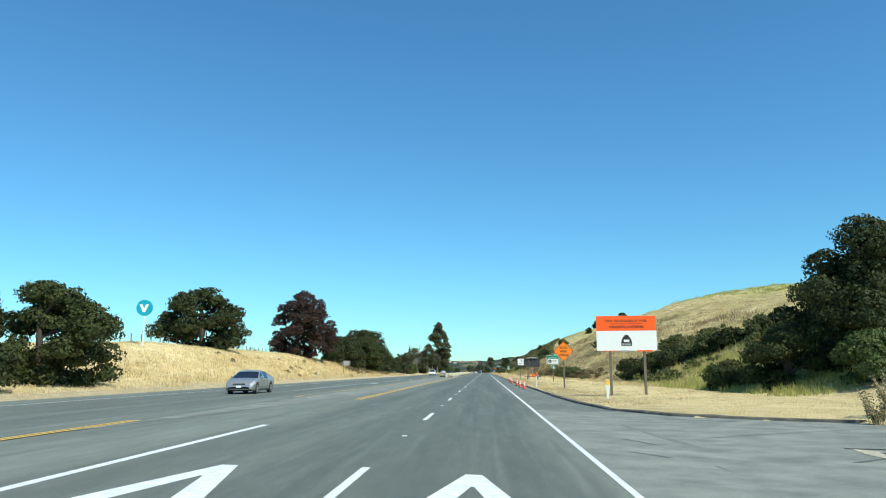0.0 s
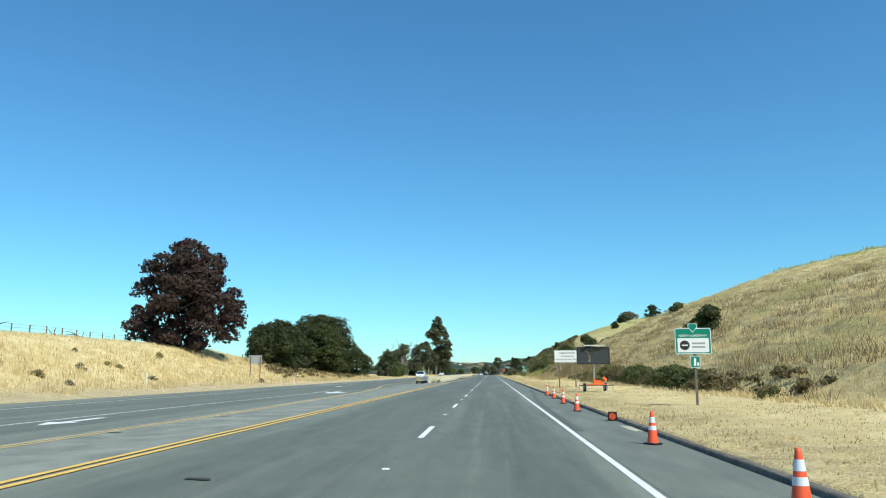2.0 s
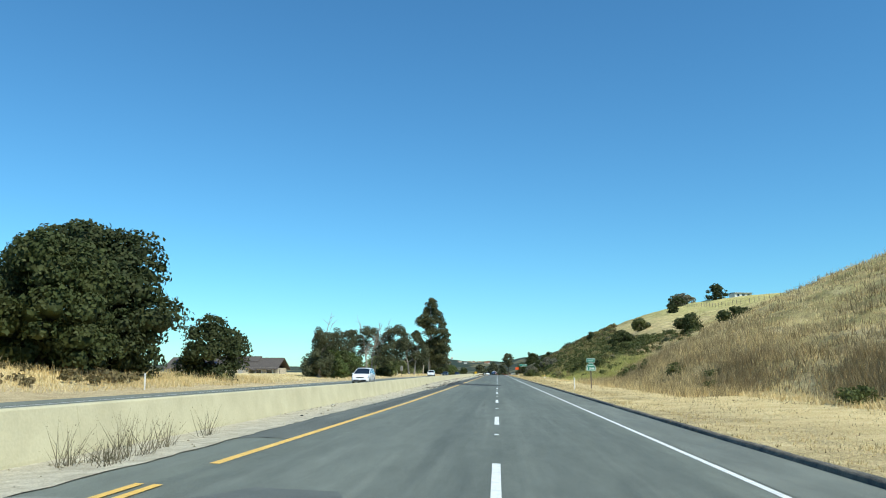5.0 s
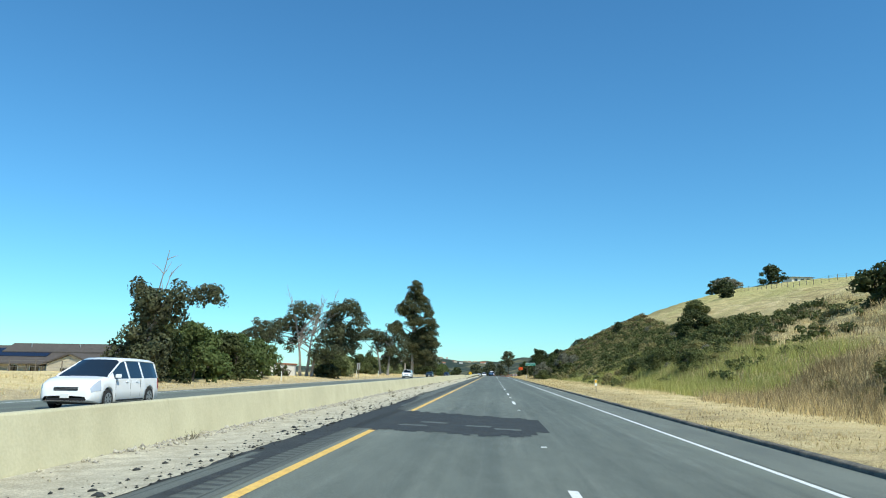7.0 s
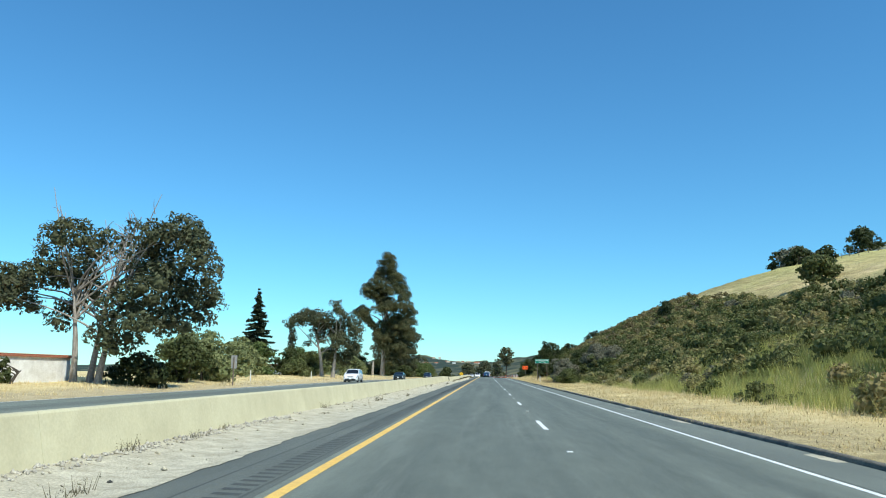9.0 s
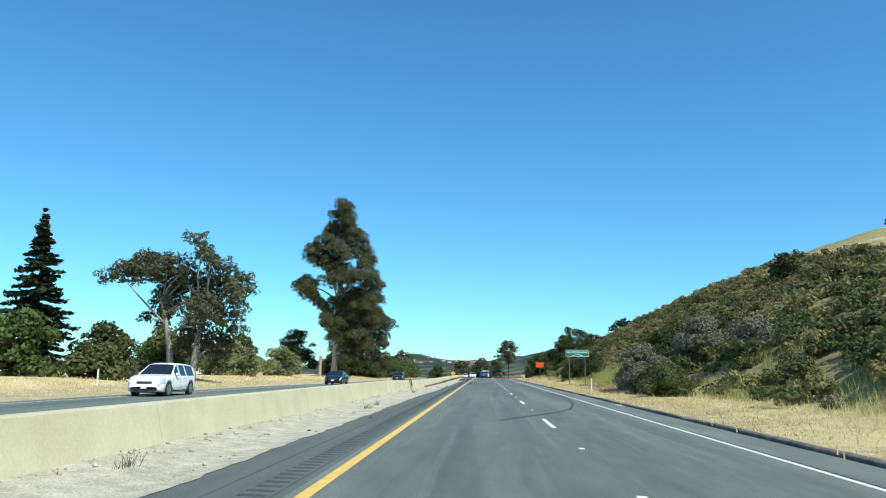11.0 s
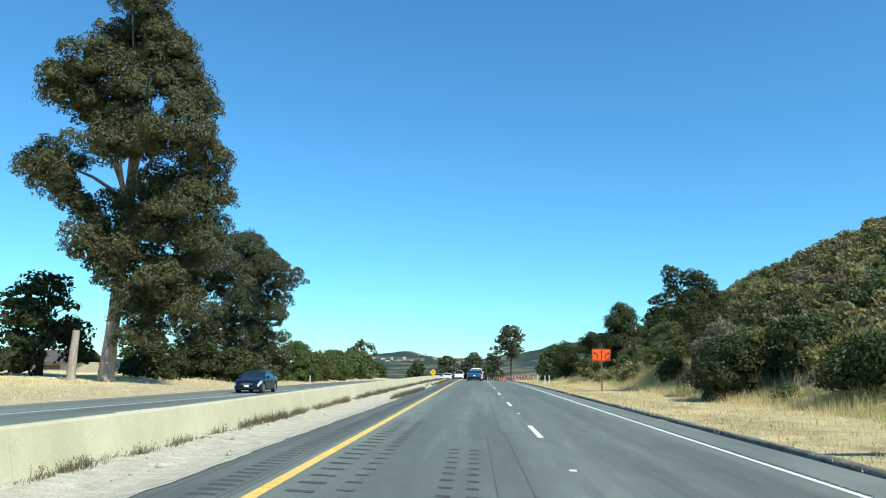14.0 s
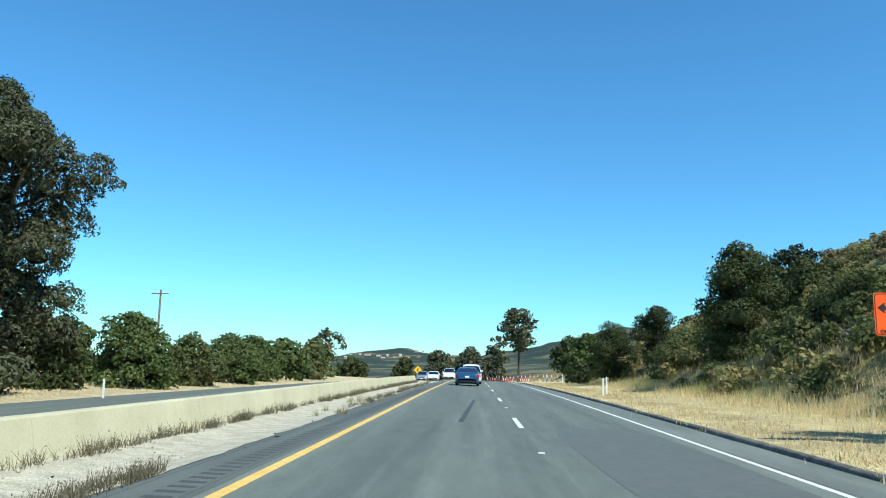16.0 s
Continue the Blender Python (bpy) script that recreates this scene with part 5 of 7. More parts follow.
def lobe_blobs(lobes, nr, depth=0.6, sprigs=5):
    """Heavy clumps of foliage: lobes (x, height, radius), bridged to their neighbours, with smaller sprigs about each."""
    p = np.array(lobes, float)
    wide = np.abs(p[:, 0]).max()
    p = np.c_[p[:, 0], nr.uniform(-1, 1, len(p)) * depth * max(0.8, wide * 0.5), p[:, 1:]]
    more = []
    for a in p:
        d = np.hypot(p[:, 0] - a[0], p[:, 2] - a[2])
        for b in p[np.argsort(d)[1:3]]:
            t = nr.uniform(0.35, 0.65)
            q = a + (b - a) * t
            q[3] *= nr.uniform(0.72, 0.95)
            more.append(q)
    out = []
    for x, y, h, r in np.concatenate([p, more]):
        out.append((x, y, h, r * 0.85))
        for _ in range(sprigs if r > 1.0 else 3):
            d = nr.normal(size=3)
            d /= np.linalg.norm(d)
            k = nr.uniform(0.65, 1.0) * r
            out.append((x + d[0] * k, y + d[1] * k * 1.2, h + d[2] * k * 0.85, r * nr.uniform(0.34, 0.56)))
    return np.array(out)


def crown_arrays(blobs, leaf, density, nr, flatten=0.75, slim=0.6, droop=0.0, core=0.0):
    """Leaves over the clumps, none where another clump would hide them; a rough dark heart in each large clump."""
    vs = []
    low = np.array([1, 1, 1 / flatten])
    big = np.median(blobs[:, 3])
    for i, (x, y, z, r) in enumerate(blobs):
        if core and r >= big * (1.15 if len(blobs) > 130 else 0.8):
            vs.append((ICO * (core * r * nr.uniform(0.7, 1.1, (12, 1))) * [1, 1, flatten] + [x, y, z - 0.06 * r], ICO_F))
        n = max(16, int(density * 4 * np.pi * r * r / (leaf * leaf)))
        d = nr.normal(size=(n, 3))
        d /= np.linalg.norm(d, axis=1)[:, None]
        d[:, 2] = np.where(d[:, 2] < -0.55, -d[:, 2], d[:, 2])
        rad = r * (0.62 + 0.42 * nr.uniform(0, 1, n) ** 0.6) * (1 + 0.16 * np.sin(d[:, 0] * 5 + x) * np.sin(d[:, 2] * 6 + z) + 0.1 * np.sin(d[:, 1] * 9 + y))
        c = np.array([x, y, z]) + d * rad[:, None] * np.array([1, 1, flatten])
        near = np.array([b for k, b in enumerate(blobs) if k != i and np.linalg.norm((b[:3] - [x, y, z]) * low) < b[3] + r])
        if len(near):
            away = np.linalg.norm((c[:, None] - near[None, :, :3]) * low, axis=2)
            keep = (away > near[None, :, 3] * 0.68).all(1)
            c, d = c[keep], d[keep]
            if not len(c):
                continue
        c[:, 2] -= droop * np.hypot(d[:, 0], d[:, 1]) * r * 0.5
        nn = d + nr.normal(scale=0.55, size=d.shape)
        nn /= np.linalg.norm(nn, axis=1)[:, None]
        vs.append(leaf_cards(c, nn, leaf, nr, slim))
    return join(vs)


def limb(a, b, r0, r1, nr, bend=0.12, n=6):
    a, b = np.array(a, float), np.array(b, float)
    t = np.linspace(0, 1, n)[:, None]
    off = nr.normal(scale=bend * np.linalg.norm(b - a), size=3) * [1, 1, 0.4]
    p = a + (b - a) * t + off * (t * (1 - t) * 2) + [0, 0, 0.10 * np.linalg.norm((b - a)[:2])] * (np.sin(t * np.pi))
    return tube_arrays(p, np.linspace(r0, r1, n), 7)


def tree(x, y, height, profile, leaves, label, trunk=0.3, count=30, size=1.6, leaf=0.34, density=0.75, stems=((0, 0),), bark="bark_dark", limbs=10, seed=1, flatten=0.75, slim=0.6, lean=0.0, droop=0.0, dead=0, name="tree", zbase=None, depth=0.9, core=0.6, lobes=None, stumps=(), sprigs=5):
    nr = np.random.RandomState(seed)
    leaf = float(np.clip((0.0056 if y > 60 else 0.0042) * abs(x), 0.08, 0.34)) if y < 530 else 0.05 + 0.0018 * (y - 440)
    leaf *= 0.8 if lobes and y > 440 else 1.0
    density *= 0.6 if y < 160 else 0.45
    z0 = gz(x, y) if zbase is None else zbase
    e = thing(name, pose(x, y, z0 - 0.05), label, "tree")
    blobs = lobe_blobs(lobes, nr, depth, sprigs) if lobes else crown_blobs(profile, height, count, size, nr, depth)
    tubes = [limb((sx, sy, -0.3), (sx + 0.12, sy, sh), 0.34, 0.24, nr, 0.03) for sx, sy, sh in stumps]
    low = profile[0][0] * height
    for sx, sy in stems:
        topz = height * (0.5 + 0.4 * profile[0][0]) if len(stems) > 1 else height * 0.82
        p = np.array([(sx + (sx * 1.5 + lean) * t ** 1.4 + 0.25 * trunk * math.sin(5 * t + sx), sy + sy * 1.3 * t + 0.2 * trunk * math.cos(4 * t), topz * t) for t in np.linspace(0, 1, 9)])
        p[0, 2] = -0.4
        tubes.append(tube_arrays(p, trunk * np.array([1.35, 1.0, 0.9, 0.8, 0.7, 0.58, 0.45, 0.32, 0.18]), 10))
        for i in range(limbs):
            high = blobs[blobs[:, 2] > 0.38 * blobs[:, 2].max()]
            b = high[nr.randint(len(high))]
            k = int(np.clip(np.searchsorted(p[:, 2], b[2] * nr.uniform(0.45, 0.8)), 2, 7))
            tubes.append(limb(p[k], b[:3], trunk * 0.38, trunk * 0.06, nr))
        for i in range(dead):
            a = p[min(8, 5 + i % 4)]
            tip = a + np.array([nr.uniform(-2.2, 2.2), nr.uniform(-1, 1), height * (nr.uniform(0.38, 0.62) if lobes else nr.uniform(0.25, 0.42))])
            tubes.append(limb(a, tip, trunk * 0.22, 0.02, nr, 0.08))
            for j in range(3):
                s = a + (tip - a) * nr.uniform(0.5, 0.9)
                tubes.append(limb(s, s + np.array([nr.uniform(-1, 1), nr.uniform(-0.5, 0.5), nr.uniform(0.3, 1.2)]), 0.035, 0.012, nr, 0.1, 4))
    v, f = join(tubes)
    shape("trunk", v, f, M[bark], e, "", True)
    v, f = crown_arrays(blobs, leaf, density, nr, flatten, slim, droop, core)
    shape("crown", v, f, M[leaves], e)
    return e


OAK = [(0.0, 0.70, 0.70), (0.08, 0.88, 0.88), (0.3, 1.0, 1.0), (0.55, 0.98, 0.98), (0.78, 0.75, 0.75), (0.93, 0.42, 0.42), (1.0, 0.12, 0.12)]


def prof(base, l, r=None):
    return [(h, a * l, b * (r or l)) for h, a, b in base]


def oak(x, y, h, w, seed, leaves="oak", label="dense dark green live oak with a rounded crown in dry grass", size=1.5, leaf=0.36, count=None, **kw):
    c = count or int(20 + w * w * h * 0.13)
    return tree(x, y, h * 0.95, prof(OAK, w), leaves, label, 0.32, min(c, 120), size, leaf, 0.8, limbs=6, seed=seed, **kw)


BUSH = [(0.0, 0.9, 0.9), (0.15, 1.0, 1.0), (0.4, 1.05, 1.05), (0.65, 0.9, 0.9), (0.85, 0.6, 0.6), (1.0, 0.2, 0.2)]


def bush(x, y, h, w, seed, leaves, label, size=0.95, leaf=0.22):
    """A many-stemmed shrub, leafy down to the ground."""
    return tree(x, y, h, prof(BUSH, w), leaves, label, 0.12, min(110, int(14 + w * w * h * 0.55)), size, leaf, 0.8, ((-0.3, 0), (0.35, 0.2)), limbs=4, seed=seed)


# left bank
oak(-30.0, 51.5, 8.0, 6.8, 11, "oak2", "broad bushy live oak at the foot of the bank", leaf=0.24, size=1.2)
oak(-35.5, 51.0, 8.2, 5.2, 12, "oak", "dense live oak beside a broad bushy one", leaf=0.26, size=1.2)
oak(-27.6, 39.5, 4.2, 3.4, 13, "oak", "low dark bushy oak at the roadside", leaf=0.24, size=1.0)
oak(-39.0, 106.0, 9.4, 7.0, 14, "oak", "rounded dark live oak on the crest of the grassy bank", leaf=0.32)
tree(-35.3, 152.5, 13.8, [(0.0, 3.8, 4.6), (0.12, 6.2, 6.2), (0.2, 6.8, 6.8), (0.45, 7.4, 7.4), (0.65, 6.0, 6.6), (0.85, 4.2, 4.0), (1.0, 0.8, 1.0)], "red", "tall copper-leaved tree with a ragged brownish crown on the bank", 0.36, 150, 1.35, 0.32, 1.0, ((-0.8, 0), (0.9, 0.3)), "bark_dark", 12, 15, core=0.0)
oak(-30.8, 178.0, 8.2, 5.0, 16, "oak", "dark live oak on the lower end of the grassy bank", leaf=0.34)
oak(-36.0, 186.0, 6.8, 3.6, 17, "oak", "dark live oak behind another oak on the bank")
oak(-33.4, 216.0, 13.2, 9.0, 18, "oak", "very broad tall live oak at the end of the bank", leaf=0.4, size=1.9)
oak(-31.2, 207.0, 10.4, 5.6, 19, "oak2", "live oak merging with a broader oak behind it", leaf=0.36)
oak(-28.4, 231.0, 7.0, 3.6, 20, "oak", "small dark live oak past the broad oaks", leaf=0.36)
oak(-35.6, 200.0, 8.6, 5.4, 24, "oak", "dark live oak filling the gap between broad ones", leaf=0.36)
oak(-38.5, 206.0, 9.4, 4.6, 21, "oak", "dark live oak at the back of the oak group")

# along the far side, towards the town
tree(-26.8, 270.5, 8.4, [(0.3, 2.0, 2.2), (1.0, 0.8, 3.8)], "euc_dark", "leaning dark eucalyptus with bare twigs before bushes", 0.26, 62, 0.85, 0.26, 0.95, bark="bark_tan", limbs=12, seed=30, lean=0.9, dead=2, slim=0.4, droop=0.2, core=0.5, flatten=0.9,
     lobes=[(-1.1, 2.7, 1.6), (1.0, 2.7, 1.7), (-0.2, 4.8, 1.5), (1.4, 5.6, 1.4), (-0.8, 5.9, 1.0), (3.0, 6.2, 1.1), (4.5, 6.4, 0.9), (5.5, 6.7, 0.6), (0.6, 1.2, 1.5), (-1.4, 1.0, 1.3), (0.3, 6.6, 0.9), (2.2, 4.6, 1.0)])
for i, (x, y, h, w, lv) in enumerate(((-27.4, 274.5, 5.2, 2.8, "oak2"), (-27.2, 280, 5.3, 3.0, "green"), (-28.2, 285.5, 4.9, 2.9, "green"), (-27.4, 290.5, 4.7, 2.8, "oak2"), (-28.0, 295.5, 5.0, 3.0, "green"), (-27.6, 301, 4.8, 2.8, "green"), (-30.6, 289, 5.4, 3.0, "oak2"), (-31.0, 299, 5.2, 3.0, "green"))):
    bush(x, y, h, w, 40 + i, lv, "tall dense green bush in a roadside hedge", 0.95, 0.2)
tree(-28.2, 324.6, 10.9, [(0.30, 5.0, 4.0), (1.0, 2.2, 4.6)], "euc_dark", "spreading multi-stemmed eucalyptus with pale limbs and dead top twigs", 0.22, 72, 1.3, 0.24, 0.95, ((-0.7, 0.2), (0.1, 0.7), (0.9, 0.2)), "bark_mid", 9, 50, lean=0.4, dead=6, droop=0.2, slim=0.4, core=0.5, flatten=0.9,
     lobes=[(6.4, 10.1, 1.6), (5.0, 9.6, 1.2), (8.3, 8.0, 1.2), (7.4, 9.0, 1.1), (5.2, 6.6, 1.8), (6.9, 5.8, 1.3), (4.4, 4.2, 1.7), (6.0, 3.9, 1.1), (3.4, 8.4, 1.5), (3.0, 5.6, 1.1), (1.8, 3.4, 1.1), (2.6, 2.2, 1.0), (-0.9, 9.3, 1.5), (0.4, 10.0, 0.9), (-2.9, 7.8, 1.7), (-4.6, 7.1, 1.5), (-4.6, 5.8, 1.4), (-1.3, 6.2, 1.3), (-2.9, 4.2, 0.9), (-6.6, 6.8, 1.4), (-8.4, 6.0, 1.2), (-6.4, 5.4, 0.9), (0.7, 8.2, 0.8)])
for i, (x, y, h, w, lv) in enumerate(((-27.2, 344, 4.6, 2.6, "olive"), (-30.6, 348, 4.9, 2.8, "olive"), (-31.0, 362, 4.6, 2.6, "olive"), (-33.2, 372, 5.0, 3.0, "olive"), (-26.6, 337, 4.2, 2.6, "oak2"), (-25.4, 326.5, 2.6, 2.0, "oak"), (-36.0, 388, 5.4, 3.0, "green"), (-32.6, 393.5, 4.6, 3.0, "oak2"), (-30.2, 388, 3.2, 2.4, "scrub_dark"), (-31.5, 404, 4.6, 3.0, "scrub_dark"), (-35.5, 412, 5.0, 3.2, "green"), (-34.0, 429, 4.8, 4.2, "olive"), (-39.5, 451, 6.4, 2.8, "oak2"), (-31.3, 443, 4.6, 3.2, "olive"), (-36.5, 434, 4.6, 3.0, "olive"))):
    bush(x, y, h, w, 60 + i, lv, "pale green oleander-like bush by the far verge" if lv == "olive" else "leafy green bush by the far verge", 0.95, 0.2)


def conifer(x, y, h, w, seed, tiers=26, label="dark layered conifer with drooping branches", name="tree"):
    nr = np.random.RandomState(seed)
    e = thing(name, pose(x, y, gz(x, y) - 0.05), label, "tree")
    v, f = tube_arrays([(0, 0, -0.3), (0.05, 0, h * 0.5), (0, 0, h * 0.98)], [0.22, 0.14, 0.03], 8)
    shape("trunk", v, f, M["bark_dark"], e, "", True)
    cs, ns = [], []
    for i in range(tiers):
        t = i / (tiers - 1)
        z, r = h * (0.10 + 0.88 * t), w * (1 - t) ** 0.85 + 0.12
        for b in range(9):
            a = nr.uniform(0, 2 * np.pi)
            rr = r * nr.uniform(0.5, 1.15)
            z = h * (0.10 + 0.88 * t) + nr.normal(scale=0.28)
            m = int(14 + 34 * rr)
            q = nr.uniform(0.1, 1, m)
            cs.append(np.stack([np.cos(a) * rr * q + nr.normal(scale=0.10, size=m), np.sin(a) * rr * q + nr.normal(scale=0.10, size=m), z - 0.25 * rr * q + 0.12 * rr * q * q + nr.normal(scale=0.05, size=m)], 1))
            ns.append(nr.normal(scale=0.5, size=(m, 3)) + [0, 0, 1])
    c, n = np.concatenate(cs), np.concatenate(ns)
    n /= np.linalg.norm(n, axis=1)[:, None]
    v, f = leaf_cards(c, n, 0.2, nr, 0.6)
    shape("crown", v, f, M["conifer"], e)


conifer(-37.2, 391.5, 12.6, 3.6, 80)
tree(-39.0, 419.0, 11.0, [(0.05, 0.9, 0.9), (0.4, 1.2, 1.2), (0.8, 0.9, 0.9), (1.0, 0.2, 0.2)], "conifer", "narrow dark cypress column", 0.2, 30, 0.75, 0.2, 0.8, limbs=2, seed=81)
tree(-26.8, 395.5, 11.9, [(0.30, 3.2, 2.6), (1.0, 1.4, 2.4)], "euc_dark", "eucalyptus with pale forked stems and an open spreading crown", 0.3, 34, 1.2, 0.25, 0.85, ((-0.9, 0), (0.7, 0.2)), "bark_mid", 11, 82, slim=0.4, droop=0.2, core=0.5, flatten=0.9,
     lobes=[(-5.8, 8.6, 1.2), (-4.5, 9.4, 1.6), (-2.8, 9.5, 1.5), (1.0, 10.8, 0.9), (2.5, 9.6, 1.1), (-1.2, 7.9, 1.3), (0.8, 7.9, 1.6), (3.5, 8.0, 1.7), (4.7, 7.0, 1.1), (2.3, 5.6, 1.7), (3.9, 4.4, 1.4), (0.8, 4.0, 1.6), (-3.5, 5.3, 0.8), (2.3, 2.4, 1.2), (-0.2, 9.2, 1.4), (1.4, 6.6, 1.4), (-2.4, 7.5, 1.0), (-1.2, 5.7, 0.9), (-1.6, 9.0, 1.1), (1.4, 11.4, 0.9), (-0.4, 3.0, 1.1)])

# the great eucalyptus and its neighbours
tree(-27.4, 461.6, 31.5, [(0.12, 1.5, 6.0), (1.0, 1.3, 1.8)], "euc", "very tall eucalyptus with a pale trunk and heavy clumped crown", 0.46, 118, 1.85, 0.25, 1.6, ((0, 0.9),), "bark_tan", 18, 90, flatten=0.82, slim=0.36, droop=0.3, lean=0.7, core=0.6, depth=0.75, sprigs=4, stumps=((-2.3, 0.6, 3.6),),
     lobes=[(1.0, 29.6, 1.7), (2.2, 27.6, 1.8), (-1.2, 26.4, 1.8), (1.6, 25.0, 2.1), (-1.6, 23.2, 2.0), (4.2, 23.8, 1.9), (-4.2, 20.9, 2.0), (-1.8, 20.1, 2.0), (1.4, 21.5, 2.4), (5.0, 21.1, 2.1), (-5.2, 16.2, 2.1), (-4.4, 14.0, 1.8), (-2.6, 12.6, 1.2), (1.6, 17.9, 2.5), (5.2, 17.5, 2.5), (6.6, 15.4, 2.0), (2.6, 14.4, 2.4), (5.8, 12.7, 2.3), (3.0, 10.7, 2.3), (6.2, 9.5, 2.1), (4.0, 7.5, 2.3), (0.8, 9.5, 1.3), (-0.2, 16.2, 1.9), (0.3, 13.0, 1.6), (-0.4, 18.5, 1.9), (-1.0, 9.5, 1.5), (0.2, 7.8, 1.4), (2.2, 8.3, 1.8), (1.8, 12.0, 1.8), (0.6, 10.8, 1.5), (-1.2, 10.8, 1.2), (-1.9, 12.0, 1.2), (-0.4, 8.6, 1.4), (1.4, 6.4, 1.5), (3.0, 5.2, 1.8), (5.4, 5.4, 1.6), (2.2, 3.2, 1.4)])
tree(-26.8, 487.5, 16.6, [(0.03, 5.0, 6.0), (1.0, 1.5, 1.8)], "euc_dark", "broad eucalyptus with pale leaning limbs and dense dark crown", 0.36, 105, 1.6, 0.25, 1.5, ((-0.6, 0.3), (0.9, 0.6)), "bark_mid", 12, 92, slim=0.36, droop=0.25, core=0.45, sprigs=4, flatten=0.9,
     lobes=[(-0.9, 14.2, 1.8), (0.6, 14.4, 1.8), (1.9, 13.4, 1.7), (3.5, 12.0, 1.6), (4.8, 11.2, 1.4), (6.0, 10.5, 1.1), (-3.4, 12.7, 1.9), (-0.2, 11.6, 2.2), (2.0, 10.7, 2.0), (3.9, 9.0, 1.7), (-4.6, 10.1, 2.1), (-1.8, 9.2, 2.2), (1.2, 8.1, 2.2), (3.2, 6.6, 1.9), (4.5, 6.4, 1.3), (-4.8, 7.0, 2.1), (-1.6, 5.7, 2.2), (1.4, 4.6, 2.3), (3.7, 3.5, 1.9), (-4.4, 3.5, 2.2), (-1.0, 2.4, 2.2), (1.9, 1.8, 2.0)])
tree(-34.9, 467.0, 8.6, [(0.1, 3.5, 3.5), (0.4, 4.6, 4.6), (0.75, 3.6, 3.8), (1.0, 1, 1)], "oak", "dark rounded tree behind a tall eucalyptus", 0.28, 30, 1.4, 0.3, 0.75, limbs=8, seed=93)
for i, (x, y, h, w, lv) in enumerate(((-24.0, 479.5, 3.4, 2.6, "oak2"), (-23.6, 485.0, 3.0, 2.4, "euc_dark"), (-27.5, 481.0, 3.8, 2.8, "oak"), (-31.0, 478.0, 4.2, 3.0, "oak"), (-23.4, 491.5, 3.6, 2.6, "oak2"), (-28.6, 473.0, 3.2, 2.4, "oak"), (-22.6, 499, 4.8, 3.4, "green"), (-21.8, 507, 4.0, 2.8, "scrub_dark"), (-22.2, 516, 4.2, 3.2, "green"), (-23.0, 526, 4.8, 3.4, "green"), (-23.0, 538, 4.9, 3.2, "green"), (-22.4, 550, 5.0, 3.0, "scrub_dark"), (-24.5, 562, 5.2, 3.4, "green"), (-34.0, 496, 4.4, 3.4, "scrub_dark"), (-30.0, 504, 4.4, 3.2, "green"))):
    bush(x, y, h, w, 100 + i, lv, "leafy green bush in a row along the far verge", 0.95, 0.22)
tree(-31.0, 602.0, 9.6, [(0.3, 2.6, 2.6), (0.55, 4.4, 4.4), (0.8, 4.0, 4.6), (1.0, 1.5, 2)], "euc_dark", "open-crowned tree beyond the bushes", 0.24, 24, 1.2, 0.34, 0.55, ((-0.5, 0), (0.6, 0)), "bark_pale", 8, 110)
tree(6.2, 581.0, 13.0, [(0.45, 1.4, 1.8), (0.6, 2.8, 3.2), (0.78, 3.8, 4.0), (0.9, 3.4, 3.4), (1.0, 1.2, 1.2)], "euc_dark", "tall tree with a bare stem and a rounded top crown", 0.24, 32, 1.25, 0.32, 0.7, bark="bark_dark", limbs=8, seed=111)
tree(2.8, 590.0, 9.0, [(0.35, 1.5, 1.5), (0.6, 2.4, 2.4), (0.9, 2.0, 2.0), (1.0, 0.8, 0.8)], "euc_dark", "smaller tree beside a tall rounded one", 0.22, 18, 1.0, 0.32, 0.7, limbs=6, seed=112)
for i, (x, y, h, w) in enumerate(((-11.5, 665, 9.5, 5.0), (-2.5, 690, 11.5, 5.5), (4.0, 700, 9, 5), (-24, 700, 8, 5), (15.5, 586, 4.0, 3.0), (22, 640, 8, 5), (-40, 690, 7, 6), (-9, 720, 8, 5))):
    oak(x, y, h, w, 120 + i, "euc_dark" if i < 3 else "oak2", "far dark roadside tree beyond the work zone", 1.5, 0.42)

# right side trees
tree(14.6, 466, 7.4, [(0.3, 2, 2), (1.0, 1, 1)], "oak2", "open leafy tree with airy top clumps over scrub on the slope", 0.16, 30, 0.9, 0.2, 0.9, ((-0.3, 0), (0.4, 0.2)), "bark_dark", 9, 199, slim=0.5, droop=0.15, core=0.35, flatten=0.85,
     lobes=[(-1.9, 6.9, 0.65), (-1.6, 5.8, 0.55), (-0.4, 6.6, 0.75), (0.4, 6.1, 0.85), (-2.5, 4.8, 0.65), (-3.0, 4.7, 0.5), (-1.4, 5.4, 0.55), (-0.2, 4.9, 1.05), (1.1, 5.8, 0.9), (-0.8, 3.8, 1.05), (0.7, 3.8, 1.25), (-0.2, 2.8, 1.0), (-1.8, 3.9, 0.75), (1.8, 4.8, 0.9)])
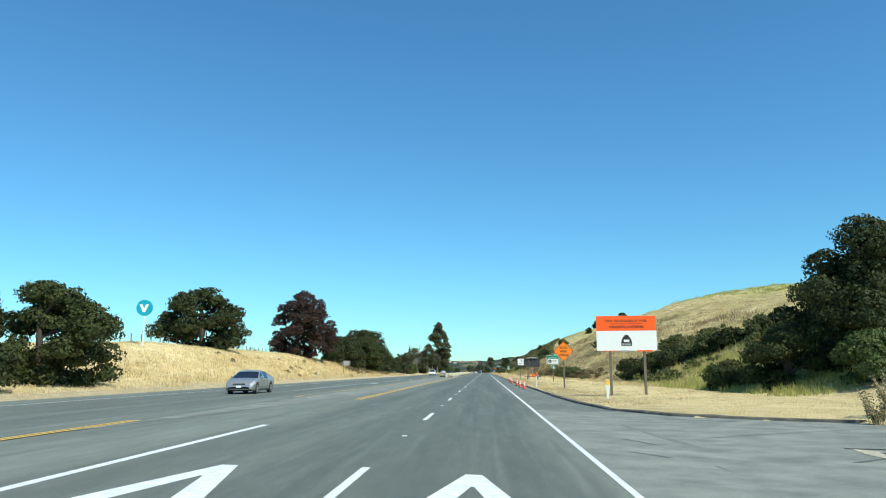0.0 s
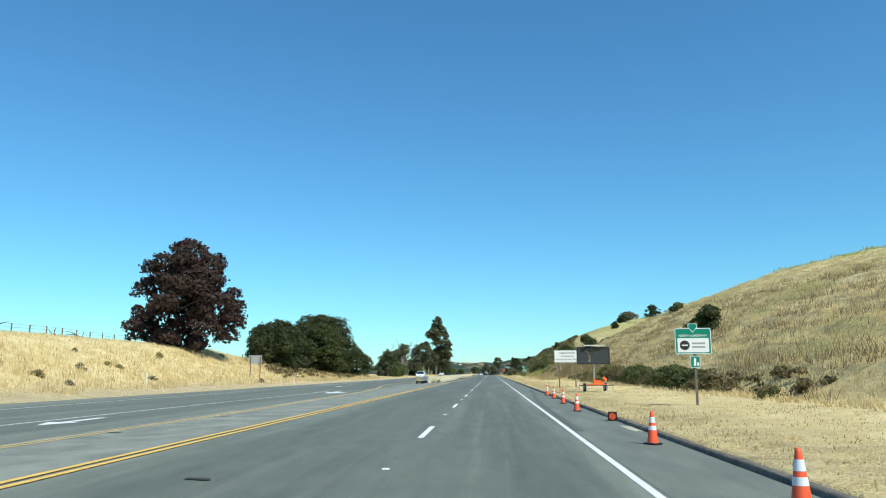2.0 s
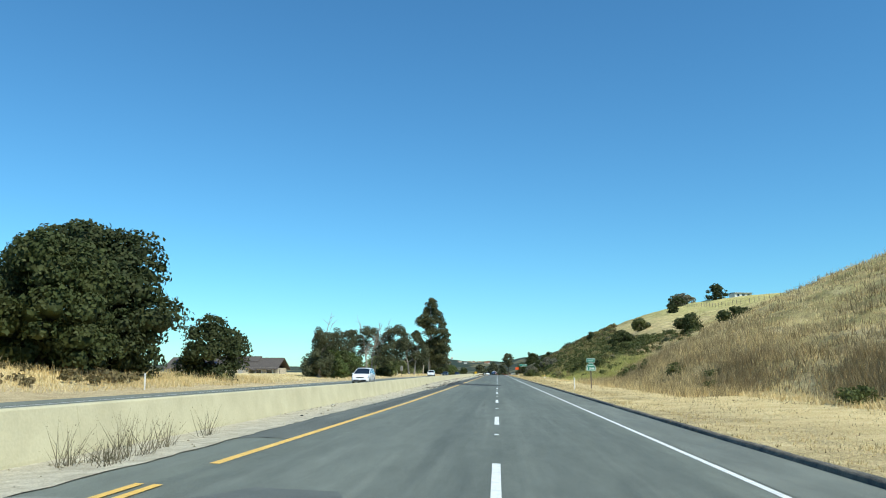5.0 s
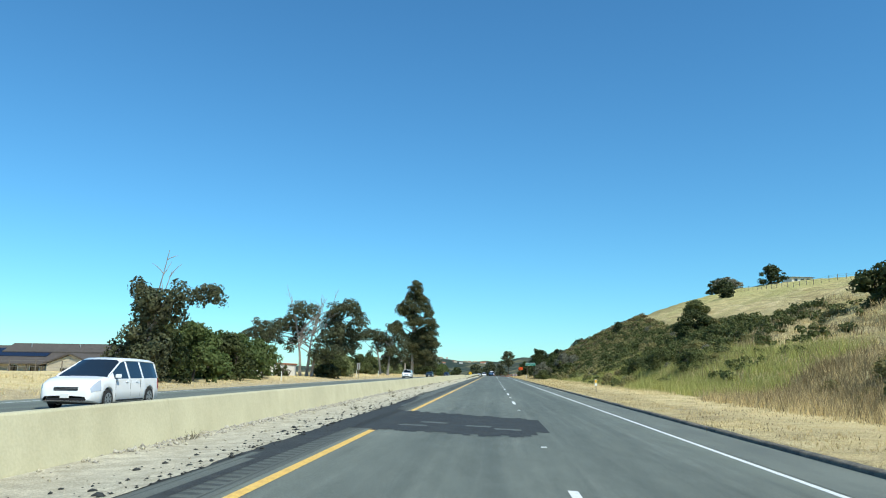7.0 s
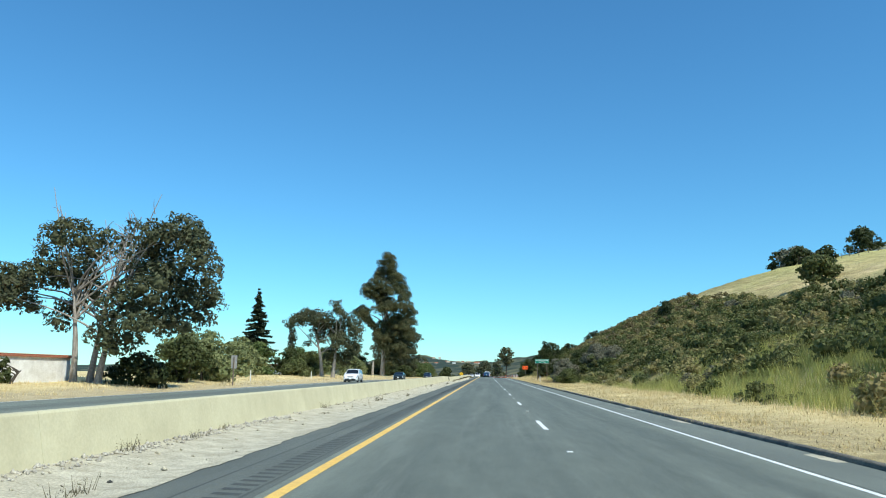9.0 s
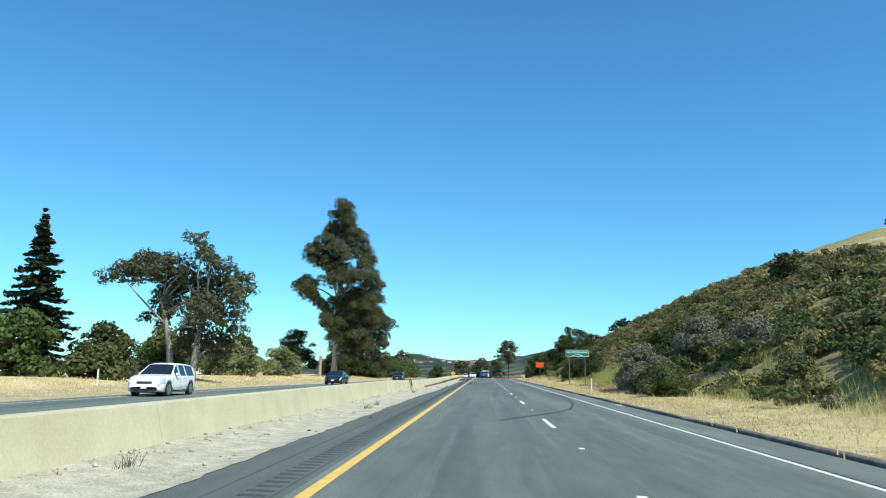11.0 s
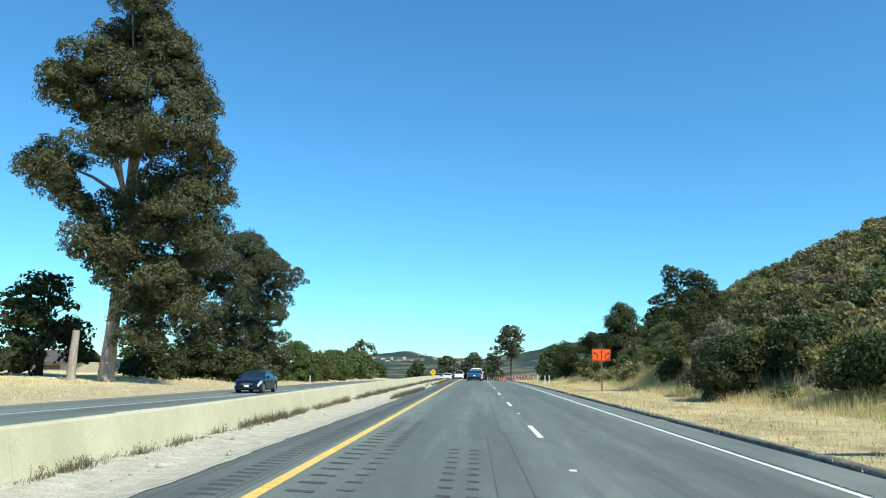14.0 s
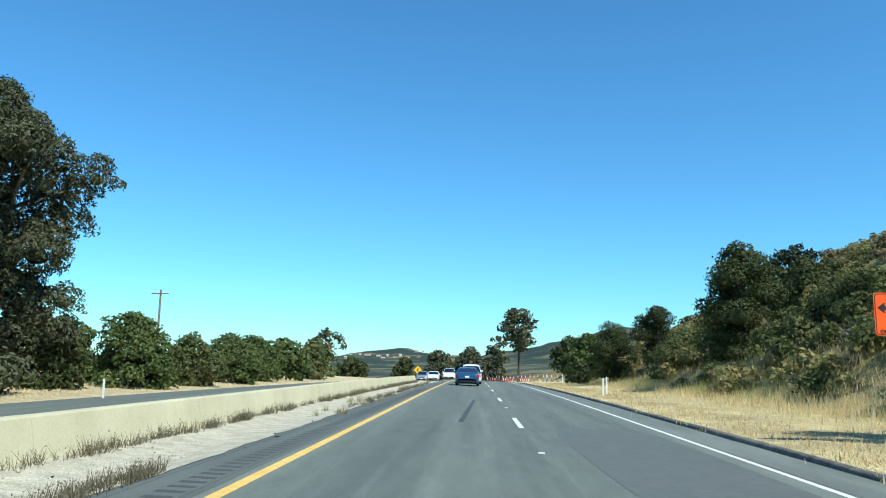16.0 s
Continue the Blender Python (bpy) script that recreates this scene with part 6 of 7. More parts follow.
for i, (x, y, h, w, lv, lb) in enumerate((
        (28.6, 60, 4.6, 3.6, "oak", "dark live oak on the hillside"), (33.0, 62, 5.8, 4.4, "oak2", "tall live oak high on the hillside"), (31.0, 48, 7.4, 4.4, "oak", "dark live oak over the side road"), (38, 56, 8.4, 5.5, "oak", "tall dark oak above the side road"),
        (22.8, 41, 8.4, 4.2, "oak", "tall dense live oak beside the side road"), (25.0, 47, 6.0, 3.6, "oak2", "dense live oak on the slope by the side road"), (18.4, 42, 4.0, 2.8, "oak2", "low dark live oak at the foot of the slope"), (20.6, 36.5, 2.6, 2.2, "green", "light green bush before the dark oaks"), (17.2, 48, 2.0, 1.8, "oak2", "dark bush below the oaks"), (28.0, 53, 5.4, 3.4, "oak2", "dense live oak among other oaks"),
        (17.3, 80, 2.4, 2.0, "oak", "dark bush at the toe of the slope"), (18.8, 76.5, 2.1, 2.2, "oak2", "dark bush in a line up the slope"), (20.4, 73.5, 2.0, 2.2, "oak", "dark bush in a line up the slope"), (22.2, 71, 2.0, 2.2, "oak2", "dark bush in a line up the slope"), (24.4, 69, 2.0, 2.2, "oak", "dark bush in a line up the slope"), (26.6, 68.5, 2.1, 2.2, "oak2", "dark bush in a line up the slope"), (29.0, 69.5, 2.2, 2.4, "oak", "dark bush high up the slope"),
        (22.0, 80, 2.4, 2.0, "scrub_dark", "dark bush on the slope"),
        (24.3, 143.5, 3.2, 1.9, "oak2", "lone round bush on the dry slope"), (32.2, 420.7, 4.0, 1.9, "oak", "lone dark bush on the skyline of the slope"),
        (15.6, 501, 8.1, 2.7, "oak2", "tall leafy tree at the foot of the hill"), (12.0, 526, 6.4, 2.6, "oak2", "leafy tree at the foot of the hill"), (15.2, 521, 6.0, 2.5, "oak", "dark leafy tree behind another by the road"), (36, 540, 4.2, 3.8, "conifer", "dark ragged tree high on the slope"), (10.6, 535, 2.4, 1.5, "oak", "very dark bush past the marker posts"), (21.5, 505, 3.6, 2.8, "oak2", "leafy tree on the slope"), (14.0, 511, 3.0, 2.4, "scrub_dark", "dark bush by the verge"), (12.4, 545, 6, 3.4, "green", "green bush past the hill foot"), (13.5, 468.4, 1.7, 1.2, "oak", "very dark bush above the dry bank"), (19.0, 492, 2.8, 2.2, "scrub_dark", "dark bush high above the verge"), (15.0, 474, 2.6, 2.2, "scrub_dark", "dark bush under an open tree"), (15.2, 462, 2.6, 2.0, "scrub_grey", "pale grey-green bush above the verge"), (11.6, 449.5, 3.2, 2.0, "oak", "big very dark bush close to the road"), (12.9, 455, 3.5, 2.2, "oak", "dark rounded bush above the verge"), (14.4, 449, 3.0, 2.1, "oak2", "leafy dark bush behind darker ones"),
        (10.3, 393.0, 3.9, 2.5, "scrub_grey", "big pale grey-green flowering bush beside the marker post"), (11.4, 401.5, 2.1, 1.7, "scrub_dark", "leafy bush behind a marker post"), (13.6, 399.5, 3.6, 2.3, "oak2", "tall dark bush on the slope foot"), (15.2, 394, 3.6, 2.2, "scrub_grey", "grey-green flowering bush over a dark one"), (15.8, 405, 3.0, 2.2, "oak2", "dark bush on the slope"), (10.4, 387.5, 2.2, 1.9, "oak", "dark bush hanging over the verge"), (9.6, 383.0, 2.2, 1.8, "scrub_dark", "dark bush above pale dry grass"), (16.8, 387, 2.6, 2.0, "scrub_grey", "pale grey-green flowering bush on the slope"), (13.6, 440, 2.2, 1.9, "oak2", "leafy bush on the slope foot"), (24.5, 520, 4.2, 3.2, "oak", "dark tree on the slope"),
        (73, 468, 6.0, 5.0, "oak", "dark tree on the ridge"), (68, 446, 4.6, 3.6, "oak", "dark tree on the ridge"), (74, 462, 5.0, 5.0, "scrub_grey", "grey-green bush on the ridge"), (82.7, 448, 6.6, 5.0, "oak", "dark rounded tree on the ridge"), (58, 410, 3.4, 2.4, "oak", "small dark tree on the ridge"), (30, 278, 3.6, 2.8, "oak2", "big rounded bushy tree on the slope"), (32.5, 262, 2.2, 2.4, "oak2", "rounded bush on the upper dry slope"), (27, 324, 4.4, 3.0, "oak2", "rounded dark bush on the grassy slope"), (25, 306, 2.2, 2.8, "scrub_dark", "dark bush on the grassy slope"), (20, 296.5, 1.8, 2.4, "scrub", "olive-brown bush on the grassy slope"), (16.5, 298, 2.5, 2.2, "scrub_dark", "dark bush above tall green grass"), (15.7, 305.5, 2.0, 2.0, "scrub_dark", "dark bush in tall green grass"), (19, 335, 1.9, 2.8, "scrub_dark", "broad low dark bush on the slope"), (17.4, 287.5, 2.4, 1.9, "scrub_dark", "dark bush where the scrub begins"), (16.8, 162, 2.0, 2.4, "scrub", "broad brown bush at the toe of the dry slope"), (40, 372, 4.0, 3.2, "scrub_dark", "dark bush on the upper slope"),
        (37.5, 209, 1.5, 2.0, "scrub_dark", "low dark bush near the skyline"),
        (15.9, 118.5, 1.5, 1.5, "scrub_dark", "rounded dark bush at the toe of the dry slope"), (16.0, 122.2, 1.7, 1.6, "scrub_dark", "rounded dark bush at the toe of the dry slope"), (16.3, 127.0, 1.9, 1.8, "scrub_dark", "rounded dark bush at the toe of the dry slope"), (16.1, 131.5, 1.4, 1.4, "scrub_brown", "rounded brown bush at the toe of the dry slope"), (16.2, 136.0, 1.6, 1.5, "scrub_dark", "rounded dark bush at the toe of the dry slope"), (16.4, 142.0, 1.9, 1.7, "scrub_dark", "rounded dark bush at the toe of the dry slope"), (16.2, 148.5, 1.5, 1.5, "scrub_brown", "rounded brown bush at the toe of the dry slope"), (16.6, 154.5, 1.8, 1.8, "scrub_brown", "rounded brown bush at the toe of the dry slope"), (15.8, 113.5, 1.3, 1.4, "scrub_brown", "rounded brown bush at the toe of the dry slope"))):
    (bush if "bush" in lb else oak)(x, y, h, w, 200 + i, lv, lb, 0.75 + h * 0.05, (0.2 + 0.012 * h) * (0.72 if y < 100 else 1.0))

for i, (x, y, h, w) in enumerate(((-29.2, 314.6, 1.7, 0.35), (-29.2, 317.8, 1.6, 0.4))):
    bush(x, y, h, w, 400 + i, "oak2", "thin twiggy bush against the whitewashed wall", 0.3, 0.1)

# scrub on the slope: a handful of bush shapes, set out by chance, thick past the dry grass
bush_meshes = {}
for lv in ("scrub", "scrub_dark", "scrub_grey"):
    for s in range(3):
        nr = np.random.RandomState(300 + s)
        bl = crown_blobs([(0.0, 1.0, 1.0), (0.35, 1.1, 1.1), (0.7, 0.8, 0.8), (1.0, 0.3, 0.3)], 1.15, 11, 0.42, nr)
        v, f = crown_arrays(bl, 0.085, 0.3, nr, 0.8, core=0.6)
        tubes = [limb((0, 0, -0.3), b[:3], 0.04, 0.012, nr, 0.1, 4) for b in bl[:6]]
        tv, tf = join(tubes)
        tf = np.concatenate([tf[:, [0, 1, 2]], tf[:, [0, 2, 3]]])
        v, f = join([(v, f), (tv, tf)])
        bush_meshes[lv, s] = mesh_of("shrub", v, f, M[lv])
pr = random.Random(9)
placed = []


def scrub_top(y):
    """How far up the slope from the kerb the scrub reaches before the open grass."""
    return float(np.interp(y, [300, 345, 370, 400, 440, 470], [26, 27.5, 29.5, 32.5, 39, 46]))


def shrub(x, y, s, lv, label):
    ob = new("shrub", bush_meshes[lv, pr.randrange(3)])
    ob.matrix_world = pose(x, y, gz(x, y) - 0.05 * s, pr.uniform(-6, 6), pr.uniform(-6, 6), pr.uniform(0, 360)) @ Matrix.Diagonal((s, s, s * pr.uniform(0.75, 1.15), 1))
    tagged(ob, label, "shrub", "shrubs on the hillside")
    placed.append((x, y, s))


for i in range(240):
    y = 276 + 254 * pr.random() ** 0.85
    u = pr.random() ** 1.25
    x = float(curb_x(y)) + 6.8 + min(34, scrub_top(y) - 6.8) * u
    s = pr.uniform(0.55, 1.3)
    lv = pr.choice(("scrub", "scrub", "scrub_dark", "scrub_dark", "scrub_grey"))
    shrub(x, y, s, lv, {"scrub": "olive-brown scrub bush on the hillside", "scrub_dark": "dark green scrub bush on the hillside", "scrub_grey": "pale grey-green scrub bush on the hillside"}[lv])
for i in range(22):
    y = 96 + 165 * pr.random()
    x = float(curb_x(y)) + 8.6 + pr.choice((0.6, 1.2, 2.0)) * pr.random() * 1.6
    shrub(x, y, pr.uniform(0.6, 1.25), pr.choice(("scrub_dark", "scrub", "scrub_dark")), "dark scrub bush at the toe of the dry slope")
for i in range(26):
    y = 84 + 145 * pr.random()
    x = float(left_edge(y)) - 3.5 - 9 * pr.random()
    shrub(x, y, pr.uniform(0.35, 0.7), pr.choice(("scrub_grey", "scrub")), "low dry scrub bush on the grassy bank")


def stuff_bushes(name, n, where, smin, smax, mat, label, seed, leaf=0.12):
    """Scrub too thick to count: many small clumps in one mesh."""
    nr = np.random.RandomState(seed)
    parts = []
    for i in range(n):
        x, y = where(nr)
        s = nr.uniform(smin, smax)
        z = gz(x, y)
        bl = np.array([(x + nr.normal() * s * 0.45, y + nr.normal() * s * 0.45, z + s * nr.uniform(0.15, 0.6), s * nr.uniform(0.35, 0.6)) for _ in range(4)])
        parts.append(crown_arrays(bl, leaf + 0.03 * s, 0.24, nr, 0.75, core=0.55))
    v, f = join(parts)
    tagged(shape(name, v, f, M[mat]), label, "scrub", kind="stuff")


def slope(y0, y1, u0, u1):
    def f(nr):
        y = nr.uniform(y0, y1)
        return float(curb_x(y)) + u0 + (min(u1, scrub_top(y)) - u0) * nr.uniform(), y
    return f


stuff_bushes("hillside_scrub", 150, slope(268, 325, 11, 30), 0.4, 1.0, "scrub_dark", "patches of scrub in the tall green grass", 34)
stuff_bushes("hillside_scrub", 100, slope(100, 176, 9.8, 12.6), 0.3, 0.8, "scrub_brown", "brown brush along the toe of the dry slope", 35)
stuff_bushes("hillside_scrub", 620, slope(322, 545, 8, 42), 0.5, 1.4, "scrub", "olive-brown scrub covering the hillside", 31)
stuff_bushes("hillside_scrub", 450, slope(400, 545, 11, 44), 0.5, 1.4, "scrub_brown", "brown scrub high on the hillside", 36)
stuff_bushes("hillside_scrub", 560, slope(292, 440, 10, 36), 0.5, 1.5, "scrub_dark", "thick dark scrub covering the hillside", 32)
stuff_bushes("hillside_scrub", 130, slope(455, 525, 9.5, 17), 0.7, 1.7, "scrub_dark", "dense tall dark scrub at the foot of the hill", 38, 0.075)
stuff_bushes("hillside_scrub", 200, slope(440, 560, 8.6, 30), 0.5, 1.5, "scrub_dark", "dark scrub above the verge", 37, 0.08)
stuff_bushes("hillside_scrub", 90, slope(366, 404, 6.6, 15), 0.5, 1.3, "scrub_dark", "dark scrub low on the slope beside the flowering bush", 40, 0.07)
stuff_bushes("hillside_scrub", 110, slope(64, 90, 11, 28), 0.5, 1.1, "scrub_dark", "dark scrub below the oaks on the slope", 33)

stuff_bushes("bank_brush", 80, lambda nr: (lambda y: (float(left_edge(y)) - nr.uniform(4.5, 9.5), y))(nr.uniform(162, 212)), 0.35, 0.9, "scrub_brown", "brown dead brush on the bank below the oaks", 39)

# ---------- grass ----------


def grass(name, n, where, hmin, hmax, mat, label, seed, width=0.035, spread_r=0.16, blades=9):
    """Tufts of dry blades in one mesh."""
    nr = np.random.RandomState(seed)
    px, py = where(nr, n)
    pz = land(px, py) - 0.02
    k = n * blades
    bx = np.repeat(px, blades) + nr.normal(scale=spread_r, size=k)
    by = np.repeat(py, blades) + nr.normal(scale=spread_r, size=k)
    bz = np.repeat(pz, blades)
    h = np.repeat(nr.uniform(hmin, hmax, n), blades) * nr.uniform(0.55, 1.15, k)
    a = nr.uniform(0, 2 * np.pi, k)
    lean = h * nr.uniform(0.1, 0.6, k)
    la = nr.uniform(0, 2 * np.pi, k)
    w = width * nr.uniform(0.6, 1.4, k)
    p0 = np.stack([bx - np.cos(a) * w, by - np.sin(a) * w, bz], 1)
    p1 = np.stack([bx + np.cos(a) * w, by + np.sin(a) * w, bz], 1)
    p2 = np.stack([bx + np.cos(la) * lean, by + np.sin(la) * lean, bz + h], 1)
    v = np.stack([p0, p1, p2], 1).reshape(-1, 3)
    f = np.arange(3 * k).reshape(-1, 3)
    tagged(shape(name, v, f, M[mat]), label, "grass", kind="stuff")


def right_band(y0, y1, u0, u1, bias=1.0):
    def f(nr, n):
        y = nr.uniform(y0, y1, n)
        return curb_x(y) + u0 + (u1 - u0) * nr.uniform(0, 1, n) ** bias, y
    return f


def left_band(y0, y1, u0, u1, bias=1.0):
    def f(nr, n):
        y = nr.uniform(y0, y1, n)
        return left_edge(y) - u0 - (u1 - u0) * nr.uniform(0, 1, n) ** bias, y
    return f


def in_clumps(band, k, level):
    """Keeps only the places of a band where a slow wave runs high, so that tufts stand in clumps."""
    def f(nr, n):
        xs, ys = band(nr, n * 6)
        keep = np.argsort(-(wobble(xs * 1.4, ys * 0.6, k) + level * nr.normal(size=len(xs))))[:n]
        return xs[keep], ys[keep]
    return f


grass("slope_grass", 5600, in_clumps(right_band(84, 300, 9.8, 30, 1.3), 0.33, 0.6), 0.3, 0.8, "straw_brown", "brown dead weeds standing in clumps on the dry slope", 21, 0.028, 0.3, 8)
grass("slope_grass", 2600, in_clumps(right_band(150, 262, 8.8, 13.5), 0.4, 0.3), 0.5, 1.1, "straw_brown", "tall brown grass along the toe of the slope", 22, 0.016, 0.26, 9)
grass("slope_grass", 3200, in_clumps(right_band(60, 210, 44, 75), 0.3, 0.4), 0.25, 0.6, "straw_green", "greenish grass along the top of the hill", 23, 0.05, 0.35, 8)
grass("slope_grass", 2600, right_band(203, 262, 5.6, 15), 0.4, 1.0, "straw_brown", "tall brown grass on the bank behind the route marker", 26, 0.014, 0.3, 9)
grass("slope_grass", 2600, right_band(203, 262, 5.2, 14), 0.3, 0.8, "straw_dull", "tall dry grass on the bank behind the route marker", 27, 0.014, 0.3, 9)
grass("verge_grass", 2200, in_clumps(right_band(36, 300, 0.5, 9.0), 0.37, 0.9), 0.03, 0.11, "straw_brown", "brown dead weeds in patches on the verge", 24, 0.016, 0.5, 9)
grass("verge_grass", 3000, in_clumps(right_band(300, 540, 0.4, 6.5), 0.37, 0.9), 0.06, 0.24, "straw_dull", "ragged dry grass on the verge", 25, 0.016, 0.4, 9)
grass("verge_grass", 12000, right_band(26, 540, 1.2, 9.5), 0.03, 0.10, "straw", "short dry golden grass on the verge", 1, 0.014)
grass("verge_grass", 3500, right_band(32, 540, 0.4, 2.6), 0.04, 0.14, "straw_dull", "dull dry weeds beside the dike", 2, 0.02)
grass("slope_grass", 13000, right_band(60, 300, 8.6, 38, 1.25), 0.12, 0.36, "straw_dull", "dull dry grass on the slope", 3, 0.035, 0.3, 8)
grass("slope_grass", 5000, right_band(60, 300, 8.2, 24), 0.15, 0.4, "straw", "pale dry grass at the toe of the slope", 4, 0.03, 0.25, 8)
grass("slope_grass", 4200, in_clumps(right_band(280, 540, 6.2, 13, 1.2), 0.5, 0.7), 0.3, 0.95, "straw_green", "tall greenish grass among the scrub", 5, 0.014, 0.25, 9)
grass("slope_grass", 2600, right_band(36, 72, 9.6, 22), 0.25, 0.6, "straw_green", "greenish grass on the slope below the bushes", 17, 0.028, 0.28, 9)
grass("slope_grass", 7000, right_band(262, 345, 7.0, 16, 1.1), 0.45, 1.1, "straw_green", "tall green grass on the lower slope", 16, 0.016, 0.28, 9)
grass("slope_grass", 2600, right_band(436, 530, 5.2, 12.5), 0.3, 0.8, "straw_dull", "dry grass on the bank below the scrub", 28, 0.012, 0.28, 9)
grass("slope_grass", 2000, in_clumps(right_band(410, 434, 5.8, 9.6), 0.9, 0.5), 0.35, 1.1, "straw_green", "clump of tall green grass below the scrub", 15, 0.011, 0.2, 9)
grass("verge_grass", 1100, in_clumps(right_band(384, 424, 2.6, 6.4), 0.6, 0.4), 0.08, 0.34, "straw_brown", "dull weeds on the verge below the tall green grass", 29, 0.012, 0.25, 9)
grass("slope_grass", 2600, right_band(270, 540, 5.0, 9), 0.15, 0.45, "straw", "pale dry grass below the scrub", 6, 0.014, 0.25, 8)
grass("bank_grass", 14000, left_band(36, 250, 3.0, 24), 0.10, 0.30, "straw", "dry golden grass on the bank", 7, 0.035, 0.28, 7)
grass("bank_grass", 6000, left_band(230, 540, 1.2, 13), 0.08, 0.25, "straw", "short dry grass along the far verge", 8, 0.03, 0.25, 7)
grass("bank_grass", 2200, left_band(60, 240, 2.5, 12), 0.3, 0.8, "straw_dull", "dull dry weeds on the bank", 9, 0.03, 0.3, 8)


def weeds(name, n, y0, y1, off0, off1, hmin, hmax, seed, mat="weed"):
    nr = np.random.RandomState(seed)
    vs = []
    for i in range(n):
        y = nr.uniform(y0, y1)
        x = float(barrier_x(y)) + nr.uniform(off0, off1)
        z, h = float(gravel_z(x, y)) - 0.02, nr.uniform(hmin, hmax)
        m = 34
        base = np.stack([x + nr.normal(scale=0.05, size=m), y + nr.normal(scale=0.22, size=m), np.full(m, z)], 1)
        tip = base + np.stack([nr.normal(scale=0.22, size=m) * h, nr.normal(scale=0.45, size=m) * h, h * nr.uniform(0.35, 1.0, m)], 1)
        side = nr.normal(size=(m, 3)) * [1, 1, 0.1]
        side *= 0.007 / np.linalg.norm(side, axis=1)[:, None]
        vs.append((np.stack([base - side, base + side, tip], 1).reshape(-1, 3), np.arange(3 * m).reshape(-1, 3)))
        q = nr.uniform(0.25, 1.0, (m, 1))
        vs.append(leaf_cards(base + (tip - base) * q + nr.normal(scale=0.02, size=(m, 3)), nr.normal(size=(m, 3)) / 1.7, 0.016, nr, 0.4))
    v, f = join(vs)
    tagged(shape(name, v, f, M[mat]), "dry weeds growing in the gravel along the barrier foot", "weeds", kind="stuff")


weeds("barrier_weeds", 90, 402, 432, 0.30, 0.5, 0.08, 0.26, 1)
weeds("barrier_weeds", 420, 428, 525, 0.29, 0.55, 0.12, 0.36, 6)
weeds("barrier_weeds", 130, 446, 462, 1.7, 2.25, 0.12, 0.34, 2)
weeds("barrier_weeds", 80, 478, 520, 1.6, 2.2, 0.12, 0.34, 7)
weeds("barrier_weeds", 26, 215, 405, 0.32, 1.8, 0.06, 0.34, 3)
weeds("barrier_weeds", 30, 470, 560, 1.0, 2.6, 0.2, 0.5, 4, "scrub")
weeds("barrier_weeds", 16, 160, 175, 0.4, 1.6, 0.2, 0.8, 5)

# stones and clods in the gravel strip
nr = np.random.RandomState(5)
sv, sf, k = [], [], 0
octa = np.array([(1, 0, 0), (-1, 0, 0), (0, 1, 0), (0, -1, 0), (0, 0, 1), (0, 0, -0.6)], float)
of = np.array([(0, 2, 4), (2, 1, 4), (1, 3, 4), (3, 0, 4), (2, 0, 5), (1, 2, 5), (3, 1, 5), (0, 3, 5)])
for i in range(1500):
    y = nr.uniform(165, 470)
    x = float(barrier_x(y)) + 0.36 + 1.5 * nr.uniform() ** 2.2
    s = 0.015 + 0.045 * nr.uniform() ** 4
    sv.append(octa * s * nr.uniform(0.6, 1.4, (6, 3)) + [x, y, float(gravel_z(x, y)) + s * 0.3])
    sf.append(of + k)
    k += 6
tagged(shape("gravel_stones", np.concatenate(sv), np.concatenate(sf), M["gravel"]), "loose stones in the gravel strip", "stones", kind="stuff")
sv, sf, k = [], [], 0
for i in range(2600):
    y = nr.uniform(228, 296) if i < 2200 else nr.uniform(180, 420)
    x = float(barrier_x(y)) + 0.27 + 0.42 * nr.uniform() ** 1.6
    s = 0.014 + 0.04 * nr.uniform() ** 2.5
    sv.append(octa * s * nr.uniform(0.6, 1.4, (6, 3)) + [x, y, float(gravel_z(x, y)) + s * 0.25])
    sf.append(of + k)
    k += 6
tagged(shape("rubble", np.concatenate(sv), np.concatenate(sf), M["rubble"]), "grey rubble heaped along the barrier foot", "stones", kind="stuff")
sv, sf, k = [], [], 0
for i in range(900):
    y = nr.uniform(215, 268) if i < 780 else nr.uniform(180, 480)
    x = float(barrier_x(y)) + 1.0 + 1.5 * nr.uniform() ** 0.5
    s = 0.012 + 0.05 * nr.uniform() ** 3
    sv.append(octa * s * nr.uniform(0.5, 1.5, (6, 3)) * [1, 1.5, 0.5] + [x, y, float(gravel_z(x, y)) + 0.003 + s * 0.1])
    sf.append(of + k)
    k += 6
tagged(shape("asphalt_crumbs", np.concatenate(sv), np.concatenate(sf), M["patch"]), "dark crumbs of asphalt scattered on the gravel", "debris", kind="stuff")

# tall dry weeds and a broken edge of dirt at the side road
def weed_clump(x, y, h, seed):
    nr = np.random.RandomState(seed)
    tubes = []
    cs = []
    for i in range(26):
        a, l = nr.uniform(0, 2 * np.pi), h * nr.uniform(0.5, 1.0)
        tip = np.array([math.cos(a) * 0.4 * l, math.sin(a) * 0.4 * l, l])
        tubes.append(limb((nr.normal() * 0.08, nr.normal() * 0.08, -0.05), tip, 0.012, 0.005, nr, 0.06, 5))
        q = nr.uniform(0.35, 1.0, 26)[:, None]
        cs.append(tip * q + nr.normal(scale=0.05, size=(26, 3)))
    e = thing("weed_clump", pose(x, y, gz(x, y)), "tall pale dry weed clump at the edge of the side road", "weeds")
    v, f = join(tubes)
    shape("stems", v, f, M["straw_dull"], e)
    c = np.concatenate(cs)
    v, f = leaf_cards(c, nr.normal(size=c.shape) / 1.7, 0.04, nr, 0.5)
    shape("leaves", v, f, M["scrub_grey"], e)


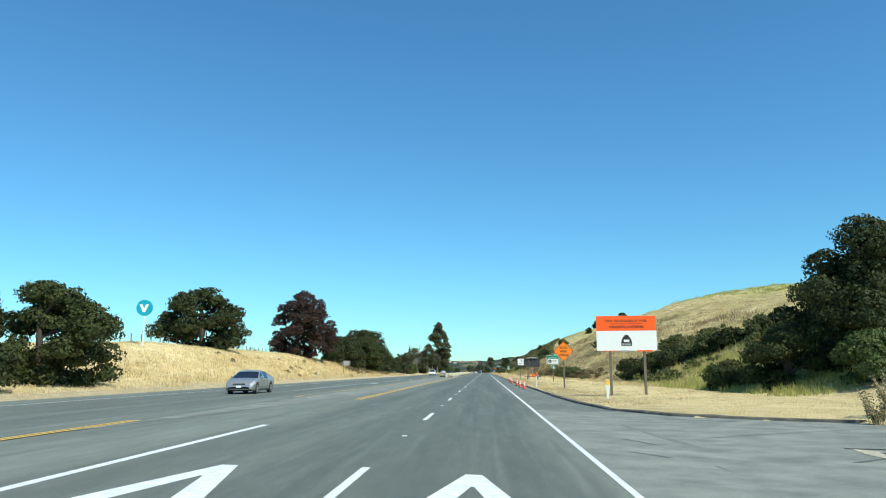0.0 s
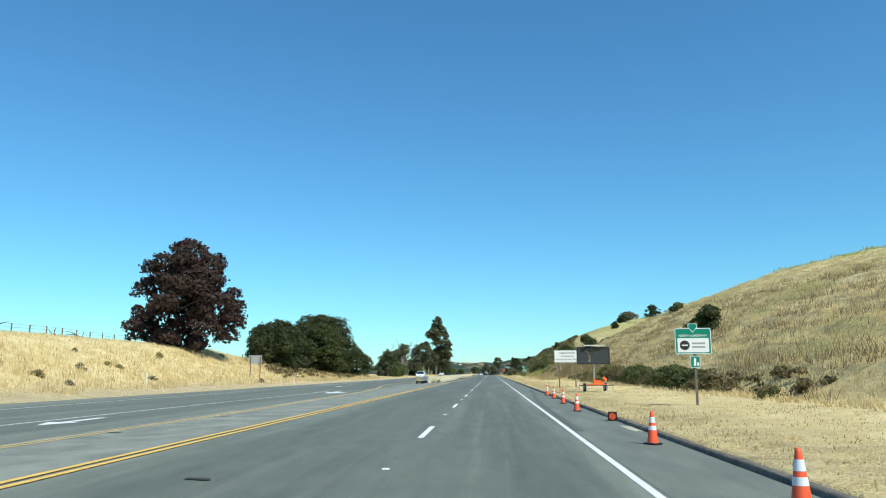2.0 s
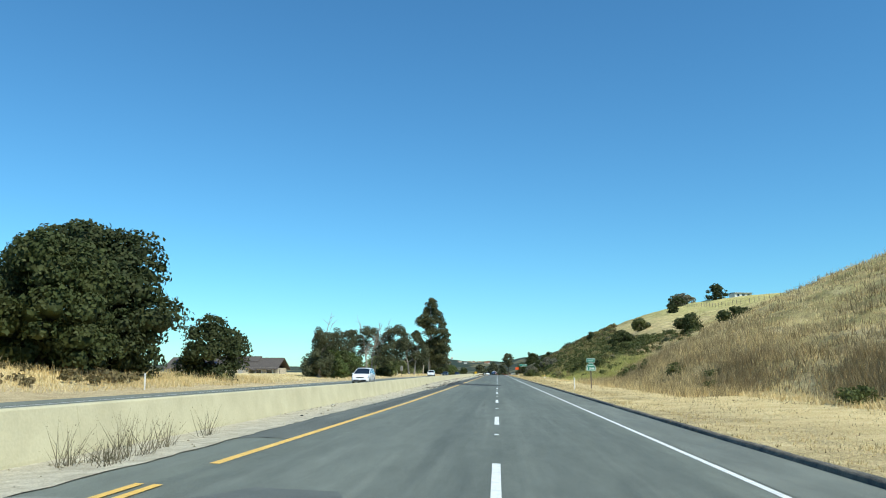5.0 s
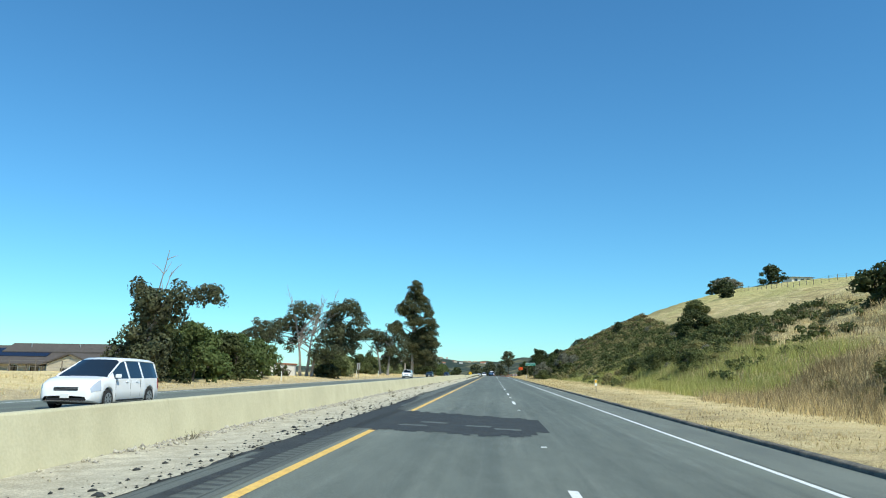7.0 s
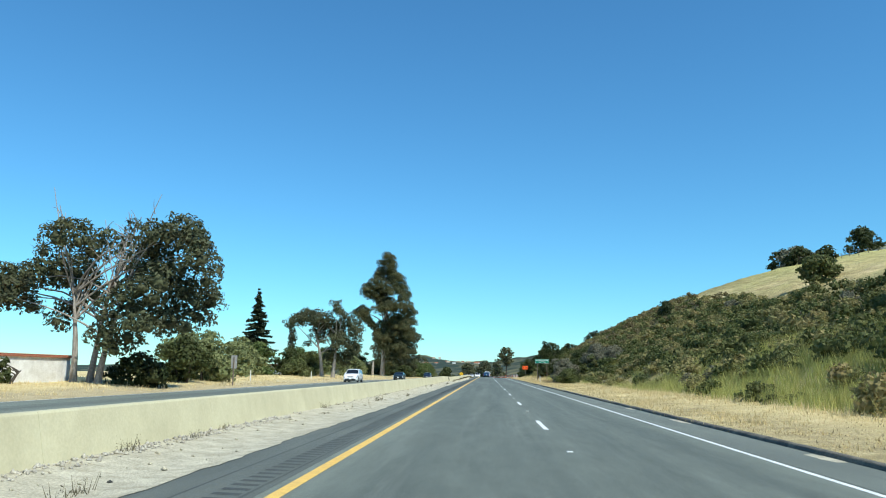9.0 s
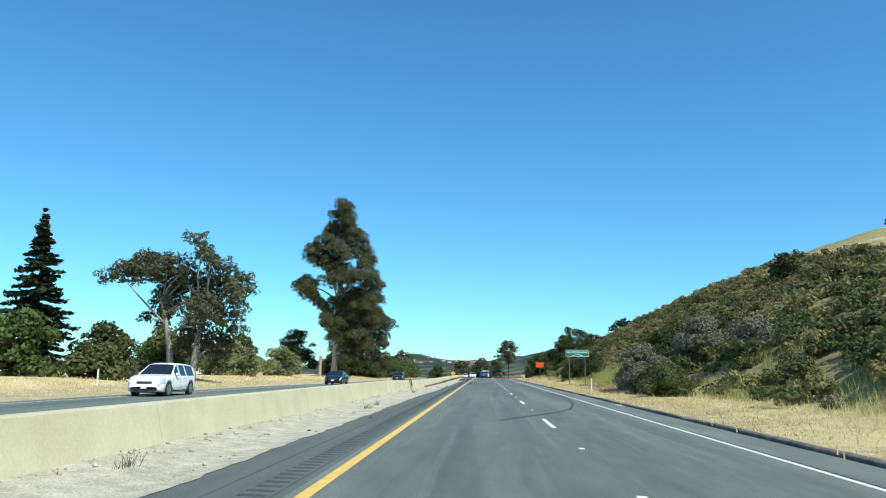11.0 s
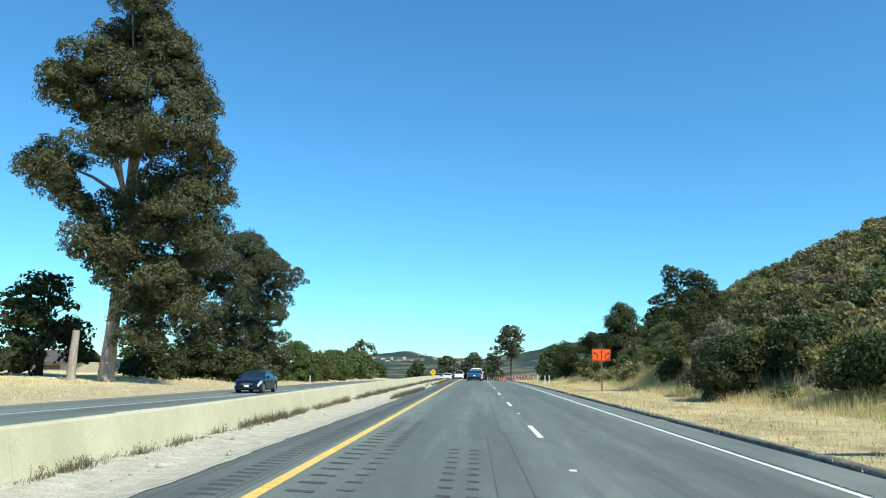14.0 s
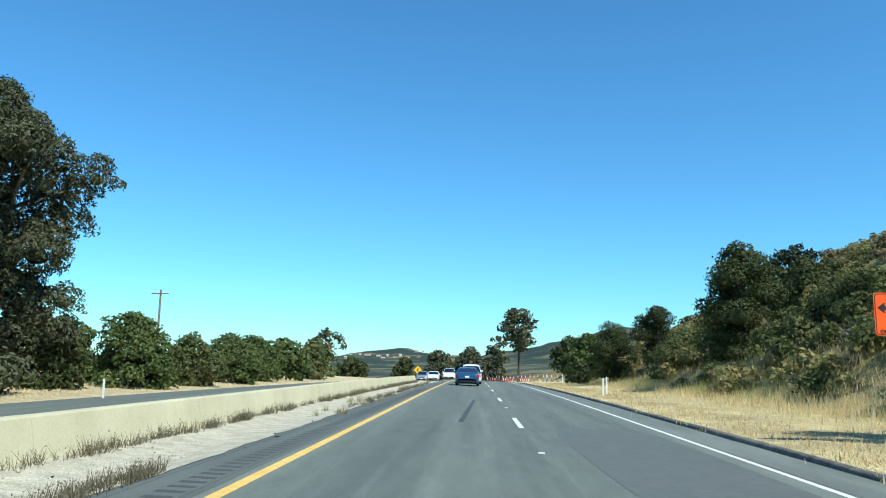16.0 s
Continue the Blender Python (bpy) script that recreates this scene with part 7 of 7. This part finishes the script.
for x, y, h, s in ((13.4, 22.6, 1.3, 1), (14.3, 23.4, 1.5, 2), (14.0, 21.6, 0.9, 3)):
    weed_clump(x, y, h, s)
flat("dirt_patch", ragged(10.9, 13.4, 3.4, 4.2, n=40, jag=0.3), M["gravel"], wear, 0.012)
for a, b in (((8.6, 12.2), (9.6, 14.8)), ((9.4, 11.6), (10.8, 12.6)), ((9.2, 15.6), (10.4, 15.2))):
    ribbon("edge_crack", [a, ((a[0] + b[0]) / 2 + 0.2, (a[1] + b[1]) / 2), b], 0.12, M["patch"], wear, 0.016, 0.4)


# ---------- buildings ----------
def roof_slab(x0, x1, y0, y1, z0, z1, t=0.18):
    """A sloping roof plane from the eave (y0, z0) to the ridge (y1, z1)."""
    v = [(x0, y0, z0), (x1, y0, z0), (x1, y1, z1), (x0, y1, z1)]
    v += [(a, b, c - t) for a, b, c in v]
    f = [[0, 1, 2, 3], [7, 6, 5, 4], [0, 4, 5, 1], [1, 5, 6, 2], [2, 6, 7, 3], [3, 7, 4, 0]]
    bm = bmesh.new()
    vs = [bm.verts.new(p) for p in v]
    for q in f:
        bm.faces.new([vs[i] for i in q])
    bmesh.ops.recalc_face_normals(bm, faces=bm.faces[:])
    return bm


def ranch_house():
    x0, y0 = -56.5, 307.0
    e = thing("house", pose(x0, y0, 0.0, 0, 0, 0), "long low brown-roofed house with dark solar panels", "house")
    g = gz(x0, y0) - 0.2
    part("wall", box(22.4, 8, 1.9 - g + 0.3, (1.0, 4, (1.9 + g - 0.3) / 2), 0.02), M["stucco"], e)
    r = part("roof", roof_slab(-10.8, 12.8, -0.8, 4.2, 1.75, 4.0), M["roof_brown"], e, "brown shingle roof")
    part("roof", roof_slab(-10.8, 12.8, 9.0, 4.2, 1.75, 4.0), M["roof_brown"], e)
    part("upper_roof", roof_slab(-7, 8.0, 2.0, 4.4, 3.2, 4.3), M["roof_brown"], e)
    s = roof_slab(-9.4, -0.4, 0.9, 3.2, 2.62, 3.65, 0.06)
    sp = part("solar_roof_panel", s, M["solar"], r, "dark blue solar panels")
    part("gable_wall", slab([(1.6, g), (7.4, g), (7.4, 1.7), (4.5, 2.75), (1.6, 1.7)], -2.2, -0.2), M["stucco"], e, "pale gable wall")
    for sgn in (-1, 1):
        part("gable_roof", slab([(4.5, 3.0), (4.5 + sgn * 3.9, 1.55), (4.5 + sgn * 3.9, 1.37), (4.5, 2.8)], -2.5, 2.5), M["roof_brown"], e)
    part("window", box(1.6, 0.08, 0.8, (4.2, -2.24, 0.75), 0.01), M["glass_dark"], e)
    part("door", box(0.9, 0.06, 1.5, (5.8, -2.23, 0.7), 0.01), M["sign_back"], e)
    for x in (-9, -6.5, -4, -1.2, 8.8, 11):
        w = part("window", box(1.2, 0.08, 0.7, (x, -0.04, 1.1), 0.01), M["glass_dark"], e)
        part("window_frame", ring(rounded(1.34, 0.84, 0.02, x, 1.1), rounded(1.2, 0.7, 0.02, x, 1.1), -0.1, -0.03), M["whitewash"], w)
    for x in (-9, -4, 2.5):
        part("vent_pipe", cone(0.07, 0.07, 0.5, (x, 3.4, 4.0), 8), M["steel"], e)
    for i in range(12):
        part("porch_post", box(0.1, 0.1, 1.8, (-10.4 + 2.1 * i, -0.5, 0.85)), M["wood"], e) if not 1 < -10.4 + 2.1 * i < 8 else None


def white_wall():
    """A long low shed whose front faces the road."""
    x0, y0, half = -29.9, 318.6, 7.2
    e = thing("garden_shed", pose(x0, y0, 0, 0, 0, 90), "long low whitewashed shed with a red clay tile roof", "shed")
    g = gz(x0, y0)
    part("wall", box(2 * half, 0.35, 2.15 - g + 0.4, (0, 0, (2.15 + g - 0.4) / 2), 0.02), M["whitewash"], e)
    for sx in (-1, 1):
        part("wall", box(0.35, 4.0, 2.15 - g + 0.4, (sx * (half - 0.18), 2.18, (2.15 + g - 0.4) / 2), 0.02), M["whitewash"], e)
    part("wall", box(2 * half, 0.3, 2.15 - g + 0.4, (0, 4.3, (2.15 + g - 0.4) / 2), 0.02), M["whitewash"], e)
    r = part("roof", roof_slab(-half - 0.2, half + 0.2, -0.3, 4.7, 2.17, 2.26, 0.10), M["tile_red"], e, "red clay tiles")
    for i in range(46):
        x = -half - 0.1 + 0.322 * i
        v, f = tube_arrays([(x, -0.34, 2.18), (x, 4.7, 2.27)], [0.08, 0.08], 8)
        shape("tile_row", v, f, M["tile_red"], r, "", True)


def far_house(x, y, w, h, mat, roofm, label, rise=1.5):
    e = thing("house", pose(x, y, gz(x, y) - 0.3, 0, 0, 8), label, "house")
    part("wall", box(w, w * 0.7, h, (0, 0, h / 2), 0.03), M[mat], e)
    for s in (-1, 1):
        part("roof", roof_slab(-w / 2 - 0.4, w / 2 + 0.4, s * (w * 0.35 + 0.5), 0, h - 0.1, h + rise), M[roofm], e)
    for i in (-1, 0, 1):
        part("window", box(w * 0.14, 0.1, h * 0.35, (i * w * 0.3, -w * 0.35 - 0.02, h * 0.55)), M["glass_dark"], e)


ranch_house()
white_wall()
far_house(-45, 452, 6, 2.2, "whitewash", "roof_brown", "pale low house behind the bushes")
far_house(-45.8, 428, 11, 2.3, "whitewash", "tile_red", "whitewashed cottage behind pale bushes", 0.12)
far_house(-58, 505, 14, 1.5, "stucco", "roof_brown", "low brown-roofed house beside a tall eucalyptus")
far_house(97, 464, 7, 2.4, "whitewash", "roof_brown", "white house on the ridge among trees", 0.15)
for i in range(24):
    hr = random.Random(40 + i)
    far_house(-300 + 12 * i + hr.uniform(-9, 9), 2180 + hr.uniform(-90, 120), hr.uniform(5, 10), hr.uniform(2.6, 4.4), hr.choice(("whitewash", "stucco")), hr.choice(("roof_brown", "tile_red", "stucco")), "tiny pale house on the distant hillside")


def utility_pole(x, y, h):
    e = thing("utility_pole", pose(x, y, gz(x, y)), "weathered timber utility pole with a cross-arm", "utility pole")
    part("pole", cone(0.17, 0.11, h, (0, 0, h / 2), 10), M["wood"], e)
    a = part("cross_arm", box(2.2, 0.12, 0.14, (0, -0.1, h - 0.5), 0.01), M["wood"], e)
    for dx in (-0.95, -0.4, 0.4, 0.95):
        part("insulator", cone(0.05, 0.035, 0.16, (dx, -0.1, h - 0.35), 8), M["post_white"], a)


utility_pole(-40.3, 544, 10.2)


# post and wire fence on the crest of the bank and on the ridge
def fence(pts, gap, h, label):
    e = thing("wire_fence", Matrix(), label, "fence")
    pts = np.array(pts, float)
    seg = np.r_[0, np.cumsum(np.linalg.norm(np.diff(pts, axis=0), axis=1))]
    s = np.arange(0, seg[-1], gap)
    p = np.stack([np.interp(s, seg, pts[:, 0]), np.interp(s, seg, pts[:, 1])], 1)
    fr = random.Random(3)
    for x, y in p:
        part("fence_post", box(0.09, 0.09, h + 0.3, (x, y, gz(x, y) + h / 2 - 0.15), 0, None), M["wood"], e)
    for k in (0.4, 0.7, 0.95):
        v, f = tube_arrays([(x, y, gz(x, y) + h * k) for x, y in p], [0.012] * len(p), 4)
        shape("wire", v, f, M["wire"], e)


fence([(-40, 70), (-42, 120), (-44, 165), (-45, 200)], 3.0, 1.2, "old timber post and wire fence on the crest of the bank")
fence([(60, 300), (64, 380), (70, 470)], 4.0, 1.2, "timber post and wire fence along the ridge")
fence([(-66, 300), (-52, 301.5), (-40, 303)], 3.0, 1.3, "timber post and wire fence before the low house")

# fallen dead branches along the crest
nr = np.random.RandomState(12)
for i in range(7):
    x, y = -38 - nr.uniform(0, 3), 108 + 8 * i + nr.uniform(-3, 3)
    tb = [limb((0, 0, 0.1), (nr.uniform(-2, 2), nr.uniform(-1, 1), nr.uniform(0.3, 0.9)), 0.07, 0.02, nr) for _ in range(4)]
    v, f = join(tb)
    ob = shape("dead_branch", v, f, M["wood"], None, "", True)
    ob.matrix_world = pose(x, y, gz(x, y))
    tagged(ob, "bare grey fallen branch in dry grass on the crest", "branch", "dead branches")


# ---------- vehicles ----------
def car_paint(name, c, metal=0.3, rough=0.3):
    return paint(name, c, rough, metal, 0.04, 3.0, 0.6)


STYLES = {
    "sedan": dict(h=1.46, belt=0.93, tops=[(-1, .56), (-.985, .86), (-.96, .98), (-.9, 1.04), (-.66, 1.08), (-.5, 1.24), (-.34, 1.38), (-.16, 1.45), (-.02, 1.46), (.03, 1.455), (.2, 1.37), (.34, 1.19), (.52, .98), (.72, .90), (.88, .79), (.955, .68), (.985, .56), (1, .44)], rear=(-.66, -.34), front=(.2, .52), posts=((-.02, .03), (-.5, -.34))),
    "van": dict(h=1.75, belt=1.02, tops=[(-1, .6), (-.99, 1.0), (-.97, 1.12), (-.93, 1.56), (-.88, 1.70), (-.42, 1.75), (-.37, 1.75), (0, 1.755), (.05, 1.75), (.18, 1.68), (.4, 1.38), (.62, 1.10), (.8, 1.02), (.92, .88), (.97, .74), (.99, .58), (1, .46)], rear=(-.97, -.93), front=(.18, .62), posts=((0, .05), (-.42, -.37), (-.93, -.88))),
    "suv": dict(h=1.68, belt=1.02, tops=[(-1, .6), (-.99, .98), (-.96, 1.12), (-.84, 1.52), (-.78, 1.61), (-.36, 1.67), (-.31, 1.67), (0, 1.68), (.05, 1.67), (.16, 1.60), (.3, 1.36), (.46, 1.10), (.7, 1.04), (.88, .95), (.96, .80), (.985, .62), (1, .48)], rear=(-.96, -.84), front=(.16, .46), posts=((0, .05), (-.36, -.31), (-.84, -.78))),
    "pickup": dict(h=1.82, belt=1.10, tops=[(-1, .7), (-.99, 1.06), (-.96, 1.08), (-.6, 1.08), (-.28, 1.09), (-.22, 1.66), (-.16, 1.78), (.0, 1.82), (.04, 1.82), (.16, 1.76), (.28, 1.46), (.4, 1.18), (.7, 1.12), (.9, 1.02), (.97, .86), (.99, .7), (1, .52)], rear=(-.28, -.22), front=(.16, .4), posts=((0, .04), (-.22, -.16))),
}


def vehicle(name, m, paint_mat, label, length=4.85, width=1.82, style="sedan", wheel=0.33):
    """A car that points to +y: a shell lofted along its length, with panes of its own."""
    e = thing(name, m, label, "car")
    half, st = length / 2, STYLES[style]
    belt, tp, wheels = st["belt"], np.array(st["tops"]), (-0.61, 0.61)
    extra = [wy + d / half for wy in wheels for d in (-0.41, -0.38, -0.30, -0.18, 0, 0.18, 0.30, 0.38, 0.41)]
    ys = np.array(sorted(set(np.round(list(tp[:, 0]) + extra + [-.78, -.25, .1, .3, .8], 4))))
    tops = np.interp(ys, tp[:, 0], tp[:, 1])
    arch = wheel + 0.06
    rows = []
    for yv, zt in zip(ys, tops):
        w = width / 2 * (1 - 0.09 * np.clip((abs(yv) - 0.7) / 0.3, 0, 1) ** 2 - 0.16 * np.clip((abs(yv) - 0.93) / 0.07, 0, 1) ** 2)
        low = 0.21 + 0.10 * np.clip((abs(yv) - 0.82) / 0.18, 0, 1)
        for wy in wheels:
            dd = abs(yv - wy) * half
            if dd < arch:
                low = max(low, wheel + math.sqrt(arch * arch - dd * dd))
        low = min(low, zt - 0.16)
        b = min(belt, zt - 0.07)
        mid = max(low + 0.05, min(0.62, b - 0.1))
        b = max(b, mid + 0.03)
        t = np.clip((zt - belt - 0.06) / (st["h"] - belt - 0.06), 0, 1)
        wr = w * (0.93 - 0.21 * t)
        zr = b + 0.02 + (zt - b - 0.02) * (0.86 if t > 0.05 else 0.5)
        rows.append([(0, low), (w * 0.93, low), (w * 0.99, low + 0.03), (w * 1.0, mid), (w * 0.965, b), (wr, zr), (wr * 0.86, zt - 0.012), (wr * 0.45, zt + 0.004), (0, zt + 0.008)])
    n, k = len(ys), 9
    side = np.array(rows)

    def quad_list(pick):
        out = []
        for i in range(n - 1):
            for j in range(k - 1):
                if pick(i, j):
                    out.append((i, j))
        return out

    def skin(nm, quads, mat, parent=e, lab="", sides=(-1, 1), grow=1.0):
        v, f = [], []
        for sg in sides:
            for i, j in quads:
                q = [(i, j), (i, j + 1), (i + 1, j + 1), (i + 1, j)]
                base = len(v)
                v += [(sg * side[a, c, 0] * grow, ys[a] * half * (1 + (grow - 1) * 0.6), side[a, c, 1] + (grow - 1) * 0.2) for a, c in q]
                f.append([base, base + 1, base + 2, base + 3] if sg < 0 else [base + 3, base + 2, base + 1, base])
        bm = bmesh.new()
        vs = [bm.verts.new(x) for x in v]
        for q in f:
            bm.faces.new([vs[c] for c in q])
        bmesh.ops.remove_doubles(bm, verts=bm.verts, dist=0.0005)
        return part(nm, bm, mat, parent, lab, True)

    def between(i, a, b):
        return ys[i] >= a - 1e-4 and ys[i + 1] <= b + 1e-4

    fr, rr = st["front"], st["rear"]
    is_front = lambda i, j: between(i, *fr) and j >= 5
    is_rear = lambda i, j: between(i, *rr) and j >= 5
    on_post = lambda i: any(between(i, a, b) for a, b in st["posts"])
    is_side = lambda i, j: j == 4 and between(i, rr[0] + (rr[1] - rr[0]) * 0.45, fr[0] + (fr[1] - fr[0]) * 0.62) and not on_post(i)
    glassy = lambda i, j: is_front(i, j) or is_rear(i, j) or is_side(i, j)
    skin("body", quad_list(lambda i, j: not glassy(i, j)), paint_mat)
    skin("windscreen", quad_list(is_front), M["glass_dark"], e, "dark windscreen")
    skin("rear_window", quad_list(is_rear), M["glass_dark"], e, "dark rear window")
    for sg in (-1, 1):
        skin("side_windows", quad_list(is_side), M["glass_dark"], e, "dark side windows", (sg,))
        rail = [i for i in range(n) if rr[0] - 1e-4 <= ys[i] <= fr[1] + 1e-4]
        v, f = tube_arrays([(sg * side[i, 5, 0], ys[i] * half, side[i, 5, 1]) for i in rail], [0.032] * len(rail), 6)
        shape("roof_rail", v, f, paint_mat, e, "", True)
        skin("headlight", quad_list(lambda i, j: j in (3, 4) and between(i, .80, .985)), M["headlamp"], e, "clear headlight", (sg,), 1.006)
        skin("taillight", quad_list(lambda i, j: j == 3 and between(i, -.99, -.80)), M["taillamp"], e, "red tail light", (sg,), 1.006)
        part("mirror", box(0.2, 0.11, 0.14, (sg * (width / 2 + 0.06), (fr[1] - 0.2) * half, belt + 0.09), 0.04), paint_mat, e)
        for q in ((-0.3, 0.0, 0.42) if style != "pickup" else (-0.2, 0.12, 0.36)):
            part("door_seam", box(0.008, 0.010, belt - 0.42, (sg * (width / 2 - 0.006), q * half, (belt + 0.34) / 2)), M["black"], e)
        for q in (-0.2, 0.1):
            part("door_handle", box(0.03, 0.17, 0.03, (sg * (width / 2 - 0.006), q * half, belt - 0.12), 0.01), paint_mat, e)
        part("sill", box(0.03, length * 0.4, 0.06, (sg * (width / 2 - 0.012), 0, 0.27), 0.01), M["black"], e)
        for wy in wheels:
            t = part("wheel", cone(wheel, wheel, 0.21, (sg * (width / 2 - 0.115), wy * half, wheel), 28, pose(0, 0, 0, 0, 90, 0)), M["rubber"], e)
            part("rim", cone(wheel * 0.68, wheel * 0.62, 0.222, (sg * (width / 2 - 0.115), wy * half, wheel), 20, pose(0, 0, 0, 0, 90, 0)), M["steel"], t)
            for sp in range(6):
                part("spoke_gap", box(0.228, 0.05, 0.1, (0, 0, wheel * 0.42), 0.01), M["black"], t).matrix_basis = pose(sg * (width / 2 - 0.115), wy * half, wheel, 60 * sp, 0, 0)
    hz = 0.58 if style == "sedan" else 0.68
    part("grille", box(width * 0.42, 0.07, 0.14, (0, half * 0.972, hz), 0.025), M["black"], e)
    for i in range(2):
        part("grille_bar", box(width * 0.41, 0.02, 0.016, (0, half * 0.972 + 0.04, hz - 0.03 + 0.06 * i), 0.004), M["steel"], e)
    part("lower_intake", box(width * 0.66, 0.08, 0.11, (0, half * 0.974, 0.34), 0.025), M["black"], e)
    part("number_plate", box(0.31, 0.02, 0.14, (0, half * 0.985 + 0.035, 0.46), 0.004), M["sign_white"], e)
    part("number_plate", box(0.31, 0.02, 0.14, (0, -half * 0.995 - 0.01, 0.72), 0.004), M["sign_white"], e)
    part("rear_bumper_trim", box(width * 0.66, 0.08, 0.12, (0, -half * 0.972, 0.36), 0.02), M["black"], e)
    part("underbody", box(width * 0.8, length * 0.86, 0.3, (0, 0, 0.33), 0.02), M["black"], e)
    return e


M["headlamp"] = paint("headlamp_lens", (0.62, 0.64, 0.66), 0.12, 0.4)
M["taillamp"] = paint("taillamp_lens", (0.42, 0.01, 0.02), 0.15)
SILVER, WHITE, DARK, NAVY, BLUE = (car_paint("silver_car_paint", (0.36, 0.37, 0.35), 0.5), car_paint("white_car_paint", (0.78, 0.79, 0.80), 0.0),
                                  car_paint("dark_green_car_paint", (0.012, 0.02, 0.019), 0.3), car_paint("navy_car_paint", (0.008, 0.011, 0.022), 0.3), car_paint("blue_car_paint", (0.02, 0.075, 0.16), 0.35))
for nm, x, y, rz, pm, lb, kw in (
        ("sedan", -13.3, 47.6, 180, SILVER, "silver four-door sedan on the opposite carriageway", dict(style="sedan")),
        ("minivan", -15.1, 243.1, 180, WHITE, "white minivan with dark windows on the opposite carriageway", dict(style="van", length=5.1, width=1.98)),
        ("suv", -18.7, 373.2, 180, WHITE, "white sport utility vehicle on the opposite carriageway", dict(style="suv", length=4.7, width=1.86, wheel=0.36)),
        ("sedan", -17.5, 414.6, 180, DARK, "dark green sedan on the opposite carriageway", dict(style="sedan")),
        ("sedan", -15.9, 460.0, 180, NAVY, "navy sedan on the opposite carriageway", dict(style="sedan", length=4.5, width=1.76)),
        ("sedan", -1.75, 514.4, 0, BLUE, "blue coupe with red tail lights seen from behind in the lane", dict(style="sedan", length=5.0, width=1.9)),
        ("pickup_truck", -1.5, 526.0, 0, WHITE, "white pickup truck ahead of a blue coupe", dict(style="pickup", length=5.6, width=1.98, wheel=0.38)),
        ("sedan", -7.6, 572.0, 180, WHITE, "pale sedan waiting beyond the barrier end", dict(style="sedan")),
        ("suv", -9.9, 580.0, 180, SILVER, "silver utility vehicle waiting beyond the barrier end", dict(style="suv", wheel=0.36)),
        ("pickup_truck", -5.2, 574.0, 180, WHITE, "white work truck waiting beyond the barrier end", dict(style="pickup", length=5.6, width=2.0, wheel=0.38))):
    vehicle(nm, pose(x, y, float(road_z(x, y)), 0, 0, rz), pm, lb, **kw)
